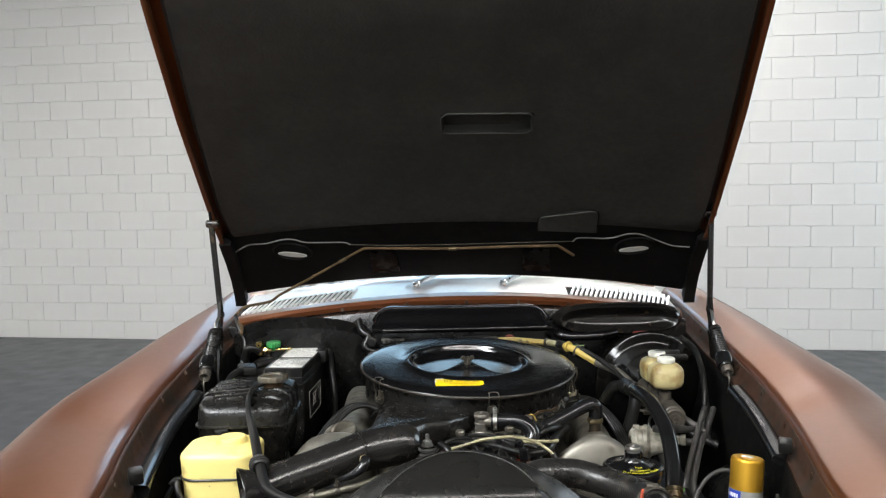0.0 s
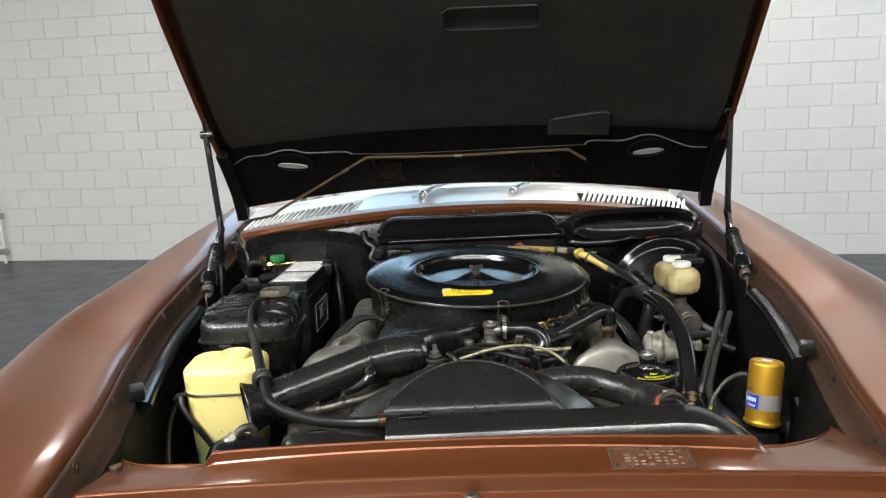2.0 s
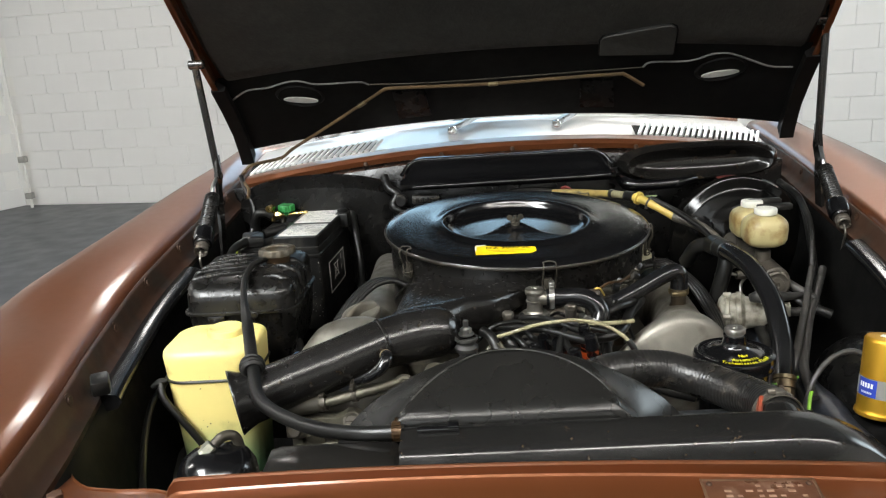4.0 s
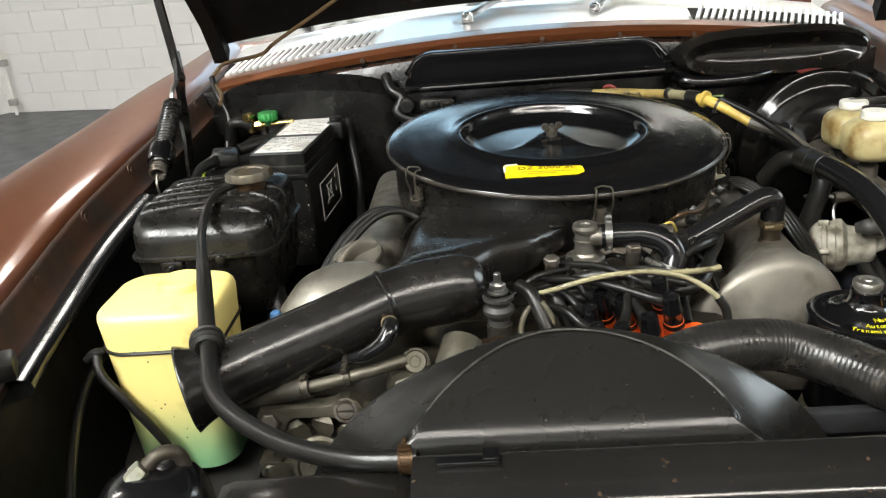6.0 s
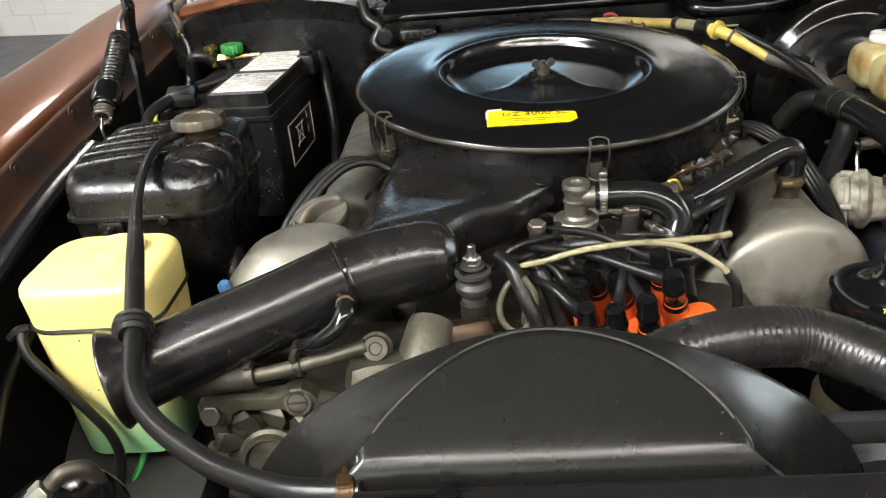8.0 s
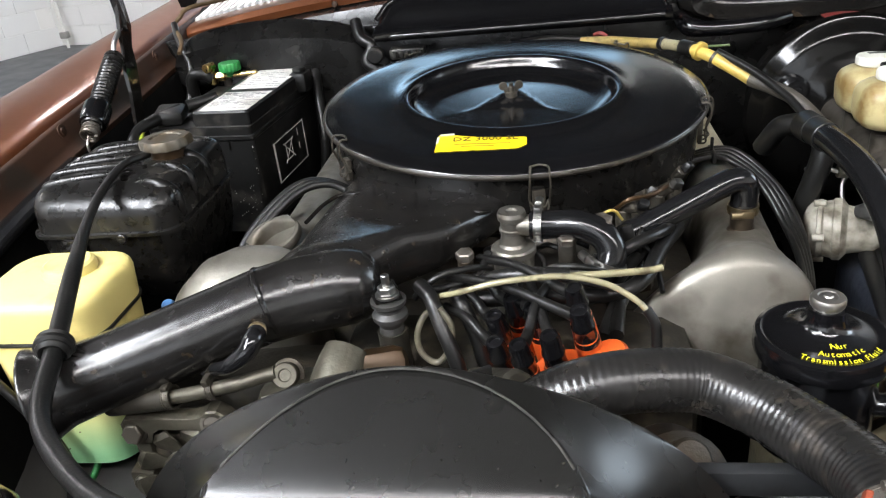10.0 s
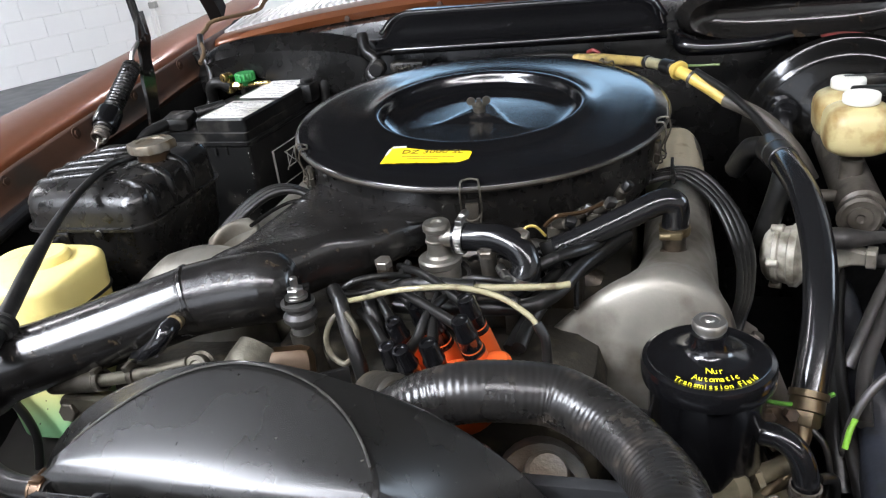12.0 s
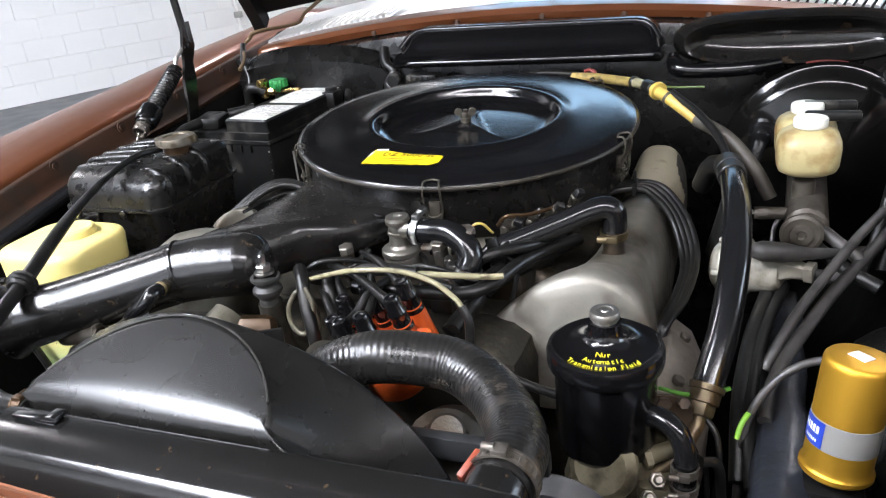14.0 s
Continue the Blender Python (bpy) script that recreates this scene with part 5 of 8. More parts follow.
for k, (top, end) in enumerate(zip(tops, leads)):
    top, end = Vector(top), Vector(end)
    axis = (DA + Vector((random.uniform(-0.07, 0.03), random.uniform(-0.08, 0.08), 0))).normalized()
    h = 0.046
    p = top - axis * h
    bm = bmesh.new()
    lathe(bm, [(0.0128, -0.035), (0.0112, 0.0), (0.0100, 0.012), (0, 0.012)], along(p, top), 20)
    part("tower", bm, ORANGE, dist)
    bm = bmesh.new()
    lathe(bm, [(0.0098, 0.004), (0.0110, 0.0055), (0.0110, 0.009), (0.0098, 0.011), (0.0094, h * 0.5), (0.0102, h * 0.53), (0.0102, h * 0.58), (0.0090, h * 0.62), (0.0087, h * 0.90), (0.0074, h * 0.98), (0.0052, h * 0.99), (0.0046, h * 0.95), (0, h * 0.95)], along(p, top), 22)
    boot = part("boot", bm, BLACK_GLOSS, dist, "shiny black rubber boot")
    bm = bmesh.new()
    side = (end - top).normalized()
    start = top - axis * 0.010 + side * 0.006
    tube(bm, [start, start + side * 0.016 + Vector((0, 0, 0.002)), top.lerp(end, 0.55) + Vector((0, 0, 0.004)), end], [0.0062, 0.0052, 0.0042, 0.0042], 10, 6)
    part("plug_lead", bm, RUBBER, dist)

# pale vacuum tube and the small pipes round it
def run(name, label, pts, r, material, category="hose", seg=10, rib=None, step=6):
    c = sum((Vector(p) for p in pts), Vector()) / len(pts)
    t = thing(name, c, label, category)
    bm = bmesh.new()
    tube(bm, pts, r, seg, step, rib=rib)
    part("hose" if category == "hose" else "cable", bm, material, t)
    return t


run("vacuum_tube", "pale yellow vinyl vacuum tube", [(-0.035, 0.295, 0.690), (-0.012, 0.283, 0.701), (0.02, 0.28, 0.711), (0.05, 0.278, 0.716), (0.085, 0.28, 0.716), (0.12, 0.280, 0.707), (0.145, 0.276, 0.692), (0.155, 0.272, 0.682)], 0.0029, CLEAR_TUBE)
run("vacuum_tube_end", "black rubber end of a vacuum tube", [(0.153, 0.273, 0.685), (0.161, 0.268, 0.67), (0.162, 0.262, 0.64)], 0.0048, RUBBER)
run("fuel_pipe", "pale plated fuel pipe with a black sleeve", [(0.085, 0.318, 0.695), (0.12, 0.325, 0.692), (0.16, 0.338, 0.687), (0.176, 0.345, 0.686)], 0.0036, CLEAR_TUBE)
run("fuel_hose", "black ribbed fuel hose", [(0.0, 0.335, 0.680), (0.02, 0.325, 0.692), (0.05, 0.318, 0.698), (0.088, 0.317, 0.696)], 0.0072, RUBBER)
run("fuel_hose", "black fuel hose under the clamps", [(0.0, 0.33, 0.665), (0.06, 0.325, 0.668), (0.13, 0.33, 0.668), (0.16, 0.35, 0.672), (0.182, 0.40, 0.677), (0.205, 0.45, 0.674), (0.225, 0.51, 0.66)], 0.008, RUBBER)
run("coolant_hose", "thick black coolant hose along the valve cover", [(0.12, 0.31, 0.63), (0.135, 0.345, 0.645), (0.155, 0.395, 0.655), (0.192, 0.45, 0.66), (0.22, 0.52, 0.655)], 0.009, RUBBER)
run("coolant_hose", "black coolant hose by the thermostat", [(-0.02, 0.31, 0.685), (-0.012, 0.295, 0.68), (0.0, 0.285, 0.65), (0.012, 0.275, 0.60)], 0.0075, RUBBER)
run("vacuum_coil", "coiled pale grey vacuum tube", [(-0.03, 0.275, 0.69), (-0.02, 0.27, 0.672), (-0.024, 0.268, 0.65), (-0.036, 0.266, 0.636), (-0.05, 0.268, 0.645), (-0.053, 0.272, 0.665), (-0.042, 0.28, 0.682), (-0.03, 0.288, 0.66), (-0.03, 0.29, 0.63)], 0.003, mat("grimy_beige_tube", (0.11, 0.1, 0.07), rough=0.35, var=0.35, scale=70, dirt=(0.03, 0.027, 0.02), dirt_amount=0.35, dirt_scale=60))
run("coolant_hose", "black hose curving down beside the mount", [(-0.052, 0.305, 0.697), (-0.04, 0.288, 0.693), (-0.03, 0.272, 0.672), (-0.018, 0.258, 0.645), (-0.01, 0.25, 0.61)], 0.0075, RUBBER)
run("wire", "thin yellow wire at the injectors", [(0.115, 0.405, 0.70), (0.125, 0.402, 0.718), (0.136, 0.405, 0.72), (0.145, 0.415, 0.705)], 0.0016, YELLOW_TUBE, "cable", 7)
run("vacuum_hose", "thin black vacuum hose", [(-0.055, 0.30, 0.695), (-0.03, 0.32, 0.685), (0.0, 0.335, 0.69), (0.01, 0.36, 0.70)], 0.004, RUBBER)
run("ignition_lead", "black ignition lead crossing the intake", [(-0.01, 0.33, 0.682), (0.04, 0.325, 0.69), (0.08, 0.315, 0.695), (0.13, 0.31, 0.685)], 0.0042, RUBBER, "cable")
for k in range(6):
    s = random.random()
    x0 = 0.0 + 0.028 * k
    run("wire", "thin black engine wire", [(x0, 0.43 + 0.01 * s, 0.665), (x0 + 0.015, 0.41, 0.675 + 0.012 * s), (x0 + 0.035, 0.395 + 0.012 * s, 0.67), (x0 + 0.04, 0.36, 0.65)], 0.0028, RUBBER, "cable", 7)
for k, (p, q) in enumerate((((0.15, 0.455, 0.70), (0.165, 0.445, 0.705)), ((0.19, 0.49, 0.70), (0.205, 0.485, 0.71)), ((0.215, 0.53, 0.70), (0.222, 0.52, 0.715)), ((0.17, 0.50, 0.69), (0.18, 0.49, 0.70)))):
    t = thing("injector", p, "dull metal injector with a connector", "injector")
    bm = bmesh.new()
    cyl(bm, p, q, 0.0065, 14, 0.0015)
    cyl(bm, Vector(p) - Vector((0, 0, 0.05)), p, 0.0085, 14, 0.002)
    part("body", bm, NUT_DARK, t)
    bm = bmesh.new()
    box(bm, Vector(q) + Vector((0.004, -0.004, 0.004)), (0.012, 0.010, 0.012), 0.003, pose(0, 0, 0, 30, 20, 25 * k))
    part("connector", bm, PLASTIC_BLACK, t)
run("injector_wire", "yellow-striped thin wires at the injectors", [(0.14, 0.45, 0.70), (0.155, 0.44, 0.716), (0.18, 0.455, 0.714), (0.21, 0.50, 0.71)], 0.0025, BRONZE, "cable", 7)
for pts, r, lb in (
        ([(0.06, 0.36, 0.675), (0.075, 0.345, 0.69), (0.10, 0.34, 0.692), (0.125, 0.35, 0.68)], 0.0034, "thin black wire over the fuel hoses"),
        ([(-0.06, 0.31, 0.68), (-0.035, 0.315, 0.70), (-0.005, 0.33, 0.70), (0.012, 0.35, 0.688)], 0.0034, "thin black wire beside the air valve"),
        ([(0.13, 0.37, 0.685), (0.16, 0.385, 0.695), (0.19, 0.42, 0.69), (0.205, 0.47, 0.68)], 0.0065, "black rubber hose along the intake"),
        ([(0.13, 0.355, 0.66), (0.15, 0.385, 0.668), (0.175, 0.43, 0.672), (0.205, 0.50, 0.668)], 0.0065, "black rubber hose along the intake"),
        ([(0.13, 0.30, 0.64), (0.135, 0.335, 0.645), (0.142, 0.375, 0.65), (0.165, 0.43, 0.65), (0.195, 0.49, 0.64)], 0.007, "thick black hose below the cover"),
        ([(0.14, 0.262, 0.635), (0.17, 0.272, 0.62), (0.21, 0.275, 0.60), (0.25, 0.28, 0.585)], 0.005, "thin black cable below the cover")):
    run("hose", lb, pts, r, RUBBER)
for p, q, r in (((0.118, 0.395, 0.66), (0.122, 0.385, 0.715), 0.010), ((0.088, 0.40, 0.64), (0.088, 0.385, 0.698), 0.009), ((-0.012, 0.352, 0.66), (-0.012, 0.347, 0.702), 0.008)):
    t = thing("union_bolt", p, "dull metal union bolt among the hoses", "bolt")
    bm = bmesh.new()
    cyl(bm, p, q, r, 16, 0.001)
    part("body", bm, ALU_DULL, t)
    bm = bmesh.new()
    hexnut(bm, along(q, Vector(q) * 2 - Vector(p)), r * 1.15, 0.008)
    part("nut", bm, BOLT, t)
# intake casting under the filter
bm = bmesh.new()
box(bm, (0.03, 0.62, 0.63), (0.3, 0.42, 0.05), 0.015)
for k in range(4):
    for sx in (-1, 1):
        tube(bm, [(0.03, 0.48 + 0.1 * k, 0.645), (0.03 + sx * 0.09, 0.48 + 0.1 * k, 0.65), (0.03 + sx * 0.16, 0.48 + 0.1 * k, 0.61)], 0.02, 14)
part("intake_manifold", bm, ALU_DULL, engine, "dirty cast intake manifold")

# plug leads over the right-hand cover, and on the other side
for k in range(4):
    d = 0.006 * k
    run("plug_lead", "black plug lead tied into a bundle", [(0.215, 0.59 + d, 0.672), (0.245, 0.622 + d, 0.682), (0.28 + d * 0.3, 0.634 + d, 0.684 + d * 0.2), (0.30 + d * 1.1, 0.632 + d, 0.677), (0.328 + d * 1.4, 0.60, 0.660 - d * 0.6), (0.349 + d * 0.9, 0.55, 0.622), (0.347 + d * 0.6, 0.48, 0.612 - d * 0.4), (0.335 + d * 0.4, 0.42, 0.600), (0.325 + d * 0.4, 0.40, 0.56)], 0.0042, RUBBER, "cable")
for k in range(3):
    d = 0.007 * k
    run("plug_lead", "black plug lead beside the valve cover", [(-0.16, 0.545 + d, 0.685), (-0.20 - d, 0.55 + d, 0.705), (-0.24 - d, 0.53 + d, 0.70), (-0.285 - d, 0.48 + d, 0.66), (-0.31 - d, 0.44, 0.60)], 0.0048, RUBBER, "cable")
t = thing("cable_tie", (0.28, 0.64, 0.69), "black cable tie round the plug leads", "cable tie")
bm = bmesh.new()
box(bm, (0.278, 0.642, 0.684), (0.006, 0.036, 0.014), 0.002)
box(bm, (0.277, 0.642, 0.698), (0.004, 0.005, 0.018), 0.001)
part("tie", bm, PLASTIC_BLACK, t)

# ---- radiator hose ----
rh = thing("radiator_hose", (0.17, 0.1, 0.68), "thick ribbed black upper radiator hose", "hose")
bm = bmesh.new()
tube(bm, [(0.045, 0.156, 0.660), (0.080, 0.158, 0.681), (0.116, 0.161, 0.690), (0.150, 0.166, 0.689), (0.184, 0.168, 0.684), (0.220, 0.148, 0.678), (0.248, 0.113, 0.677), (0.264, 0.076, 0.682), (0.267, 0.042, 0.688), (0.265, 0.022, 0.688)], 0.0240, 32, 10, rib=(0.0054, 0.0002))
part("hose", bm, HOSE, rh)
clamp("hose_clamp", (0.266, 0.030, 0.688), (0, 1, 0.0), 0.0252, rh, BOLT, 0.012, 0.8)
bm = bmesh.new()
tube(bm, [(0.265, 0.032, 0.688), (0.264, 0.010, 0.685), (0.264, -0.012, 0.676), (0.264, -0.025, 0.655)], [0.0235, 0.024, 0.026, 0.027], 24)
part("neck", bm, TANK_WORN, rh, "black flared neck into the top tank", 60)
bm = bmesh.new()
box(bm, (0.2445, 0.026, 0.7015), (0.0055, 0.024, 0.010), 0.002, pose(0, 0, 0, 25, 15, -18))
part("red_tab", bm, mat("faded_red_plastic", (0.24, 0.045, 0.02), rough=0.5, var=0.3), rh, "red tab on the hose clamp")

# ---- power steering reservoir ----
PS = Vector((0.2985, 0.262, 0))
ps = thing("fluid_reservoir", (PS.x, PS.y, 0.55), "glossy black fluid reservoir with yellow lettering", "reservoir")
Tp = Matrix.Translation(PS)
bm = bmesh.new()
lathe(bm, [(0, 0.55), (0.042, 0.55), (0.047, 0.554), (0.0485, 0.56), (0.0485, 0.648), (0.052, 0.652), (0.052, 0.66), (0, 0.66)], Tp, 48)
part("can", bm, BLACK_GLOSS, ps)
bm = bmesh.new()
lathe(bm, [(0.050, 0.645), (0.0545, 0.646), (0.0555, 0.650), (0.0555, 0.660), (0.054, 0.664), (0.050, 0.666), (0.047, 0.6645), (0.034, 0.667), (0.022, 0.671), (0.017, 0.676), (0.0155, 0.684), (0.0155, 0.690), (0, 0.690)], Tp, 56)
plid = part("lid", bm, BLACK_GLOSS, ps, "glossy black lid with yellow words")
bm = bmesh.new()
lathe(bm, [(0, 0.686), (0.0110, 0.686), (0.0118, 0.689), (0.0118, 0.6915), (0.0138, 0.693), (0.0142, 0.695), (0.0142, 0.6985), (0.0130, 0.7005), (0.0085, 0.7010), (0.0075, 0.7002), (0.004, 0.7002), (0.003, 0.7015), (0, 0.7015)], Tp, 28)
part("nut", bm, mat("dull_nut_steel", (0.30, 0.285, 0.26), rough=0.4, metal=0.9, var=0.3, scale=90, bump=0.1), plid, "dull steel nut")
for txt, r, sz in (("Nur", 0.0285, 0.0082), ("Automatic", 0.0365, 0.0076), ("Transmission Fluid", 0.0445, 0.0072)):
    n = len(txt)
    for i, ch in enumerate(txt):
        if ch == " ":
            continue
        a = (i - (n - 1) / 2) * (sz * 0.55 / r)
        z = float(np.interp(r, (0.022, 0.034, 0.047, 0.05), (0.671, 0.667, 0.6645, 0.666))) + 0.0006
        words(ch, Tp @ Matrix.Rotation(a + 0.12, 4, "Z") @ Matrix.Translation((0, -r, z)) @ Matrix.Rotation(radians(14), 4, "X"), sz, YELLOW_INK, plid)
bm = bmesh.new()
tube(bm, [(0.330, 0.252, 0.590), (0.342, 0.246, 0.600), (0.356, 0.240, 0.602), (0.369, 0.233, 0.594), (0.376, 0.227, 0.577), (0.377, 0.224, 0.557), (0.376, 0.222, 0.52)], 0.0105, 20)
part("return_hose", bm, RUBBER_GLOSS, ps)
for z in (0.563, 0.541):
    clamp("hose_clamp", (0.3765, 0.223, z), (0, 0, 1), 0.0112, ps, BOLT, 0.009, 0.8)
PUMP_GRIME = mat("oily_yellowed_casting", (0.15, 0.132, 0.085), rough=0.45, metal=0.35, var=0.5, scale=50, bump=0.3, bump_scale=160, dirt=(0.03, 0.024, 0.015), dirt_amount=0.45, dirt_scale=35)
bm = bmesh.new()
box(bm, (0.31, 0.27, 0.50), (0.10, 0.1, 0.09), 0.02)
cyl(bm, (0.305, 0.235, 0.546), (0.30, 0.215, 0.556), 0.034, 24, 0.008)
cyl(bm, (0.28, 0.20, 0.52), (0.28, 0.17, 0.52), 0.03, 20, 0.004)
box(bm, (0.352, 0.24, 0.515), (0.04, 0.05, 0.05), 0.010)
part("pump", bm, PUMP_GRIME, ps, "oily yellow-grey cast pump below the reservoir")
bm = bmesh.new()
cyl(bm, (0.340, 0.243, 0.554), (0.372, 0.262, 0.558), 0.0085, 16, 0.001)
hexnut(bm, along((0.337, 0.241, 0.5535), (0.350, 0.249, 0.555)), 0.0125, 0.007)
part("banjo_union", bm, PUMP_GRIME, ps, "oily cylindrical pipe union")
for a, r in (((0.352, 0.222, 0.545), 0.008), ((0.345, 0.214, 0.530), 0.0075), ((0.362, 0.214, 0.528), 0.006)):
    bm = bmesh.new()
    b = (a[0] + 0.003, a[1] - 0.010, a[2] + 0.010)
    hexnut(bm, along(a, b), r, 0.008)
    lathe(bm, [(0, 0), (r * 0.6, 0), (r * 0.6, 0.013), (r * 0.4, 0.015), (0, 0.015)], along(a, b), 12)
    part("bolt", bm, BOLT, ps)
bm = bmesh.new()
rows = [[Vector((x, y, z)) for x, z in ((0.344, 0.598), (0.362, 0.600), (0.378, 0.588), (0.380, 0.562), (0.360, 0.55), (0.344, 0.57))] for y in (0.283, 0.286)]
loft(bm, rows)
hexnut(bm, along((0.352, 0.283, 0.590), (0.352, 0.272, 0.594)), 0.0075, 0.008)
hexnut(bm, along((0.370, 0.283, 0.594), (0.372, 0.272, 0.600)), 0.0065, 0.010)
part("hose_bracket", bm, mat("brown_stained_steel", (0.085, 0.06, 0.042), rough=0.5, metal=0.5, var=0.4, scale=60, bump=0.2, dirt=(0.03, 0.022, 0.015), dirt_amount=0.35, dirt_scale=50), ps, "brown stained sheet bracket")
bm = bmesh.new()
tube(bm, [(0.39, 0.290, 0.575), (0.402, 0.280, 0.562), (0.406, 0.268, 0.535), (0.403, 0.262, 0.49)], 0.003, 10)
tube(bm, [(0.372, 0.262, 0.558), (0.392, 0.268, 0.535), (0.397, 0.265, 0.49)], 0.0026, 10)
part("thin_pipe", bm, RUBBER, ps)
bm = bmesh.new()
bm = bmesh.new()
lathe(bm, [(0, 0), (0.03, 0.0), (0.034, -0.004), (0.062, -0.008), (0.068, 0.0), (0.06, 0.008), (0.068, 0.016), (0.062, 0.022), (0.03, 0.02), (0, 0.02)], pose(0.262, 0.185, 0.497, 90, 0, 0), 48)
part("pulley", bm, mat("grey_belt_rubber", (0.035, 0.036, 0.037), rough=0.45, var=0.3, scale=60, bump=0.1), ps, "grey belt pulley")

# thermostat housing and front castings
t = thing("thermostat_housing", (0.06, 0.2, 0.55), "grey cast thermostat housing", "casting")
bm = bmesh.new()
cyl(bm, (0.0, 0.24, 0.622), (0.043, 0.197, 0.651), 0.022, 28, 0.004)
part("casting", bm, ENGINE_GRIME, t)
bm = bmesh.new()
cyl(bm, (0.16, 0.2, 0.57), (0.17, 0.15, 0.60), 0.04, 24, 0.01)
cyl(bm, (0.165, 0.17, 0.60), (0.175, 0.15, 0.625), 0.018, 18, 0.003)
part("outlet", bm, ALU_DULL, t)
ALT = mat("grimy_olive_casting", (0.085, 0.078, 0.058), rough=0.48, metal=0.6, var=0.45, scale=60, bump=0.25, bump_scale=200, dirt=(0.03, 0.025, 0.018), dirt_amount=0.4, dirt_scale=40)
t = thing("alternator", (-0.272, 0.24, 0.5), "dirty grey alternator with its bent-vane fan and bracket", "alternator")
bm = bmesh.new()
plan = [(-0.331, 0.592), (-0.332, 0.612), (-0.326, 0.6195), (-0.300, 0.6200), (-0.262, 0.6195), (-0.252, 0.6215), (-0.244, 0.6268), (-0.234, 0.6272), (-0.226, 0.6215), (-0.221, 0.6140), (-0.196, 0.6060), (-0.196, 0.592), (-0.222, 0.599), (-0.240, 0.6010), (-0.256, 0.6070), (-0.296, 0.6075), (-0.304, 0.602), (-0.308, 0.590)]
cx, cz = sum(p[0] for p in plan) / len(plan), sum(p[1] for p in plan) / len(plan)
loft(bm, [[Vector((x + (cx - x) * k, y, z + (0.609 - z) * k * 2)) for x, z in plan] for y, k in ((0.222, 0.0), (0.2075, 0.0), (0.2055, 0.035), (0.2050, 0.09))])
part("bracket", bm, ALT, t, "worn grey cast bracket", 30)
bm = bmesh.new()
m = along((-0.3185, 0.207, 0.604), (-0.3185, 0.190, 0.609))
lathe(bm, [(0, 0), (0.0125, 0), (0.0125, 0.002), (0, 0.002)], m, 24)
hexnut(bm, m @ Matrix.Translation((0, 0, 0.002)), 0.0102, 0.007)
part("bolt", bm, NUT_DARK, t)
bm = bmesh.new()
m = along((-0.2385, 0.206, 0.6135), (-0.2385, 0.190, 0.618))
lathe(bm, [(0.0095, 0.0), (0.0125, 0.0), (0.0125, 0.003), (0.0095, 0.003), (0.0090, 0.0)], m, 28)
for s in (-1, 1):
    lathe_half = [m @ Vector((0.0082 * math.cos(a), s * (0.0010 + 0.0072 * math.sin(a)), 0.0035)) for a in np.linspace(0, math.pi, 13)]
    loft(bm, [[p - (m.to_3x3() @ Vector((0, 0, 0.004))) for p in lathe_half], lathe_half])
part("slotted_screw", bm, BOLT, t, "slotted steel screw in its boss")
MA = Matrix.Translation((-0.272, 0.205, 0.551)) @ Matrix.Rotation(radians(76), 4, "X")
bm = bmesh.new()
lathe(bm, [(0, 0.016), (0.009, 0.016), (0.011, 0.011), (0.021, 0.010), (0.023, 0.013), (0.026, 0.013), (0.0275, 0.007), (0.031, 0.005), (0.031, 0.0), (0, 0.0)], MA, 40)
fan = part("fan_hub", bm, ALT, t)
for k in range(10):
    bm = bmesh.new()
    m = MA @ Matrix.Rotation(2 * math.pi * (k + 0.18) / 10, 4, "Z") @ Matrix.Rotation(radians(-14), 4, "X")
    outline = ((0.026, 0.0055, 0.002), (0.033, 0.0075, 0.003), (0.041, 0.0125, 0.008), (0.049, 0.0120, 0.011), (0.055, 0.0070, 0.009))
    loft(bm, [[m @ Vector((r, s * w, z + 0.0018 * (1 - abs(s)))) for s in (-1, -0.35, 0.35, 1)] + [m @ Vector((r, s * w, z - 0.0016)) for s in (1, 0.35, -0.35, -1)] for r, w, z in outline])
    part("fan_vane", bm, ALT, fan)
bm = bmesh.new()
lathe(bm, [(0, -0.004), (0.050, -0.004), (0.058, -0.008), (0.060, -0.014), (0.060, -0.03), (0.063, -0.032), (0.063, -0.042), (0.060, -0.044), (0.058, -0.09), (0, -0.09)], MA, 44)
part("body", bm, ENGINE_GRIME, t, "grimy alternator body")
bm = bmesh.new()
box(bm, (-0.326, 0.216, 0.545), (0.026, 0.024, 0.022), 0.004)
box(bm, (-0.318, 0.220, 0.570), (0.016, 0.022, 0.05), 0.004)
cyl(bm, (-0.326, 0.206, 0.545), (-0.326, 0.198, 0.546), 0.008, 16, 0.002)
part("terminal_block", bm, ALT, t, "grimy cast lug")

t = thing("water_pump_casting", (-0.13, 0.23, 0.5), "dirty grey casting with a large bolt below the intake tube", "casting")
bm = bmesh.new()
box(bm, (-0.15, 0.22, 0.60), (0.09, 0.08, 0.10), 0.02, pose(0, 0, 0, -20, 0, 10))
tube(bm, [(-0.115, 0.25, 0.66), (-0.122, 0.225, 0.645), (-0.13, 0.20, 0.61), (-0.135, 0.19, 0.56)], [0.022, 0.024, 0.026, 0.026], 18)
part("casting", bm, ALT, t)
bm = bmesh.new()
lathe(bm, [(0, 0.0), (0.0150, 0.0), (0.0155, 0.002), (0.0150, 0.004), (0.0118, 0.005), (0.0118, 0.013), (0.0105, 0.015), (0.006, 0.015), (0.005, 0.0135), (0, 0.0135)], along((-0.1645, 0.2235, 0.655), (-0.1625, 0.206, 0.667)), 30)
part("bolt", bm, ALT, t)
bm = bmesh.new()
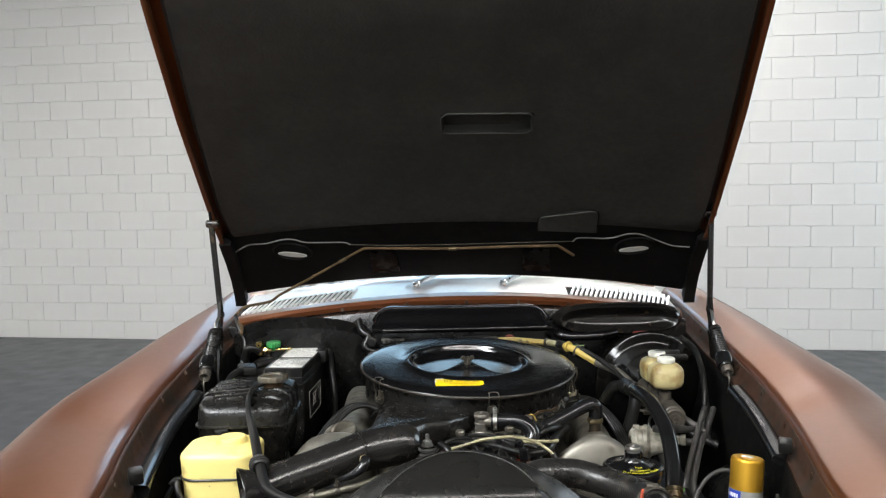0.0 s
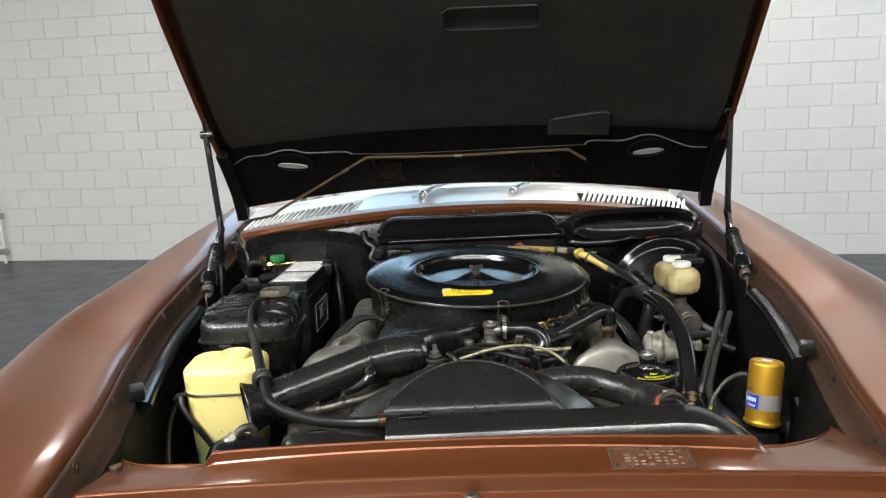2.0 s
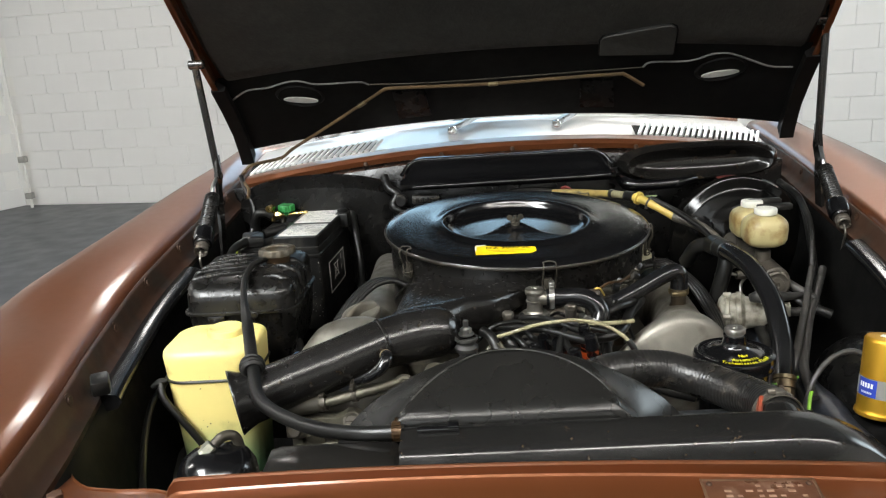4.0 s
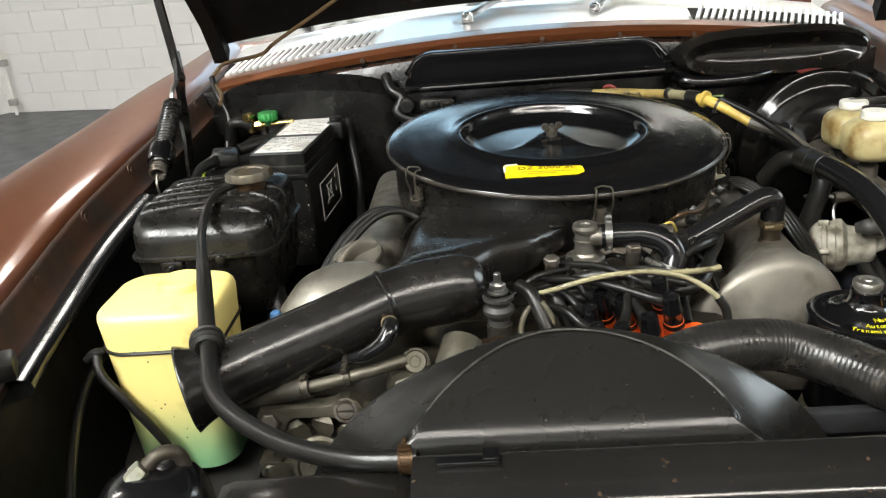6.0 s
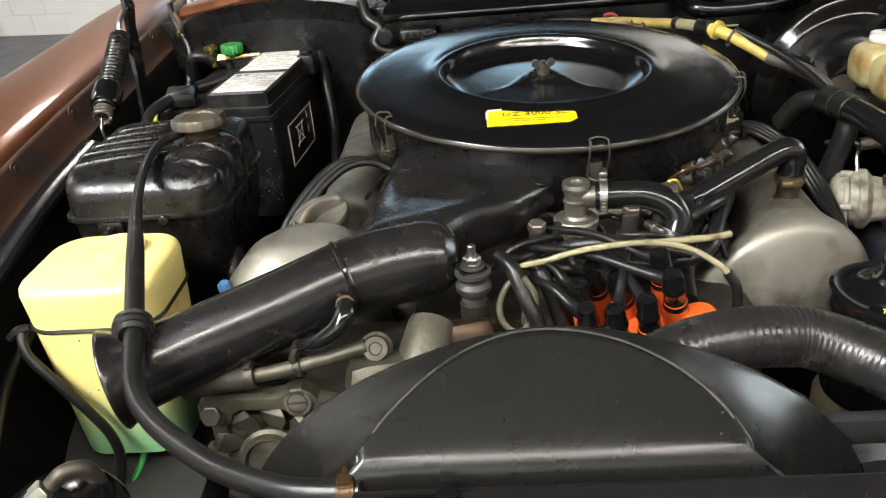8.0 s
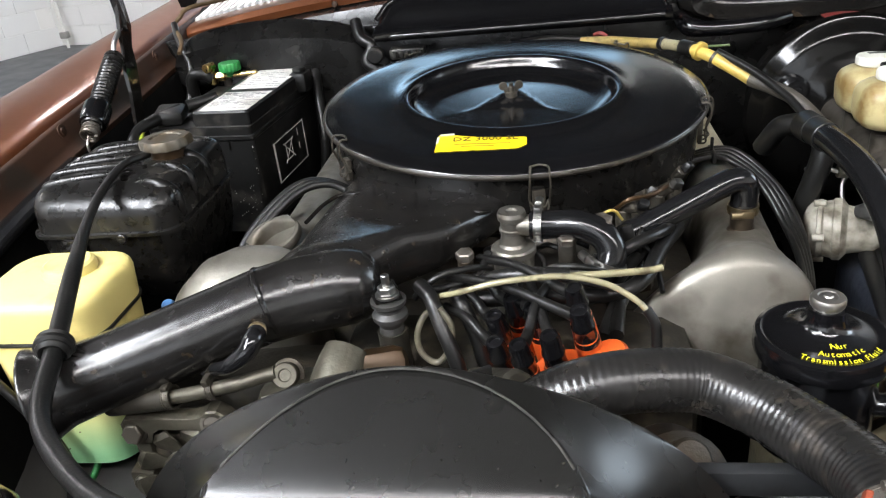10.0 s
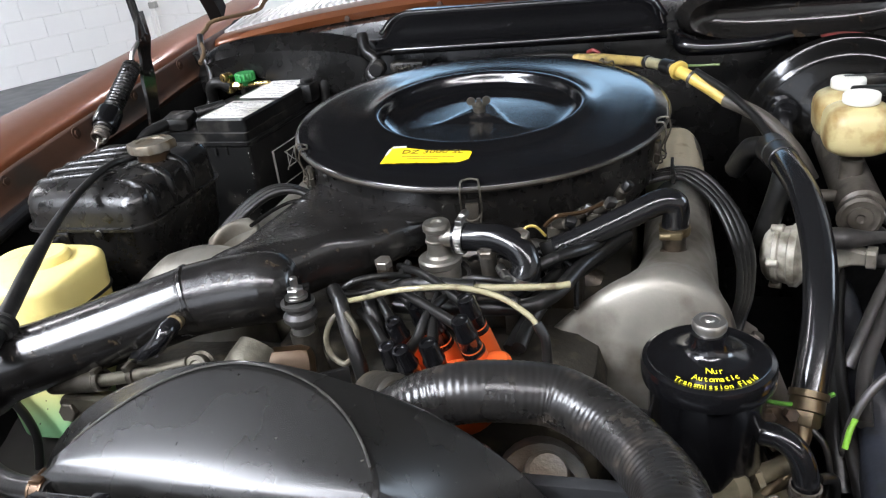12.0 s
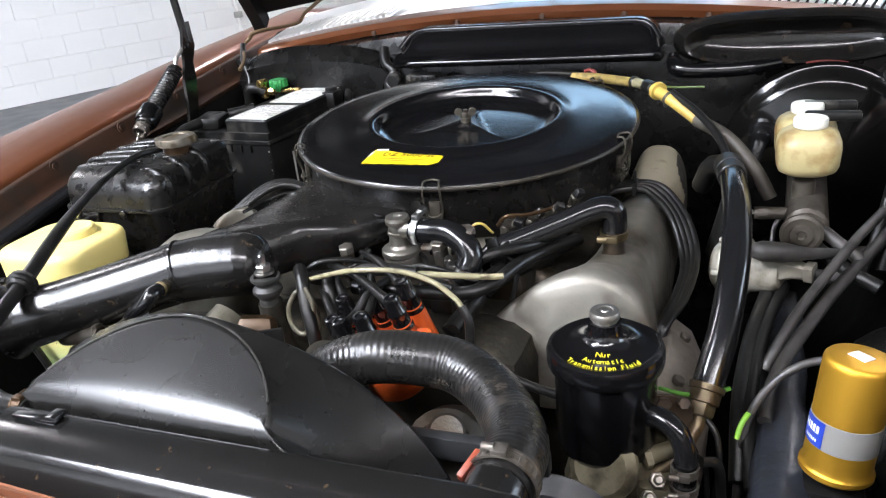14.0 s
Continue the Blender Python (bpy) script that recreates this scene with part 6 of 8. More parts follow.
box(bm, (-0.088, 0.24, 0.635), (0.06, 0.03, 0.06), 0.012, pose(0, 0, 0, -25, 0, 15))
part("oily_cover", bm, BRONZE, t, "oily brown cover")
bm = bmesh.new()
hexnut(bm, along((-0.083, 0.225, 0.648), (-0.081, 0.21, 0.66)), 0.011, 0.010)
part("cover_bolt", bm, BRONZE, t)
t = thing("front_cover", (-0.2, 0.25, 0.5), "grimy engine front cover below the intake tube", "casting")
bm = bmesh.new()
box(bm, (-0.2, 0.29, 0.55), (0.22, 0.1, 0.14), 0.02, pose(0, 0, 0, -15, 0, 0))
part("casting", bm, ENGINE_GRIME, t)
rod = thing("throttle_rod", (-0.26, 0.24, 0.62), "dirty steel rod with a rubber sleeve", "rod")
bm = bmesh.new()
tube(bm, [(-0.285, 0.213, 0.637), (-0.25, 0.210, 0.646), (-0.21, 0.209, 0.656), (-0.172, 0.215, 0.664)], 0.0066, 14)
part("rod", bm, ALT, rod)
bm = bmesh.new()
tube(bm, [(-0.345, 0.222, 0.624), (-0.315, 0.217, 0.631), (-0.280, 0.213, 0.6385)], 0.0112, 18)
part("sleeve", bm, ENGINE_GRIME, rod, "grimy brown sleeve")
clamp("hose_clamp", (-0.276, 0.2125, 0.6395), (1, -0.05, 0.22), 0.0095, rod, NUT_DARK, 0.008, 0.8)
clamp("hose_clamp", (-0.232, 0.2095, 0.6505), (1, -0.02, 0.24), 0.0078, rod, NUT_DARK, 0.007, 1.1)
bm = bmesh.new()
rows = [[Vector((x, y, z + dz)) for x, y, z in ((-0.29, 0.262, 0.648), (-0.27, 0.25, 0.662), (-0.225, 0.245, 0.672), (-0.22, 0.235, 0.655), (-0.255, 0.24, 0.642))] for dz in (0, 0.003)]
loft(bm, rows)
part("plate", bm, mat("dull_blue_grey_sheet", (0.12, 0.125, 0.14), rough=0.4, metal=0.4, var=0.3, scale=40), rod, "dull blue-grey sheet")

# yellow brake hose and the large black hose on the far side
yt = thing("vacuum_line", (0.29, 0.82, 0.75), "yellowed nylon vacuum line with black joints", "hose")
bm = bmesh.new()
tube(bm, [(0.13, 0.965, 0.765), (0.17, 0.945, 0.768), (0.215, 0.91, 0.770), (0.25, 0.875, 0.773)], 0.0078, 14)
part("rear_tube", bm, mat("grimy_yellow_tube", (0.34, 0.25, 0.08), rough=0.45, var=0.4, scale=60, dirt=(0.1, 0.075, 0.04), dirt_amount=0.45, dirt_scale=45), yt, "grimy yellow rear tube")
bm = bmesh.new()
tube(bm, [(0.244, 0.882, 0.773), (0.252, 0.870, 0.774), (0.262, 0.853, 0.775), (0.270, 0.841, 0.775)], [0.0092, 0.0082, 0.0082, 0.0085], 14)
part("clear_joint", bm, CLEAR_TUBE, yt, "grimy clear joint")
for a, b, r in (((0.244, 0.883, 0.773), (0.249, 0.874, 0.7735), 0.0100), ((0.268, 0.844, 0.775), (0.282, 0.823, 0.775), 0.0108)):
    bm = bmesh.new()
    cyl(bm, a, b, r, 18, 0.0015)
    part("joint", bm, RUBBER, yt, "black rubber joint")
bm = bmesh.new()
tube(bm, [(0.278, 0.828, 0.775), (0.297, 0.803, 0.771), (0.325, 0.782, 0.757), (0.352, 0.762, 0.741)], 0.0085, 14)
lathe(bm, [(0.0085, 0), (0.0135, 0.001), (0.0135, 0.007), (0.0085, 0.008)], along((0.286, 0.818, 0.775), (0.30, 0.80, 0.77)), 20)
part("front_tube", bm, YELLOW_TUBE, yt)
bm = bmesh.new()
m = along((0.303, 0.798, 0.7685), (0.311, 0.792, 0.7645))
lathe(bm, [(0.0086, 0), (0.0100, 0.0003), (0.0100, 0.0042), (0.0086, 0.0045)], m, 20)
box(bm, m @ Vector((0.0, -0.0115, 0.002)), (0.006, 0.006, 0.006), 0.001)
part("cable_tie", bm, PLASTIC_BLACK, yt, "black cable tie")
bm = bmesh.new()
tube(bm, [(0.348, 0.765, 0.743), (0.375, 0.742, 0.735), (0.40, 0.72, 0.722), (0.430, 0.70, 0.690), (0.45, 0.69, 0.655)], 0.0095, 14)
part("grey_end", bm, mat("grimy_grey_hose", (0.06, 0.054, 0.043), rough=0.55, var=0.35, scale=50, bump=0.2, dirt=(0.03, 0.025, 0.02), dirt_amount=0.35, dirt_scale=30), yt, "grimy grey-brown hose end")
run("vacuum_hose", "black hose beside the yellow line", [(0.31, 0.80, 0.775), (0.35, 0.755, 0.756), (0.38, 0.705, 0.735), (0.395, 0.66, 0.718)], 0.0055, RUBBER)
big = thing("pressure_hose", (0.41, 0.45, 0.65), "thick shiny black hose with a brass fitting", "hose")
bm = bmesh.new()
tube(bm, [(0.396, 0.66, 0.709), (0.399, 0.63, 0.711), (0.404, 0.57, 0.713), (0.409, 0.50, 0.708), (0.410, 0.431, 0.688), (0.407, 0.386, 0.664), (0.401, 0.346, 0.633), (0.390, 0.308, 0.596)], 0.0157, 28, 8)
part("hose", bm, RUBBER_GLOSS, big)
for a, b, r in (((0.3945, 0.668, 0.7085), (0.3985, 0.635, 0.7105), 0.0188), ((0.3985, 0.638, 0.7105), (0.4015, 0.606, 0.7118), 0.0178)):
    bm = bmesh.new()
    lathe(bm, [(0.010, 0), (r - 0.002, 0), (r, 0.002), (r, (Vector(b) - Vector(a)).length - 0.001), (0.0165, (Vector(b) - Vector(a)).length)], along(a, b), 32)
    part("sleeve", bm, RUBBER, big, "dull black rubber sleeve")
bm = bmesh.new()
m = along((0.390, 0.308, 0.596), (0.384, 0.288, 0.572))
lathe(bm, [(0, -0.004), (0.0175, -0.004), (0.0175, 0.002), (0.0155, 0.003), (0.0155, 0.014), (0.014, 0.015), (0, 0.015)], m, 24)
hexnut(bm, m @ Matrix.Translation((0, 0, 0.014)), 0.0135, 0.014)
tube(bm, [m @ Vector((0, 0, 0.026)), m @ Vector((0, 0, 0.04)), (0.366, 0.258, 0.545), (0.345, 0.24, 0.535)], 0.0075, 12)
part("fitting", bm, mat("dull_brown_brass", (0.13, 0.10, 0.06), rough=0.42, metal=0.8, var=0.4, scale=90, bump=0.08, dirt=(0.05, 0.035, 0.02), dirt_amount=0.4, dirt_scale=70), big, "brass hexagonal fitting")
run("heater_hose", "black looped heater hose beside the cover", [(0.36, 0.72, 0.66), (0.375, 0.69, 0.70), (0.40, 0.66, 0.705), (0.405, 0.62, 0.69), (0.385, 0.62, 0.60)], 0.014, RUBBER)

# ---- brake booster, master cylinder and their reservoir ----
booster = thing("brake_booster", (0.52, 0.93, 0.5), "large black pressed-steel brake booster drum", "brake booster")
Tb = pose(0.525, 0.90, 0.645, 90, 0, 0)
bm = bmesh.new()
lathe(bm, [(0, -0.10), (0.11, -0.10), (0.128, -0.085), (0.132, -0.03), (0.142, -0.026), (0.146, -0.018), (0.142, -0.008), (0.134, -0.004), (0.128, 0.004), (0.118, 0.010), (0.10, 0.013), (0.085, 0.020), (0.06, 0.034), (0.045, 0.038), (0, 0.038)], Tb, 72)
part("drum", bm, DRUM, booster)
bm = bmesh.new()
for a in np.linspace(1.35, 1.75, 9)[:-1]:
    box(bm, Tb @ Vector((0.1475 * math.cos(a + 0.025) * 1.0, 0.1475 * math.sin(a + 0.025), -0.06)), (0.0085, 0.03, 0.002), 0, pose(0, 0, 0, 0, -math.degrees(a + 0.025) + 90, 0))
bmesh.ops.translate(bm, vec=(0, 0, -0.012), verts=bm.verts[:])
part("red_mark", bm, RED, booster, "faded red mark on the drum's rim")
bm = bmesh.new()
cyl(bm, Tb @ Vector((-0.085, 0.045, 0.0)), Tb @ Vector((-0.085, 0.045, 0.035)), 0.022, 24, 0.005)
tube(bm, [Tb @ Vector((-0.085, 0.045, 0.03)), Tb @ Vector((-0.09, 0.04, 0.055)), (0.42, 0.72, 0.69)], 0.012, 14)
part("check_valve", bm, RUBBER_GLOSS, booster)
master = thing("master_cylinder", (0.49, 0.76, 0.62), "dark cast brake master cylinder", "master cylinder")
bm = bmesh.new()
cyl(bm, (0.505, 0.88, 0.655), (0.49, 0.60, 0.65), 0.026, 24, 0.004)
cyl(bm, (0.485, 0.60, 0.65), (0.484, 0.585, 0.65), 0.021, 24, 0.003)
lathe(bm, [(0, 0), (0.024, 0), (0.025, 0.002), (0.025, 0.006), (0.021, 0.008), (0.019, 0.007), (0.014, 0.007), (0.013, 0.010), (0.006, 0.0105), (0.004, 0.008), (0, 0.008)], along((0.484, 0.588, 0.65), (0.4835, 0.57, 0.65)), 32)
for y in (0.66, 0.755):
    cyl(bm, (0.487, y, 0.66), (0.487, y, 0.695), 0.014, 16, 0.002)
cyl(bm, (0.49, 0.64, 0.655), (0.43, 0.635, 0.655), 0.008, 12)
hexnut(bm, along((0.445, 0.636, 0.655), (0.43, 0.635, 0.655)), 0.0085, 0.012)
part("cylinder", bm, mat("grimy_cast_iron", (0.062, 0.054, 0.043), rough=0.5, metal=0.3, var=0.4, bump=0.2, bump_scale=120, dirt=(0.02, 0.015, 0.01), dirt_amount=0.4, dirt_scale=40), master)
bm = bmesh.new()
tube(bm, [(0.432, 0.635, 0.655), (0.41, 0.64, 0.66), (0.40, 0.66, 0.65)], 0.003, 8)
tube(bm, [(0.49, 0.70, 0.64), (0.46, 0.69, 0.62), (0.455, 0.66, 0.58)], 0.003, 8)
part("brake_pipe", bm, STEEL, master)
bm = bmesh.new()
tube(bm, [(0.495, 0.6, 0.635), (0.53, 0.57, 0.615), (0.57, 0.55, 0.60)], [0.008, 0.0085, 0.009], 12)
part("lower_lug", bm, RUBBER, master)
res = thing("brake_fluid_reservoir", (0.49, 0.7, 0.70), "yellowed twin brake fluid reservoir with white caps", "reservoir")
POT = mat("stained_pot_plastic", (0.40, 0.34, 0.17), rough=0.35, var=0.35, scale=26, bump=0.05, dirt=(0.22, 0.13, 0.04), dirt_amount=0.45, dirt_scale=30)
for cy in (0.660, 0.726):
    bm = bmesh.new()
    loft(bm, [rounded(0.488, cy, z, 0.074 + d, 0.072 + d, min(0.022, 0.034 + d * 0.5), 5) for z, d in ((0.703, -0.036), (0.705, -0.02), (0.710, -0.007), (0.718, -0.001), (0.738, 0.001), (0.748, -0.001), (0.755, -0.007), (0.760, -0.018), (0.763, -0.034))])
    part("pot", bm, POT, res)
bm = bmesh.new()
box(bm, (0.488, 0.703, 0.725), (0.05, 0.03, 0.03), 0.006)
part("bridge", bm, POT, res)
for cy in (0.658, 0.728):
    bm = bmesh.new()
    lathe(bm, [(0.0165, 0.758), (0.0165, 0.764), (0.0195, 0.7645), (0.0202, 0.766), (0.0202, 0.7735), (0.019, 0.7755), (0, 0.776)], Matrix.Translation((0.488, cy, 0)), 40)
    part("cap", bm, WHITE_CAP, res, "white plastic cap")
for cy in (0.686, 0.738):
    bm = bmesh.new()
    box(bm, (0.515, cy, 0.770), (0.065, 0.014, 0.012), 0.003)
    part("switch_connector", bm, PLASTIC_BLACK, res)
PALE_ZINC = mat("pale_cast_zinc", (0.32, 0.30, 0.245), rough=0.5, metal=0.1, var=0.3, bump=0.15, bump_scale=150, dirt=(0.10, 0.085, 0.06), dirt_amount=0.5, dirt_scale=38)
sol = thing("vacuum_actuator", (0.44, 0.58, 0.56), "pale cream-grey cast actuator with grey rubber hoses", "actuator")
bm = bmesh.new()
m = along((0.384, 0.598, 0.597), (0.50, 0.557, 0.605))
lathe(bm, [(0, 0), (0.016, 0.0005), (0.026, 0.004), (0.033, 0.010), (0.0345, 0.016), (0.0365, 0.017), (0.0365, 0.022), (0.034, 0.024), (0.036, 0.033), (0.0385, 0.035), (0.0385, 0.043), (0.036, 0.045), (0.030, 0.050), (0.0275, 0.062), (0.026, 0.078), (0.020, 0.086), (0, 0.088)], m, 44)
part("body", bm, PALE_ZINC, sol)
bm = bmesh.new()
loft(bm, [[m @ Vector((sx * w, cy + sy * h, z)) for sx, sy in ((-1, -0.7), (-0.7, -1), (0.7, -1), (1, -0.7), (1, 0.7), (0.7, 1), (-0.7, 1), (-1, 0.7))] for z, w, h, cy in ((0.07, 0.016, 0.017, 0.006), (0.088, 0.014, 0.015, 0.008), (0.10, 0.010, 0.011, 0.008), (0.113, 0.0085, 0.0085, 0.006), (0.114, 0.011, 0.011, 0.006), (0.124, 0.011, 0.011, 0.006))])
part("arm", bm, PALE_ZINC, sol, "square-ended arm")
for k in range(5):
    a = k * math.pi * 0.4 + 0.5
    bm = bmesh.new()
    cyl(bm, m @ Vector((0.0375 * math.cos(a), 0.0375 * math.sin(a), 0.012)), m @ Vector((0.0375 * math.cos(a), 0.0375 * math.sin(a), 0.026)), 0.0045, 10, 0.001)
    part("lug", bm, PALE_ZINC, sol)
GREY_SHEATH = mat("grey_cable_sheath", (0.05, 0.047, 0.044), rough=0.42, var=0.3, scale=60, bump=0.1, dirt=(0.02, 0.019, 0.018), dirt_amount=0.3, dirt_scale=40)
for pts, r in (
        ([(0.425, 0.548, 0.640), (0.440, 0.538, 0.645), (0.462, 0.541, 0.643), (0.488, 0.555, 0.637), (0.521, 0.576, 0.630), (0.57, 0.61, 0.622)], [0.007, 0.0125, 0.0125, 0.008, 0.006, 0.006]),
        ([(0.497, 0.61, 0.655), (0.525, 0.592, 0.638), (0.548, 0.580, 0.622), (0.548, 0.574, 0.608), (0.52, 0.566, 0.603), (0.487, 0.562, 0.607)], 0.008)):
    bm = bmesh.new()
    tube(bm, pts, r, 14)
    part("hose", bm, GREY_SHEATH, sol)

# wiring and hoses on the inner fender
for pts, r, mt, lb in (
        ([(0.60, 0.70, 0.655), (0.55, 0.60, 0.645), (0.51, 0.52, 0.628), (0.478, 0.462, 0.606), (0.456, 0.424, 0.578), (0.447, 0.41, 0.56)], 0.0060, GREY_SHEATH, "black hose along the inner fender"),
        ([(0.61, 0.68, 0.645), (0.565, 0.60, 0.625), (0.523, 0.53, 0.606), (0.488, 0.46, 0.588), (0.464, 0.41, 0.572), (0.452, 0.37, 0.563), (0.446, 0.33, 0.55)], 0.0075, GREY_SHEATH, "black hose along the inner fender"),
        ([(0.45, 0.56, 0.575), (0.436, 0.48, 0.572), (0.428, 0.42, 0.563), (0.423, 0.35, 0.545), (0.425, 0.29, 0.50)], 0.010, RUBBER, "taped black wiring harness"),
        ([(0.47, 0.58, 0.58), (0.452, 0.5, 0.577), (0.438, 0.42, 0.566), (0.432, 0.34, 0.548), (0.436, 0.27, 0.51)], 0.007, RUBBER, "taped black wiring harness"),
        ([(0.520, 0.335, 0.618), (0.497, 0.340, 0.622), (0.470, 0.337, 0.612), (0.445, 0.328, 0.588), (0.430, 0.318, 0.556), (0.425, 0.31, 0.51), (0.424, 0.305, 0.46)], 0.0042, GREY_SHEATH, "grey-black cable to the gold canister"),
        ([(0.61, 0.80, 0.76), (0.60, 0.72, 0.72), (0.58, 0.66, 0.64), (0.56, 0.62, 0.58)], 0.006, RUBBER, "black hose beside the booster"),
        ([(0.60, 0.88, 0.78), (0.615, 0.80, 0.75), (0.60, 0.70, 0.66), (0.585, 0.64, 0.58)], 0.007, RUBBER, "black hose beside the booster"),
        ([(0.39, 0.24, 0.56), (0.405, 0.25, 0.55), (0.41, 0.26, 0.50)], 0.005, RUBBER, "black cable by the pump")):
    run("cable", lb, pts, r, mt, "cable")
run("earth_wire", "green and yellow earth wire", [(0.430, 0.305, 0.575), (0.424, 0.296, 0.568), (0.420, 0.288, 0.555)], 0.0028, mat("green_yellow_wire", (0.16, 0.36, 0.03), rough=0.4), "cable", 8)
run("earth_wire", "green and yellow earth wire", [(0.345, 0.30, 0.596), (0.37, 0.297, 0.594), (0.395, 0.305, 0.592), (0.412, 0.312, 0.597)], 0.0022, mat("green_wire", (0.09, 0.26, 0.035), rough=0.4), "cable", 8)
run("earth_wire", "thin green wire by the firewall", [(0.27, 0.96, 0.75), (0.30, 0.93, 0.753), (0.35, 0.91, 0.757)], 0.0018, mat("yellow_green_wire", (0.10, 0.16, 0.03), rough=0.45, var=0.2), "cable", 8)
bm = bmesh.new()
rows = []
for y in np.linspace(0.12, 0.62, 22):
    j = 0.004 * noise.noise(Vector((0.3, y * 16, 0)))
    c = 0.466 + 0.02 * (y - 0.40)
    rows.append([Vector((c + dx + j, y, 0.548 + dz + 0.02 * (y - 0.4) + j * 0.6)) for dx, dz in ((-0.030, -0.2), (-0.029, -0.02), (-0.026, -0.006), (-0.019, 0.0), (0.0, 0.002), (0.016, 0.0), (0.023, -0.006), (0.026, -0.02), (0.027, -0.2))])
loft(bm, rows)
# the blue in the rail's base colour stands for a cold sheen
part("frame_rail", bm, mat("blue_sheen_rail", (0.019, 0.0215, 0.028), rough=0.36, spec=0.6, var=0.5, scale=60, bump=0.5, bump_scale=70, dirt=(0.012, 0.012, 0.013), dirt_amount=0.3, dirt_scale=45), car, "dark chassis rail with a blue sheen put into its colour")
bm = bmesh.new()
bmesh.ops.create_uvsphere(bm, u_segments=28, v_segments=14, radius=1.0)
bmesh.ops.transform(bm, matrix=Matrix.Translation((0.63, 0.42, 0.50)) @ Matrix.Diagonal((0.13, 0.16, 0.10, 1)), verts=bm.verts[:])
part("wheel_dome", bm, BLACK_BODY, car)
bm = bmesh.new()
box(bm, (0.503, 0.262, 0.505), (0.055, 0.055, 0.085), 0.01)
part("canister_bracket", bm, BAY_DARK, car)

t = thing("exhaust_shield", (0.38, 0.5, 0.5), "rust-brown exhaust shield beside the valve cover", "heat shield")
bm = bmesh.new()
rows = []
for y in np.linspace(0.30, 0.47, 8):
    j = 0.008 * noise.noise(Vector((0, y * 14, 0)))
    rows.append([Vector((x + j, y, z + j)) for x, z in ((0.325, 0.585), (0.345, 0.59), (0.37, 0.57), (0.39, 0.52), (0.385, 0.42))])
loft(bm, rows, closed=False)
part("shield", bm, mat("rusty_shield", (0.21, 0.185, 0.158), rough=0.6, metal=0.2, var=0.4, dirt=(0.11, 0.085, 0.065), dirt_amount=0.3, dirt_scale=16, bump=0.2, bump_scale=80), t)
for y in (0.34, 0.43):
    bm = bmesh.new()
    hexnut(bm, along((0.36, y, 0.578), (0.372, y, 0.60)), 0.007, 0.006)
    part("bolt", bm, BOLT, t)

# gold canister
GA, GB = Vector((0.504, 0.2585, 0.5585)), Vector((0.514, 0.269, 0.672))
gold = thing("gold_canister", tuple(GA), "shiny gold canister with a silver band and blue label", "canister")
mg = along(GA, GB)
hg = (GB - GA).length
bm = bmesh.new()
lathe(bm, [(0, 0.0), (0.0300, 0.0), (0.0316, 0.002), (0.0316, 0.006), (0.0302, 0.0075), (0.0295, 0.009), (0.0292, 0.013), (0.0292, hg - 0.007), (0.0285, hg - 0.003), (0.0265, hg - 0.0005), (0.025, hg), (0, hg)], mg, 56)
part("can", bm, GOLD, gold)
bm = bmesh.new()
lathe(bm, [(0.0293, 0.030), (0.0297, 0.0303), (0.0297, 0.0567), (0.0293, 0.057)], mg, 56)
band = part("band", bm, SILVER_BAND, gold, "dull silver band")
zdir = mg.to_3x3() @ Vector((0, 0, 1))
face = -math.pi / 2
for i in range(3600):
    v = mg.to_3x3() @ Vector((math.cos(i / 3600 * 2 * math.pi), math.sin(i / 3600 * 2 * math.pi), 0))
    w = mg.to_3x3() @ Vector((math.cos(face), math.sin(face), 0))
    if v.dot(Vector((-0.90, -0.43, 0))) > w.dot(Vector((-0.90, -0.43, 0))):
        face = i / 3600 * 2 * math.pi
bm = bmesh.new()
rows = []
for a in np.linspace(face - 0.55, face + 0.42, 14):
    rows.append([mg @ Vector((0.0300 * math.cos(a), 0.0300 * math.sin(a), h)) for h in (0.031, 0.056)])
loft(bm, rows, closed=False)
blue = part("blue_label", bm, BLUE, band, "blue label with white marks")
bm = bmesh.new()
for h, th, a0, a1, nn in ((0.047, 0.007, -0.42, 0.3, 5), (0.0365, 0.003, -0.3, 0.25, 7)):
    for k in range(nn):
        b0 = face + a0 + (a1 - a0) * k / nn
        b1 = b0 + (a1 - a0) / nn * 0.72
        loft(bm, [[mg @ Vector((0.0303 * math.cos(a), 0.0303 * math.sin(a), h + q)) for q in (-th / 2, th / 2)] for a in (b0, b1)], closed=False)
part("marks", bm, WHITE, blue)
# white rectangle on the top, painted in place of a bright source's reflection
bm = bmesh.new()
box(bm, (0, 0, hg + 0.0006), (0.017, 0.014, 0.0008), 0.0003)
bmesh.ops.transform(bm, matrix=mg, verts=bm.verts[:])
part("top_tag", bm, WHITE, gold, "white rectangle painted as a bright source's reflection")
run("brake_wire", "crumpled silvery wire below the canister", [(0.57, 0.27, 0.60), (0.575, 0.262, 0.575), (0.568, 0.255, 0.56), (0.578, 0.25, 0.54), (0.572, 0.243, 0.51)], 0.004, ALU_DULL, "cable", 8)

# ---- firewall fittings ----
bm = bmesh.new()
rows = []
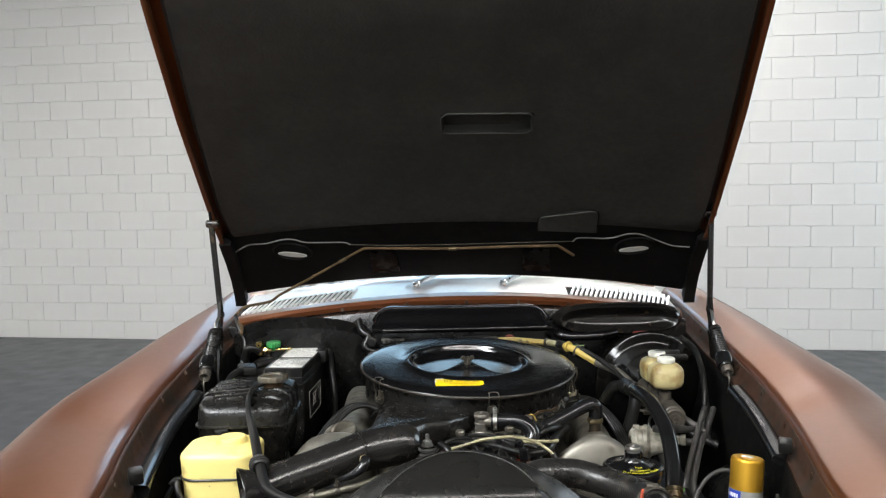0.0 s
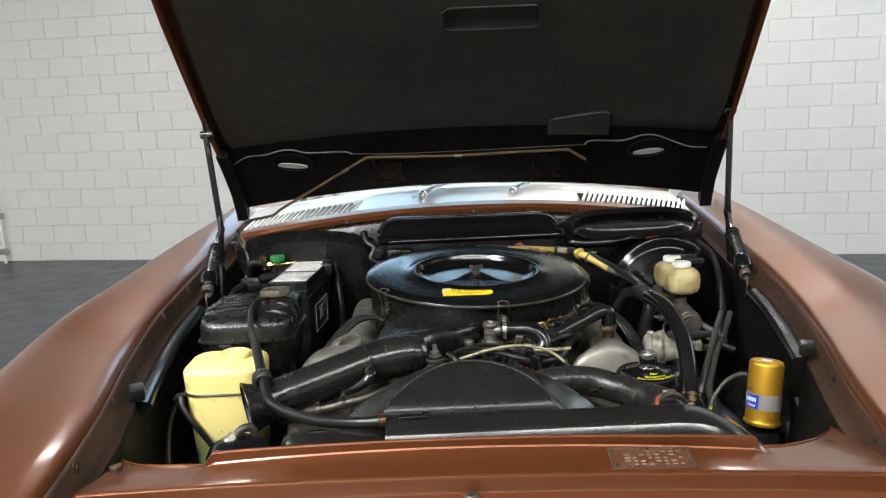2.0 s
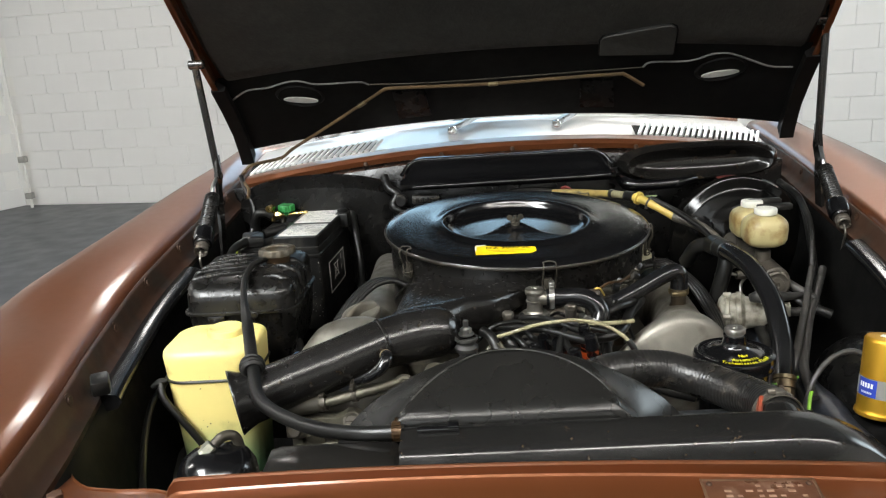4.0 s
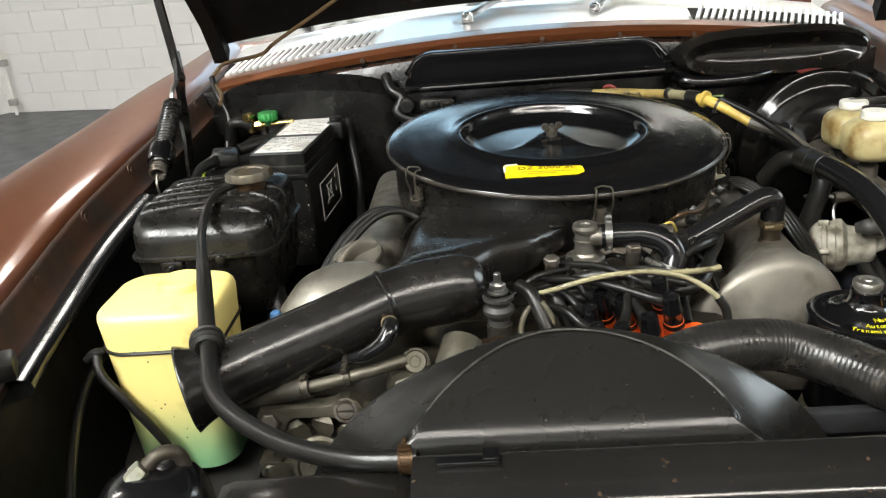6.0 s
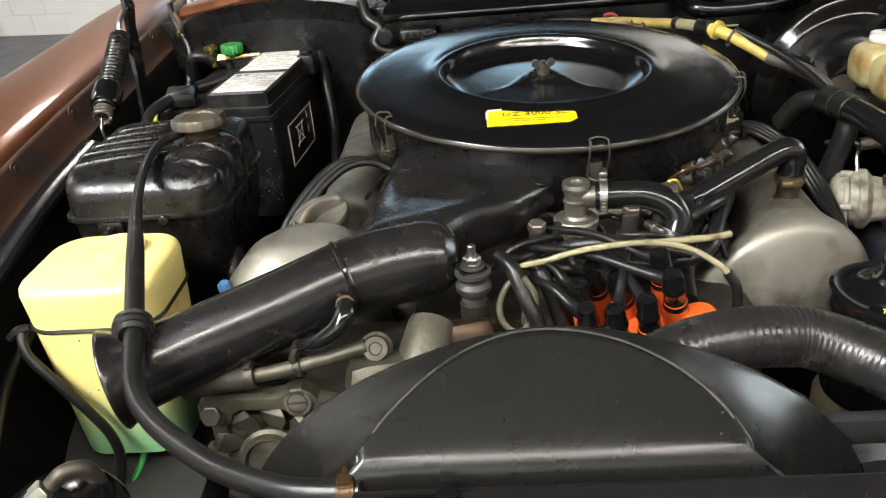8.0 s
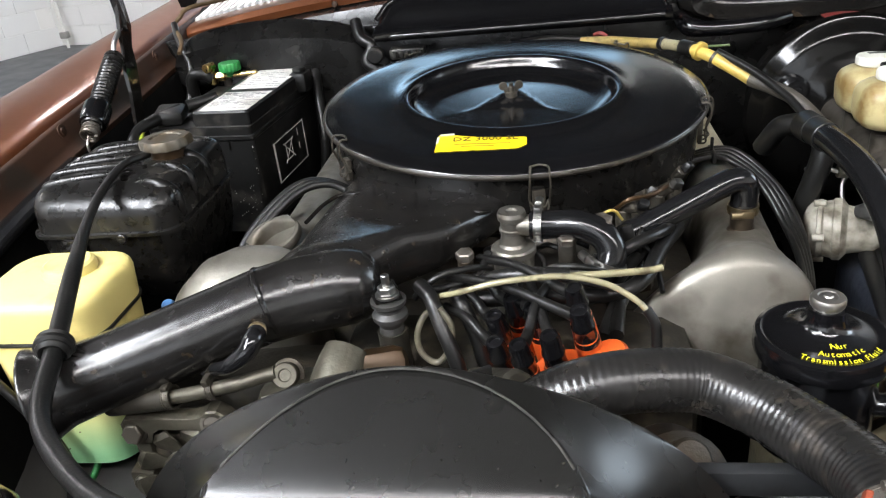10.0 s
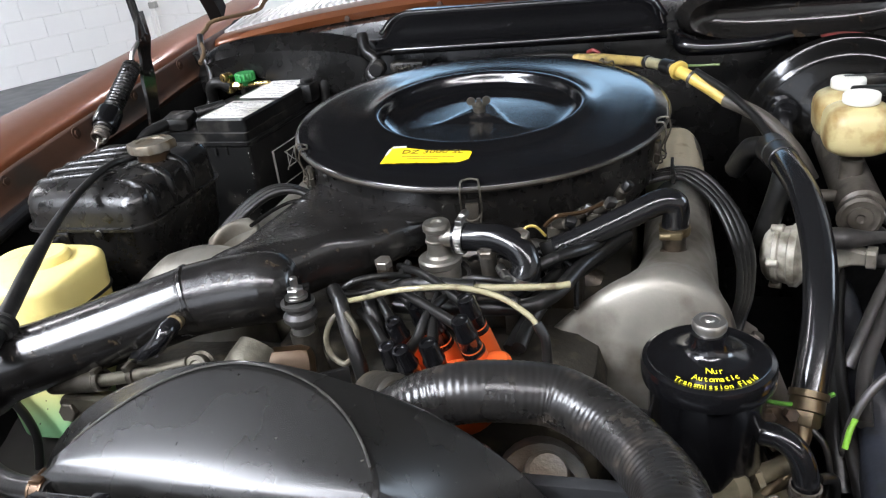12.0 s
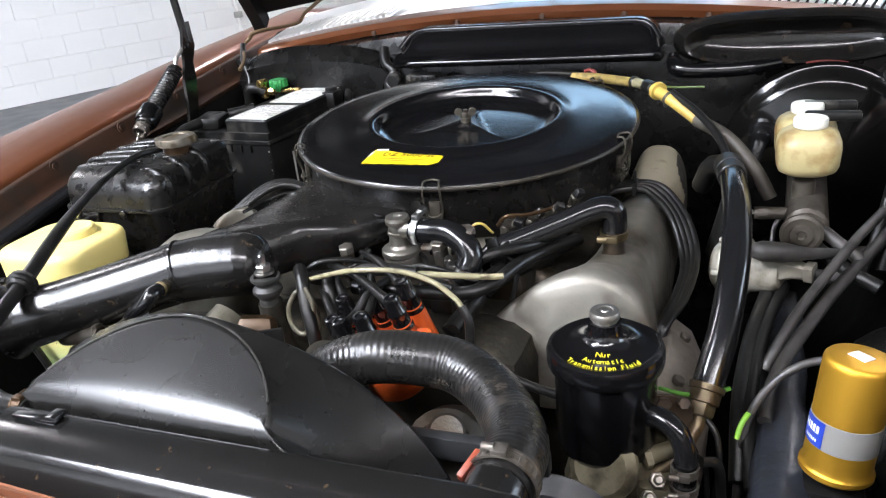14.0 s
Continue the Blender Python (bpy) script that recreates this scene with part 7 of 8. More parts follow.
for x in np.linspace(-0.215, 0.275, 40):
    e = min(1.0, (x + 0.215) / 0.05, (0.275 - x) / 0.05)
    e = math.sqrt(max(0.0, 1 - (1 - e) ** 2))
    zt = 0.802 + 0.046 * e
    rows.append([Vector((x, y, z)) for y, z in ((1.05, 0.78), (0.985, 0.785), (0.978, 0.790), (0.978, 0.800), (0.986, 0.8035), (0.992, 0.804), (0.997, 0.807), (1.008, 0.8045 + 0.014 * e), (1.024, 0.804 + 0.032 * e), (1.036, zt - 0.004 * e), (1.046, zt), (1.07, zt + 0.002))])
loft(bm, rows)
air_box = part("air_intake_box", bm, BLACK_GLOSS, car, "glossy black pressed air box on the firewall", 60)
bm = bmesh.new()
pts = []
for x in np.linspace(-0.213, 0.273, 34):
    e = min(1.0, (x + 0.215) / 0.05, (0.275 - x) / 0.05)
    e = math.sqrt(max(0.0, 1 - (1 - e) ** 2))
    pts.append((x, 1.0 + 0.040 * e, 0.806 + 0.040 * e))
tube(bm, pts, 0.0045, 12, 1, curve=False)
part("box_rim", bm, BLACK_GLOSS, air_box, "rolled shiny rim", 60)
bm = bmesh.new()
tube(bm, [(-0.205, 0.984, 0.793), (-0.10, 0.978, 0.7945), (0.10, 0.978, 0.7955), (0.25, 0.979, 0.7965), (0.262, 0.981, 0.797)], [0.005, 0.0055, 0.0055, 0.006, 0.008], 12, 4)
part("box_flange", bm, BLACK_GLOSS, air_box, "rounded bright-edged flange", 60)
bm = bmesh.new()
rows = []
for i in range(40):
    a = 2 * math.pi * i / 39
    ca, sa = math.cos(a), math.sin(a)
    ex, ez = math.copysign(abs(ca) ** 0.65, ca), math.copysign(abs(sa) ** 0.8, sa)
    rows.append([Vector((0.475 + rx * ex, y, 0.806 + rz * ez + dz)) for rx, rz, y, dz in ((0.185, 0.046, 1.045, 0.0), (0.172, 0.040, 1.022, 0.0), (0.165, 0.037, 1.016, 0.0), (0.156, 0.032, 1.020, 0.0), (0.145, 0.026, 1.036, 0.001), (0.12, 0.018, 1.045, 0.003), (0.0, 0.0, 1.047, 0.004))])
loft(bm, rows, closed=False)
part("firewall_pressing", bm, BLACK_SATIN, car, "glossy black pressed recess in the firewall", 60)
bm = bmesh.new()
tube(bm, [(0.292, 1.03, 0.782), (0.297, 1.0, 0.776), (0.306, 0.986, 0.771), (0.33, 0.981, 0.768), (0.38, 0.982, 0.768), (0.42, 0.986, 0.770), (0.46, 1.01, 0.772)], [0.010, 0.014, 0.015, 0.0125, 0.012, 0.012, 0.010], 16)
part("firewall_ledge", bm, BLACK_GLOSS, car, "rounded glossy ledge of the firewall", 60)
bm = bmesh.new()
rows = []
for x in np.linspace(-0.60, -0.24, 24):
    e = math.sin(math.pi * (x + 0.60) / 0.36) ** 0.4 if -0.60 < x < -0.24 else 0
    rows.append([Vector((x, y, z)) for y, z in ((1.05, 0.55), (1.03, 0.56), (1.02 - 0.015 * e, 0.7), (1.022 - 0.015 * e, 0.76 + 0.04 * e), (1.035, 0.775 + 0.045 * e), (1.05, 0.778 + 0.047 * e))])
loft(bm, rows)
part("blower_cover", bm, BLACK_BODY, car, "dusty black panel on the firewall")
bm = bmesh.new()
tube(bm, [(-0.255, 1.03, 0.815), (-0.245, 1.01, 0.79), (-0.225, 1.0, 0.775), (-0.235, 0.99, 0.75), (-0.2, 0.985, 0.735), (-0.15, 0.98, 0.74), (-0.1, 0.985, 0.75)], 0.010, 10)
part("edge_seal", bm, RUBBER, car)
t = thing("heater_connector", (-0.17, 0.985, 0.75), "black multi-pin connector below the air box", "connector")
bm = bmesh.new()
box(bm, (-0.16, 0.985, 0.765), (0.06, 0.03, 0.018), 0.004)
for k in range(5):
    box(bm, (-0.18 + 0.011 * k, 0.968, 0.765), (0.006, 0.006, 0.010), 0.001)
cyl(bm, (-0.215, 0.99, 0.765), (-0.215, 0.965, 0.765), 0.014, 16, 0.003)
part("housing", bm, PLASTIC_BLACK, t)
for x in (-0.12, -0.05, 0.03, 0.10, 0.2):
    bm = bmesh.new()
    hexnut(bm, along((x, 0.979, 0.795), (x, 0.965, 0.796)), 0.005, 0.004)
    part("bolt", bm, BLACK_SATIN, firewall)
run("firewall_cable", "black cable along the firewall", [(-0.1, 0.985, 0.76), (0.0, 0.975, 0.765), (0.08, 0.98, 0.77), (0.15, 0.985, 0.762)], 0.006, RUBBER, "cable")
run("red_wire", "small red wire end at the firewall", [(0.150, 0.972, 0.773), (0.160, 0.966, 0.777), (0.170, 0.963, 0.772)], 0.0032, RED, "cable", 8)

# heater valve with a green cap, behind the battery
t = thing("heater_valve", (-0.50, 0.99, 0.74), "brass pipe joint with a green plastic cap", "valve")
bm = bmesh.new()
cyl(bm, (-0.515, 0.992, 0.744), (-0.435, 0.99, 0.747), 0.005, 14, 0.001)
cyl(bm, (-0.520, 0.992, 0.730), (-0.520, 0.992, 0.764), 0.009, 14, 0.002)
cyl(bm, (-0.523, 0.977, 0.762), (-0.517, 0.997, 0.762), 0.008, 14, 0.001)
hexnut(bm, along((-0.51, 0.992, 0.744), (-0.49, 0.991, 0.745)), 0.009, 0.016)
part("pipe", bm, mat("bright_brass", (0.55, 0.4, 0.16), rough=0.28, metal=1.0, var=0.2, dirt=(0.2, 0.13, 0.05), dirt_amount=0.3, dirt_scale=60), t)
bm = bmesh.new()
rows = []
for z, k in ((0.744, 0.4), (0.752, 0.45), (0.753, 0.95), (0.755, 1.0), (0.766, 1.0), (0.768, 0.92), (0.768, 0.3)):
    rows.append([Vector((-0.484 + k * (0.0185 + 0.0009 * math.cos(16 * q)) * math.cos(q), 0.992 + k * (0.0185 + 0.0009 * math.cos(16 * q)) * math.sin(q), z)) for q in np.linspace(0, 2 * math.pi, 97)[:-1]])
loft(bm, rows)
part("cap", bm, GREEN, t, "ribbed green plastic cap")
run("heater_hose", "black rubber hose behind the battery", [(-0.565, 0.997, 0.70), (-0.555, 0.985, 0.745), (-0.535, 0.985, 0.752), (-0.52, 0.99, 0.742)], 0.011, RUBBER)

# battery leads
bl = thing("battery_lead", (-0.53, 0.76, 0.72), "black battery clamp and cable", "cable")
bm = bmesh.new()
box(bm, (-0.515, 0.80, 0.735), (0.045, 0.06, 0.022), 0.007, pose(0, 0, 0, 0, 5, 15))
tube(bm, [(-0.51, 0.82, 0.738), (-0.525, 0.77, 0.737), (-0.54, 0.73, 0.73), (-0.545, 0.70, 0.70), (-0.545, 0.68, 0.64)], [0.009, 0.010, 0.008, 0.007, 0.007], 12)
tube(bm, [(-0.50, 0.83, 0.738), (-0.46, 0.86, 0.742)], 0.010, 10)
part("cable", bm, RUBBER, bl)
run("earth_wire", "green and yellow striped wire beside the tank", [(-0.535, 0.745, 0.735), (-0.533, 0.725, 0.72), (-0.53, 0.715, 0.70)], 0.004, mat("yellow_green_wire", (0.45, 0.55, 0.06), rough=0.4), "cable", 8)
run("vent_hose", "grey hose hanging beside the battery", [(-0.345, 1.03, 0.74), (-0.335, 1.01, 0.735), (-0.325, 0.97, 0.69), (-0.315, 0.93, 0.63), (-0.31, 0.88, 0.58)], 0.0085, RUBBER)
run("washer_tube", "thin black hose from the hinge down the firewall", [(-0.60, 1.06, 0.83), (-0.585, 1.03, 0.80), (-0.565, 1.01, 0.76), (-0.57, 0.98, 0.70)], 0.006, RUBBER)

# things low in the front corner
t = thing("horn_pipe_joint", (-0.36, 0.06, 0.62), "greenish-grey pipe elbow with a nut on the horn cover", "fitting")
bm = bmesh.new()
tube(bm, [(-0.376, 0.056, 0.669), (-0.368, 0.060, 0.6755), (-0.360, 0.065, 0.6755), (-0.354, 0.069, 0.669), (-0.352, 0.071, 0.652), (-0.352, 0.071, 0.60)], 0.0062, 16)
part("elbow", bm, NUT_DARK, t, "grimy grey elbow pipe")
bm = bmesh.new()
hexnut(bm, along((-0.386, 0.051, 0.662), (-0.375, 0.056, 0.6705)), 0.0092, 0.011)
lathe(bm, [(0, 0), (0.0075, 0), (0.0078, 0.002), (0.0078, 0.007), (0, 0.008)], along((-0.390, 0.049, 0.659), (-0.375, 0.056, 0.6705)), 18)
part("nut", bm, mat("greenish_plated_nut", (0.30, 0.30, 0.24), rough=0.4, metal=0.7, var=0.3, scale=90, bump=0.1, dirt=(0.1, 0.09, 0.06), dirt_amount=0.3, dirt_scale=80), t, "worn greenish plated nut")
run("bonnet_cable", "thin black cable along the inner fender", [(-0.50, 0.10, 0.50), (-0.53, 0.18, 0.56), (-0.56, 0.30, 0.60), (-0.575, 0.42, 0.60)], 0.005, RUBBER, "cable")

t = thing("horn", (-0.375, 0.055, 0.55), "glossy black horn cover low in the bay's corner", "horn")
bm = bmesh.new()
lathe(bm, [(0, 0.665), (0.016, 0.664), (0.030, 0.660), (0.040, 0.652), (0.046, 0.640), (0.048, 0.622), (0.047, 0.56), (0.044, 0.555), (0, 0.555)], Matrix.Translation((-0.376, 0.053, 0)), 44)
part("cover", bm, BLACK_GLOSS, t, "", 60)

# ---- hood struts and springs ----
def spring(bm, a, b, r, wire, turns, seg=8):
    a, b = Vector(a), Vector(b)
    m = along(a, b)
    h = (b - a).length
    n = turns * 16
    tube(bm, [m @ Vector((r * math.cos(2 * math.pi * k / 16), r * math.sin(2 * math.pi * k / 16), h * k / n)) for k in range(n + 1)], wire, 6, 1)


for side in (-1, 1):
    dz = 0 if side < 0 else -0.008
    xa, xt = (-0.593, -0.607) if side < 0 else (0.673, 0.669)
    st = "hood_strut"
    bm = bmesh.new()
    top = Vector((xt, 0.86, 1.095 if side < 0 else 1.105))
    knee = Vector((xa, 0.873, 0.862 + dz))
    tube(bm, [top, top.lerp(knee, 0.5), knee], 0.0075, 10, 2)
    cyl(bm, top + Vector((side * 0.012, 0, 0)), top - Vector((side * 0.02, 0, 0)), 0.010, 14, 0.002)
    cyl(bm, top, top + Vector((0, -0.01, 0.03)), 0.004, 8)
    strut = part(st, bm, BLACK_SATIN, car, "black hood strut with its counter spring")
    bm = bmesh.new()
    rows = []
    for p, w in (((xa, 0.877, 0.905 + dz), 0.010), ((xa, 0.872, 0.86 + dz), 0.018), ((xa, 0.862, 0.83 + dz), 0.013), ((xa, 0.856, 0.80 + dz), 0.018), ((xa, 0.85, 0.76 + dz), 0.015), ((xa, 0.83, 0.68 + dz), 0.014)):
        rows.append([Vector(p) + Vector((dx, dy * w, 0)) for dx, dy in ((-0.003, -1), (0.003, -1), (0.003, 1), (-0.003, 1))])
    loft(bm, rows)
    cyl(bm, knee - Vector((0.008, 0, 0)), knee + Vector((0.008, 0, 0)), 0.008, 14, 0.002)
    cyl(bm, Vector((xa - 0.01, 0.856, 0.805 + dz)), Vector((xa + 0.01, 0.856, 0.805 + dz)), 0.006, 12, 0.001)
    part("arm", bm, BLACK_SATIN, strut)
    a, b = Vector((-0.598, 0.828, 0.824)), Vector((-0.589, 0.70, 0.752))
    if side > 0:
        a, b = Vector((0.666, 0.82, 0.812)), Vector((0.649, 0.70, 0.738))
    bm = bmesh.new()
    spring(bm, a, b, 0.0128, 0.0030, 22)
    part("spring", bm, TANK_BLACK, strut, "black coil spring")
    bm = bmesh.new()
    d = (b - a).normalized()
    cyl(bm, a, b, 0.0105, 16)
    part("spring_core", bm, BAY_DARK, strut)
    bm = bmesh.new()
    mm = along(b - d * 0.036, b - d * 0.004)
    lathe(bm, [(0.014, -0.006), (0.0195, -0.005), (0.0205, -0.002), (0.0205, 0.024), (0.0185, 0.030), (0.014, 0.031)], mm, 28)
    part("spring_cup", bm, BLACK_GLOSS, strut)
    bm = bmesh.new()
    spring(bm, b, b + d * 0.018, 0.011, 0.0025, 4)
    tube(bm, [b + d * 0.018, b + d * 0.03 + Vector((0, 0, -0.01)), b + Vector((0, -0.01, -0.06)), b + Vector((side * -0.004, -0.03, -0.09))], 0.0022, 6)
    part("spring_tail", bm, BOLT, strut)
    bm = bmesh.new()
    tube(bm, [knee - Vector((0, 0.012, 0.0)), a + Vector((0, 0.01, 0.02)), a], 0.004, 8)
    part("link", bm, STEEL, strut)

# ---- hood underside details ----
def on_hood(u, v, w=0.0):
    return HOOD @ Vector((u, v, hood_inner(u, v) + w))


EDGE = mat("worn_panel_edge", (0.2, 0.195, 0.185), rough=0.4, metal=0.5, var=0.4, scale=60, bump=0.1)
for name, pts, r, mt in (
        ("panel_edge", ((-0.633, 0.257), (-0.586, 0.281), (-0.54, 0.279), (-0.493, 0.287), (-0.463, 0.283), (-0.427, 0.266), (-0.335, 0.255), (-0.313, 0.243)), 0.0022, EDGE),
        ("panel_edge", ((-0.313, 0.243), (-0.2, 0.229), (-0.03, 0.224), (0.15, 0.232), (0.305, 0.246)), 0.0016, NUT_DARK),
        ("panel_edge", ((0.305, 0.246), (0.321, 0.262), (0.40, 0.267), (0.446, 0.289), (0.483, 0.291), (0.531, 0.273), (0.57, 0.260), (0.614, 0.262)), 0.0022, EDGE)):
    bm = bmesh.new()
    tube(bm, [on_hood(u, v, -0.003) for u, v in pts], r, 6, 4)
    part(name, bm, mt, hood, "thin worn edge of the inner panel")
for u, v, turn in ((-0.476, 0.224, -10), (0.472, 0.231, 8)):
    m = HOOD @ Matrix.Translation((u, v, hood_inner(u, v) - 0.003)) @ Matrix.Rotation(radians(turn), 4, "Z")
    bm = bmesh.new()
    lathe(bm, [(0.046, 0.0), (0.05, -0.003), (0.054, 0.0)], m @ Matrix.Translation((0, 0.017, 0)) @ Matrix.Diagonal((1.05, 0.72, 1, 1)), 40)
    rim = part("cutout_rim", bm, BAY_DARK, hood, "black rolled rim of an oval cut-out")
    bm = bmesh.new()
    lathe(bm, [(0, 0), (0.040, 0), (0.040, 0.003), (0, 0.003)], m @ Matrix.Diagonal((1.0, 0.24, 1, 1)), 30)
    part("oval_cutout", bm, LABEL, rim, "oval cut-out through which the bright wall shows")
FLAP = ((0.206, 0.289), (0.204, 0.336), (0.209, 0.349), (0.222, 0.355), (0.332, 0.384), (0.345, 0.385), (0.355, 0.378), (0.359, 0.366), (0.363, 0.291))
bm = bmesh.new()
mid_u, mid_v = 0.283, 0.335
loft(bm, [[on_hood(mid_u + (u - mid_u) * k, mid_v + (v - mid_v) * k, w) for u, v in FLAP] for w, k in ((0.0, 1.0), (-0.008, 0.99), (-0.010, 0.96))])
flap = part("lining_flap", bm, PAD, lining, "raised square flap of lining")
bm = bmesh.new()
tube(bm, [on_hood(u, v, -0.0045) for u, v in FLAP], 0.0028, 6, 1)
part("flap_seam", bm, BAY_DARK, flap)
for u in (-0.225, 0.21):
    bm = bmesh.new()
    rows = [[on_hood(u + du, v, w) for du, v in ((-0.036, 0.118), (-0.04, 0.205), (0.034, 0.205), (0.042, 0.118))] for w in (0.012, -0.003)]
    loft(bm, rows)
    part("hinge_brace", bm, BLACK_BODY, hood)
hd = thing("washer_hose", (-0.3, 1.0, 1.0), "brown braided washer hose along the open hood", "hose")
bm = bmesh.new()
tube(bm, [(-0.57, 0.99, 0.79), (-0.575, 1.02, 0.805), (-0.60, 1.06, 0.825), (-0.595, 1.08, 0.838), (-0.575, 1.085, 0.852), on_hood(-0.569, 0.055, -0.014), on_hood(-0.53, 0.082, -0.012), on_hood(-0.423, 0.138, -0.008), on_hood(-0.30, 0.212, -0.006), on_hood(-0.284, 0.222, -0.006), on_hood(-0.262, 0.226, -0.006), on_hood(-0.15, 0.216, -0.006), on_hood(-0.03, 0.211, -0.006), on_hood(0.12, 0.218, -0.006), on_hood(0.25, 0.228, -0.006), on_hood(0.268, 0.226, -0.006), on_hood(0.312, 0.193, -0.006)], 0.0040, 8, 5)
part("hose", bm, BRAID, hd)
for (u, v), (u2, v2) in (((-0.350, 0.181), (-0.330, 0.193)), ((-0.04, 0.211), (-0.018, 0.211))):
    bm = bmesh.new()
    cyl(bm, on_hood(u, v, -0.007), on_hood(u2, v2, -0.007), 0.0052, 10, 0.001)
    part("sleeve", bm, BRASS, hd)

# ---- cowl louvres, screws, wipers, windscreen ----
for x0, x1 in ((-0.615, -0.285), (0.355, 0.665)):
    bm = bmesh.new()
    rows = []
    for x in np.linspace(x0, x1, 16):
        rows.append([Vector((x, cowl_y(x) + dy, cowl_z(x) + dz)) for dy, dz in ((0.032, 0.002), (0.085, 0.0215))])
    loft(bm, rows, closed=False)
    grille = part("louvre_backing", bm, BAY_DARK, cowl)
    n = 21
    for k in range(n):
        x = x0 + (x1 - x0) * (k + 0.5) / n
        bm = bmesh.new()
        y, z = cowl_y(x), cowl_z(x)
        lean = 0.022
        rows = [[Vector((x + lean * t + dx, y + 0.032 + 0.053 * t, z + 0.003 + 0.019 * t + h)) for dx, h in ((-0.0045, 0.0), (-0.0038, 0.0045), (-0.002, 0.0062), (0.002, 0.0062), (0.0038, 0.0045), (0.0045, 0.0))] for t in (0, 0.15, 0.5, 0.85, 1)]
        loft(bm, rows)
        part("louvre", bm, PANEL_ALU, cowl)
for x in (-0.5, -0.305, -0.12, 0.05, 0.2, 0.345, 0.37, 0.5, 0.61):
    bm = bmesh.new()
    y, z = cowl_y(x) - 0.0145, cowl_z(x) - 0.02
    lathe(bm, [(0, 0), (0.006, 0), (0.005, 0.003), (0, 0.004)], along((x, y, z), (x, y - 0.02, z + 0.004)), 14)
    part("screw", bm, PAINT_DULL, cowl)
for x in (-0.092, 0.17):
    t = thing("wiper", (x, 1.2, 0.88), "silver windscreen wiper arm", "wiper")
    bm = bmesh.new()
    lathe(bm, [(0, 0.884), (0.012, 0.884), (0.013, 0.890), (0.011, 0.901), (0.007, 0.904), (0, 0.9045)], Matrix.Translation((x, 1.20, 0)), 24)
    part("pivot", bm, CHROME, t)
    bm = bmesh.new()
    a, b = Vector((x - 0.008, 1.190, 0.896)), Vector((x + 0.125, 1.345, 0.938))
    side = (b - a).cross(Vector((0, 0, 1))).normalized()
    up = side.cross(b - a).normalized()
    rows = []
    for q, w, h in ((0.0, 0.004, 0.003), (0.03, 0.0085, 0.005), (0.25, 0.0095, 0.0065), (0.55, 0.008, 0.006), (0.6, 0.005, 0.0045), (1.0, 0.004, 0.004)):
        c = a.lerp(b, q)
        rows.append([c + side * (w * i) + up * (h * j) for i, j in ((-1, -1), (-1, 0.4), (-0.6, 1), (0.6, 1), (1, 0.4), (1, -1))])
    loft(bm, rows)
    part("arm", bm, mat("satin_silver_arm", (0.5, 0.5, 0.5), rough=0.3, metal=0.9, var=0.1), t)
    bm = bmesh.new()
    box(bm, (x + 0.16, 1.285, 0.925), (0.40, 0.008, 0.012), 0.002, pose(0, 0, 0, 30, 0, 0))
    part("blade", bm, RUBBER, t)
bm = bmesh.new()
rows = []
for x in np.linspace(-0.66, 0.69, 24):
    b = 0.22 * (x - MID) ** 2
    rows.append([Vector((x, 1.31 + b, cowl_z(x) + 0.038)), Vector((x * 0.93, 1.52 + b, cowl_z(x) + 0.24)), Vector((x * 0.86, 1.72 + b, cowl_z(x) + 0.40))])
loft(bm, rows, closed=False)
glass = part("windscreen", bm, GLASS, car, "sloping windscreen glass")
glass.visible_shadow = False
bm = bmesh.new()
rows = []
for x in np.linspace(-0.66, 0.69, 24):
    b = 0.22 * (x - MID) ** 2
    rows.append([Vector((x, 1.30 + b, cowl_z(x) + dz)) for dz in (0.036, 0.05)])
loft(bm, rows, closed=False)
part("windscreen_trim", bm, CHROME, car)
bm = bmesh.new()
box(bm, (0.06, 1.75, 0.55), (1.4, 0.75, 0.5), 0.05)
part("dashboard", bm, BAY_DARK, car, "dark interior below the windscreen")
# door mirror seen past the hood's edge
bm = bmesh.new()
box(bm, (0.80, 1.42, 0.93), (0.05, 0.035, 0.085), 0.014, pose(0, 0, 0, 0, 10, 15))
part("door_mirror", bm, BLACK_GLOSS, car)
# lower front of the body and the wheels
bm = bmesh.new()
box(bm, (MID, -0.42, 0.42), (1.5, 0.06, 0.36), 0.02)
part("front_panel", bm, PAINT, car)
for side in (-1, 1):
    for y in (0.42,):
        bm = bmesh.new()
        lathe(bm, [(0.19, -0.09), (0.29, -0.09), (0.315, -0.07), (0.32, 0.0), (0.315, 0.07), (0.29, 0.09), (0.19, 0.09)], pose(MID + side * 0.725, y, 0.32, 0, 90, 0), 48)
        wheel = part("wheel", bm, RUBBER, car, "black tyre on a silver rim")
        bm = bmesh.new()
        lathe(bm, [(0, 0.05), (0.05, 0.06), (0.17, 0.03), (0.195, 0.07), (0.195, -0.07), (0, -0.05)], pose(MID + side * 0.725, y, 0.32, 0, 90 * side, 0), 40)
        part("rim", bm, STEEL, wheel)

# data plate on the crossmember
bm = bmesh.new()
PM = Matrix.Translation((0.191, -0.128, 0.6912)) @ Matrix.Rotation(radians(-3.6), 4, "Z") @ Matrix.Rotation(radians(8.0), 4, "X")
box(bm, (0, 0, 0), (0.104, 0.046, 0.001), 0.0004)
bmesh.ops.transform(bm, matrix=PM, verts=bm.verts[:])
plate = part("data_plate", bm, mat("lacquered_plate", (0.13, 0.055, 0.03), rough=0.3, metal=0.4, var=0.2, dirt=(0.2, 0.12, 0.08), dirt_amount=0.3, dirt_scale=50), crossmember, "painted-over data plate with faint bars")
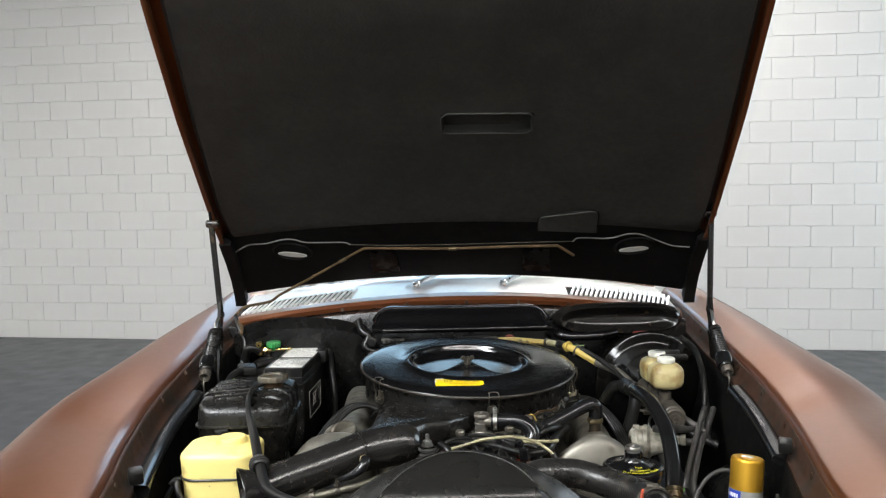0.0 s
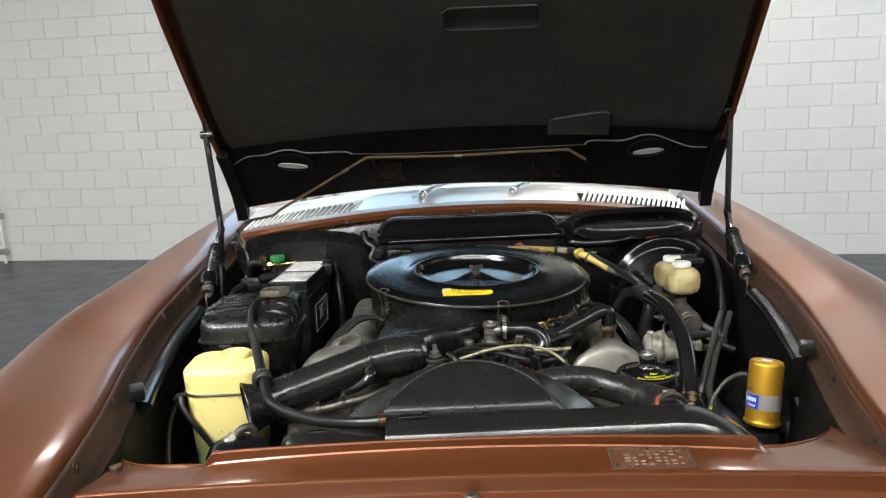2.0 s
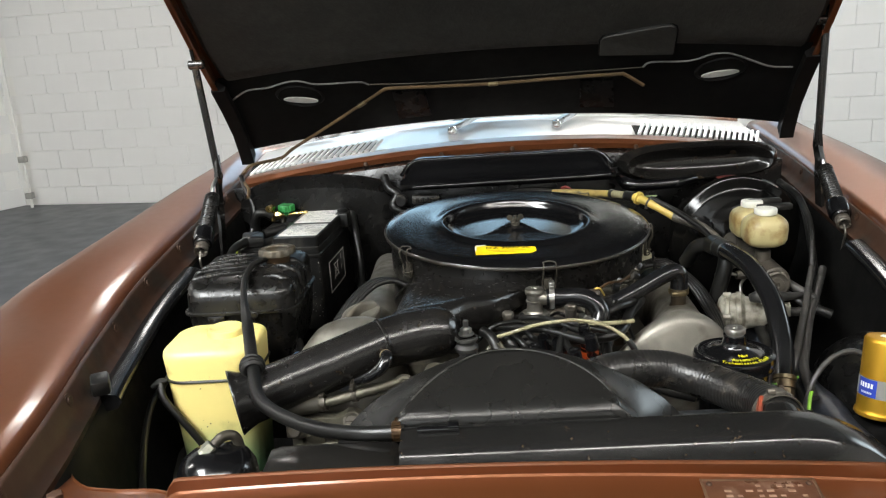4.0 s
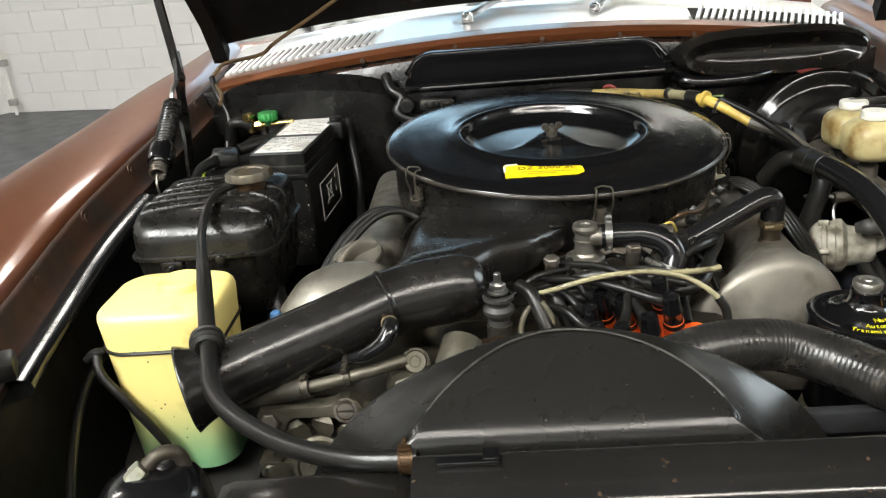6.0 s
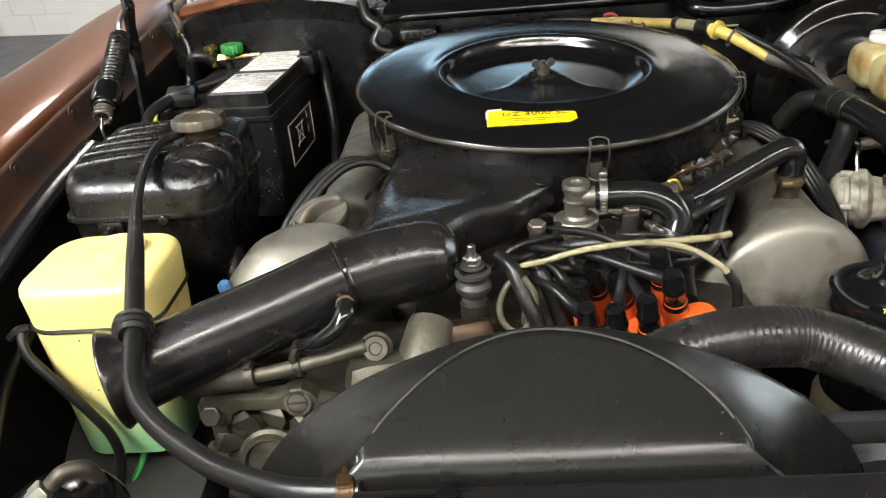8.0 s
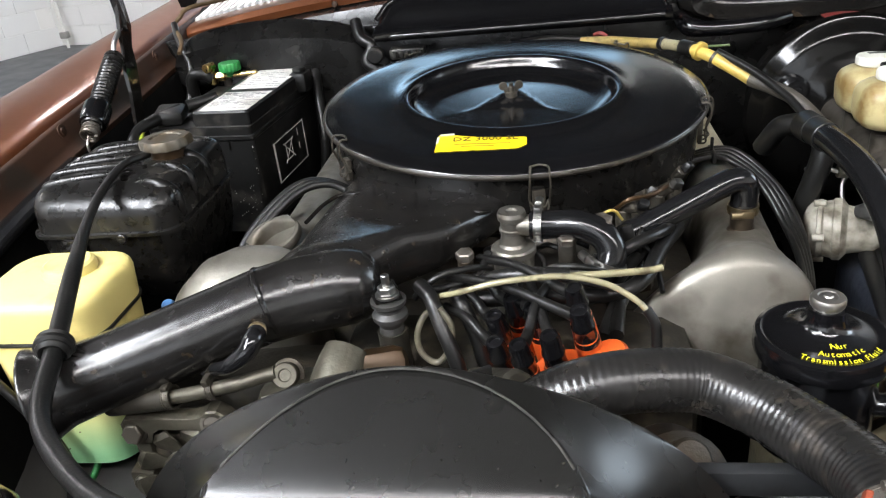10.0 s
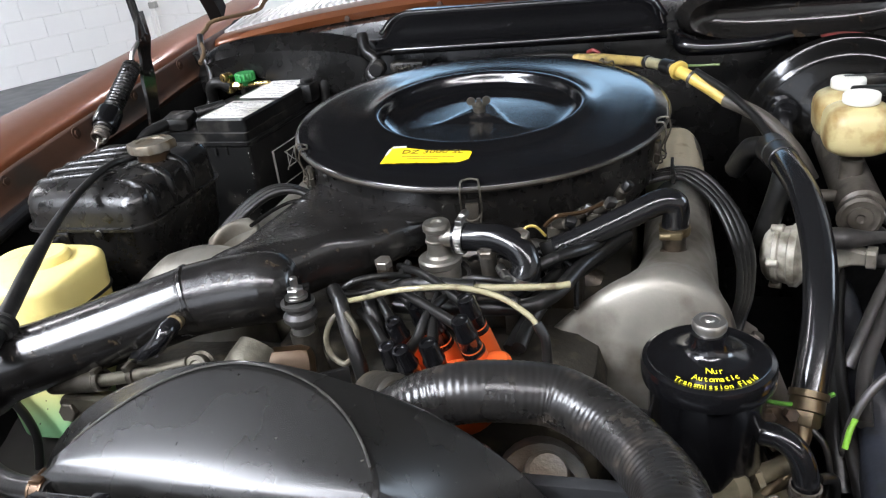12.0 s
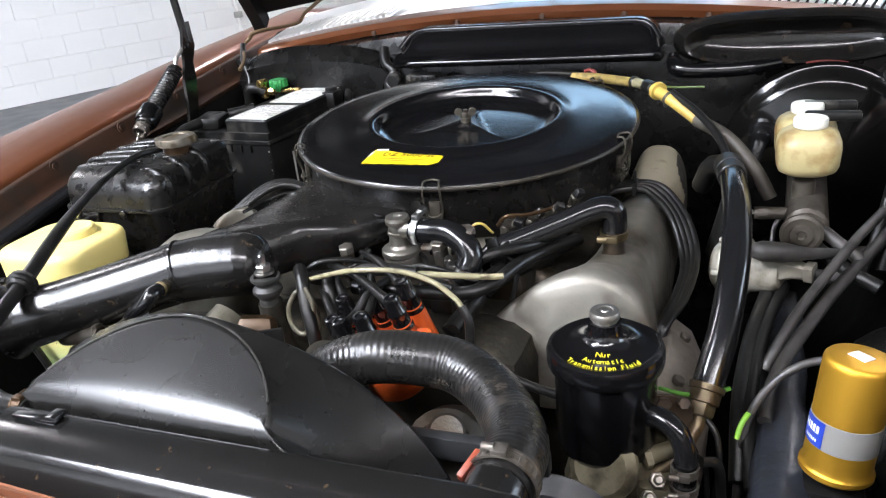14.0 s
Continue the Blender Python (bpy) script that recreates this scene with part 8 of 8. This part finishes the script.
PM = PM @ Matrix.Translation((0, 0, 0.0006))
bm = bmesh.new()
for r in range(5):
    for c in range(8 - r % 2):
        if (r * 3 + c) % 4 and not (r == 0 and c < 3):
            box(bm, PM @ Vector((-0.030 + 0.0095 * c, 0.013 - 0.0068 * r, 0.0002)), (0.0062 - 0.002 * (c % 2), 0.0026, 0.0005), 0, PM)
part("bars", bm, mat("faint_bars", (0.30, 0.19, 0.13), rough=0.4, metal=0.3), plate)
bm = bmesh.new()
for cx, cy, sx, sy in ((0, 0.0215, 0.104, 0.0025), (0, -0.0215, 0.104, 0.0025), (-0.0508, 0, 0.0025, 0.046), (0.0508, 0, 0.0025, 0.046)):
    box(bm, PM @ Vector((cx, cy, 0.0002)), (sx, sy, 0.0008), 0.0002, PM)
part("border", bm, mat("tarnished_plate_border", (0.13, 0.075, 0.045), rough=0.45, metal=0.5, var=0.4, scale=120), plate, "tarnished greenish border")
for sx in (-1, 1):
    for sy in (-1, 1):
        bm = bmesh.new()
        lathe(bm, [(0, 0), (0.003, 0), (0.002, 0.0015), (0, 0.002)], PM @ Matrix.Translation((sx * 0.045, sy * 0.016, 0.0002)), 10)
        part("rivet", bm, PAINT_DULL, plate)
for x, y, z in ((-0.515, -0.045, 0.668), (0.46, -0.05, 0.658)):
    bm = bmesh.new()
    hexnut(bm, Matrix.Translation((x, y, z)), 0.009, 0.007)
    part("bolt", bm, PAINT_DULL, crossmember)

bm = bmesh.new()
box(bm, (-0.048, -0.168, 0.660), (0.05, 0.02, 0.006), 0.002)
cyl(bm, (-0.038, -0.168, 0.660), (-0.038, -0.171, 0.676), 0.009, 16, 0.003)
part("hood_catch", bm, ALU_DULL, crossmember, "worn grey hood catch")

# ---- wall blocks, last ----
BLOCK = mat("white_painted_block", (0.72, 0.71, 0.69), rough=0.45, var=0.02, scale=14, bump=0.1, bump_scale=80)
def block_mesh(lx, lz):
    bm = bmesh.new()
    box(bm, (0, 0, 0), (lx, 0.016, lz), 0.0018, None, 1)
    me = bpy.data.meshes.new("block")
    bm.to_mesh(me)
    bm.free()
    me.materials.append(BLOCK)
    return me


BL, BH = 0.29, 0.151
whole = block_mesh(BL - 0.0015, BH - 0.0025)
m_w, len_w = wall_line(ROOM[4], ROOM[0])
for wall, m, n, off, near in ((wall_north, m_n, len_n, 0.262, lambda s: s < 2.3 or 6.1 < s < 7.7), (wall_west, m_w, len_w, 0.1, lambda s: s > len_w - 1.2)):
    bm = bmesh.new()
    count = 0
    for r in range(22):
        z = (r + 0.5) * BH
        s0 = off + (0.145 if r % 2 == 0 else 0) - BL / 2 - 0.29
        k = 0
        while s0 + k * BL < n - 0.1:
            s = s0 + k * BL
            k += 1
            if s < 0.1:
                continue
            mm = m @ Matrix.Translation((s, 0.0125 + random.uniform(-0.0006, 0.0006), z)) @ Matrix.Rotation(random.uniform(-0.0012, 0.0012), 4, "Z")
            if near(s) and r < 18 and count < 300:
                ob = new("block", whole)
                ob.parent = wall
                ob.matrix_basis = mm
                count += 1
            else:
                box(bm, (0, 0, 0), (BL - 0.0018, 0.016, BH - 0.003), 0, None)
                bmesh.ops.transform(bm, matrix=mm, verts=bm.verts[-8:])
    part("blocks", bm, BLOCK, wall)["kind"] = "stuff"
# conduit in the corner
t = thing("conduit", (-3.7, 5.4, 0), "thin grey conduit with a bracket in the wall's corner", "conduit")
bm = bmesh.new()
tube(bm, [(-3.66, 5.43, 0.0), (-3.66, 5.43, 0.35), (-3.67, 5.43, 0.42), (-3.67, 5.43, 3.2)], 0.012, 10, 3)
part("pipe", bm, WALL, t)
for z in (0.1, 0.4):
    bm = bmesh.new()
    box(bm, (-3.66, 5.43, z), (0.06, 0.05, 0.05), 0.006)
    part("bracket", bm, SILVER_BAND, t)
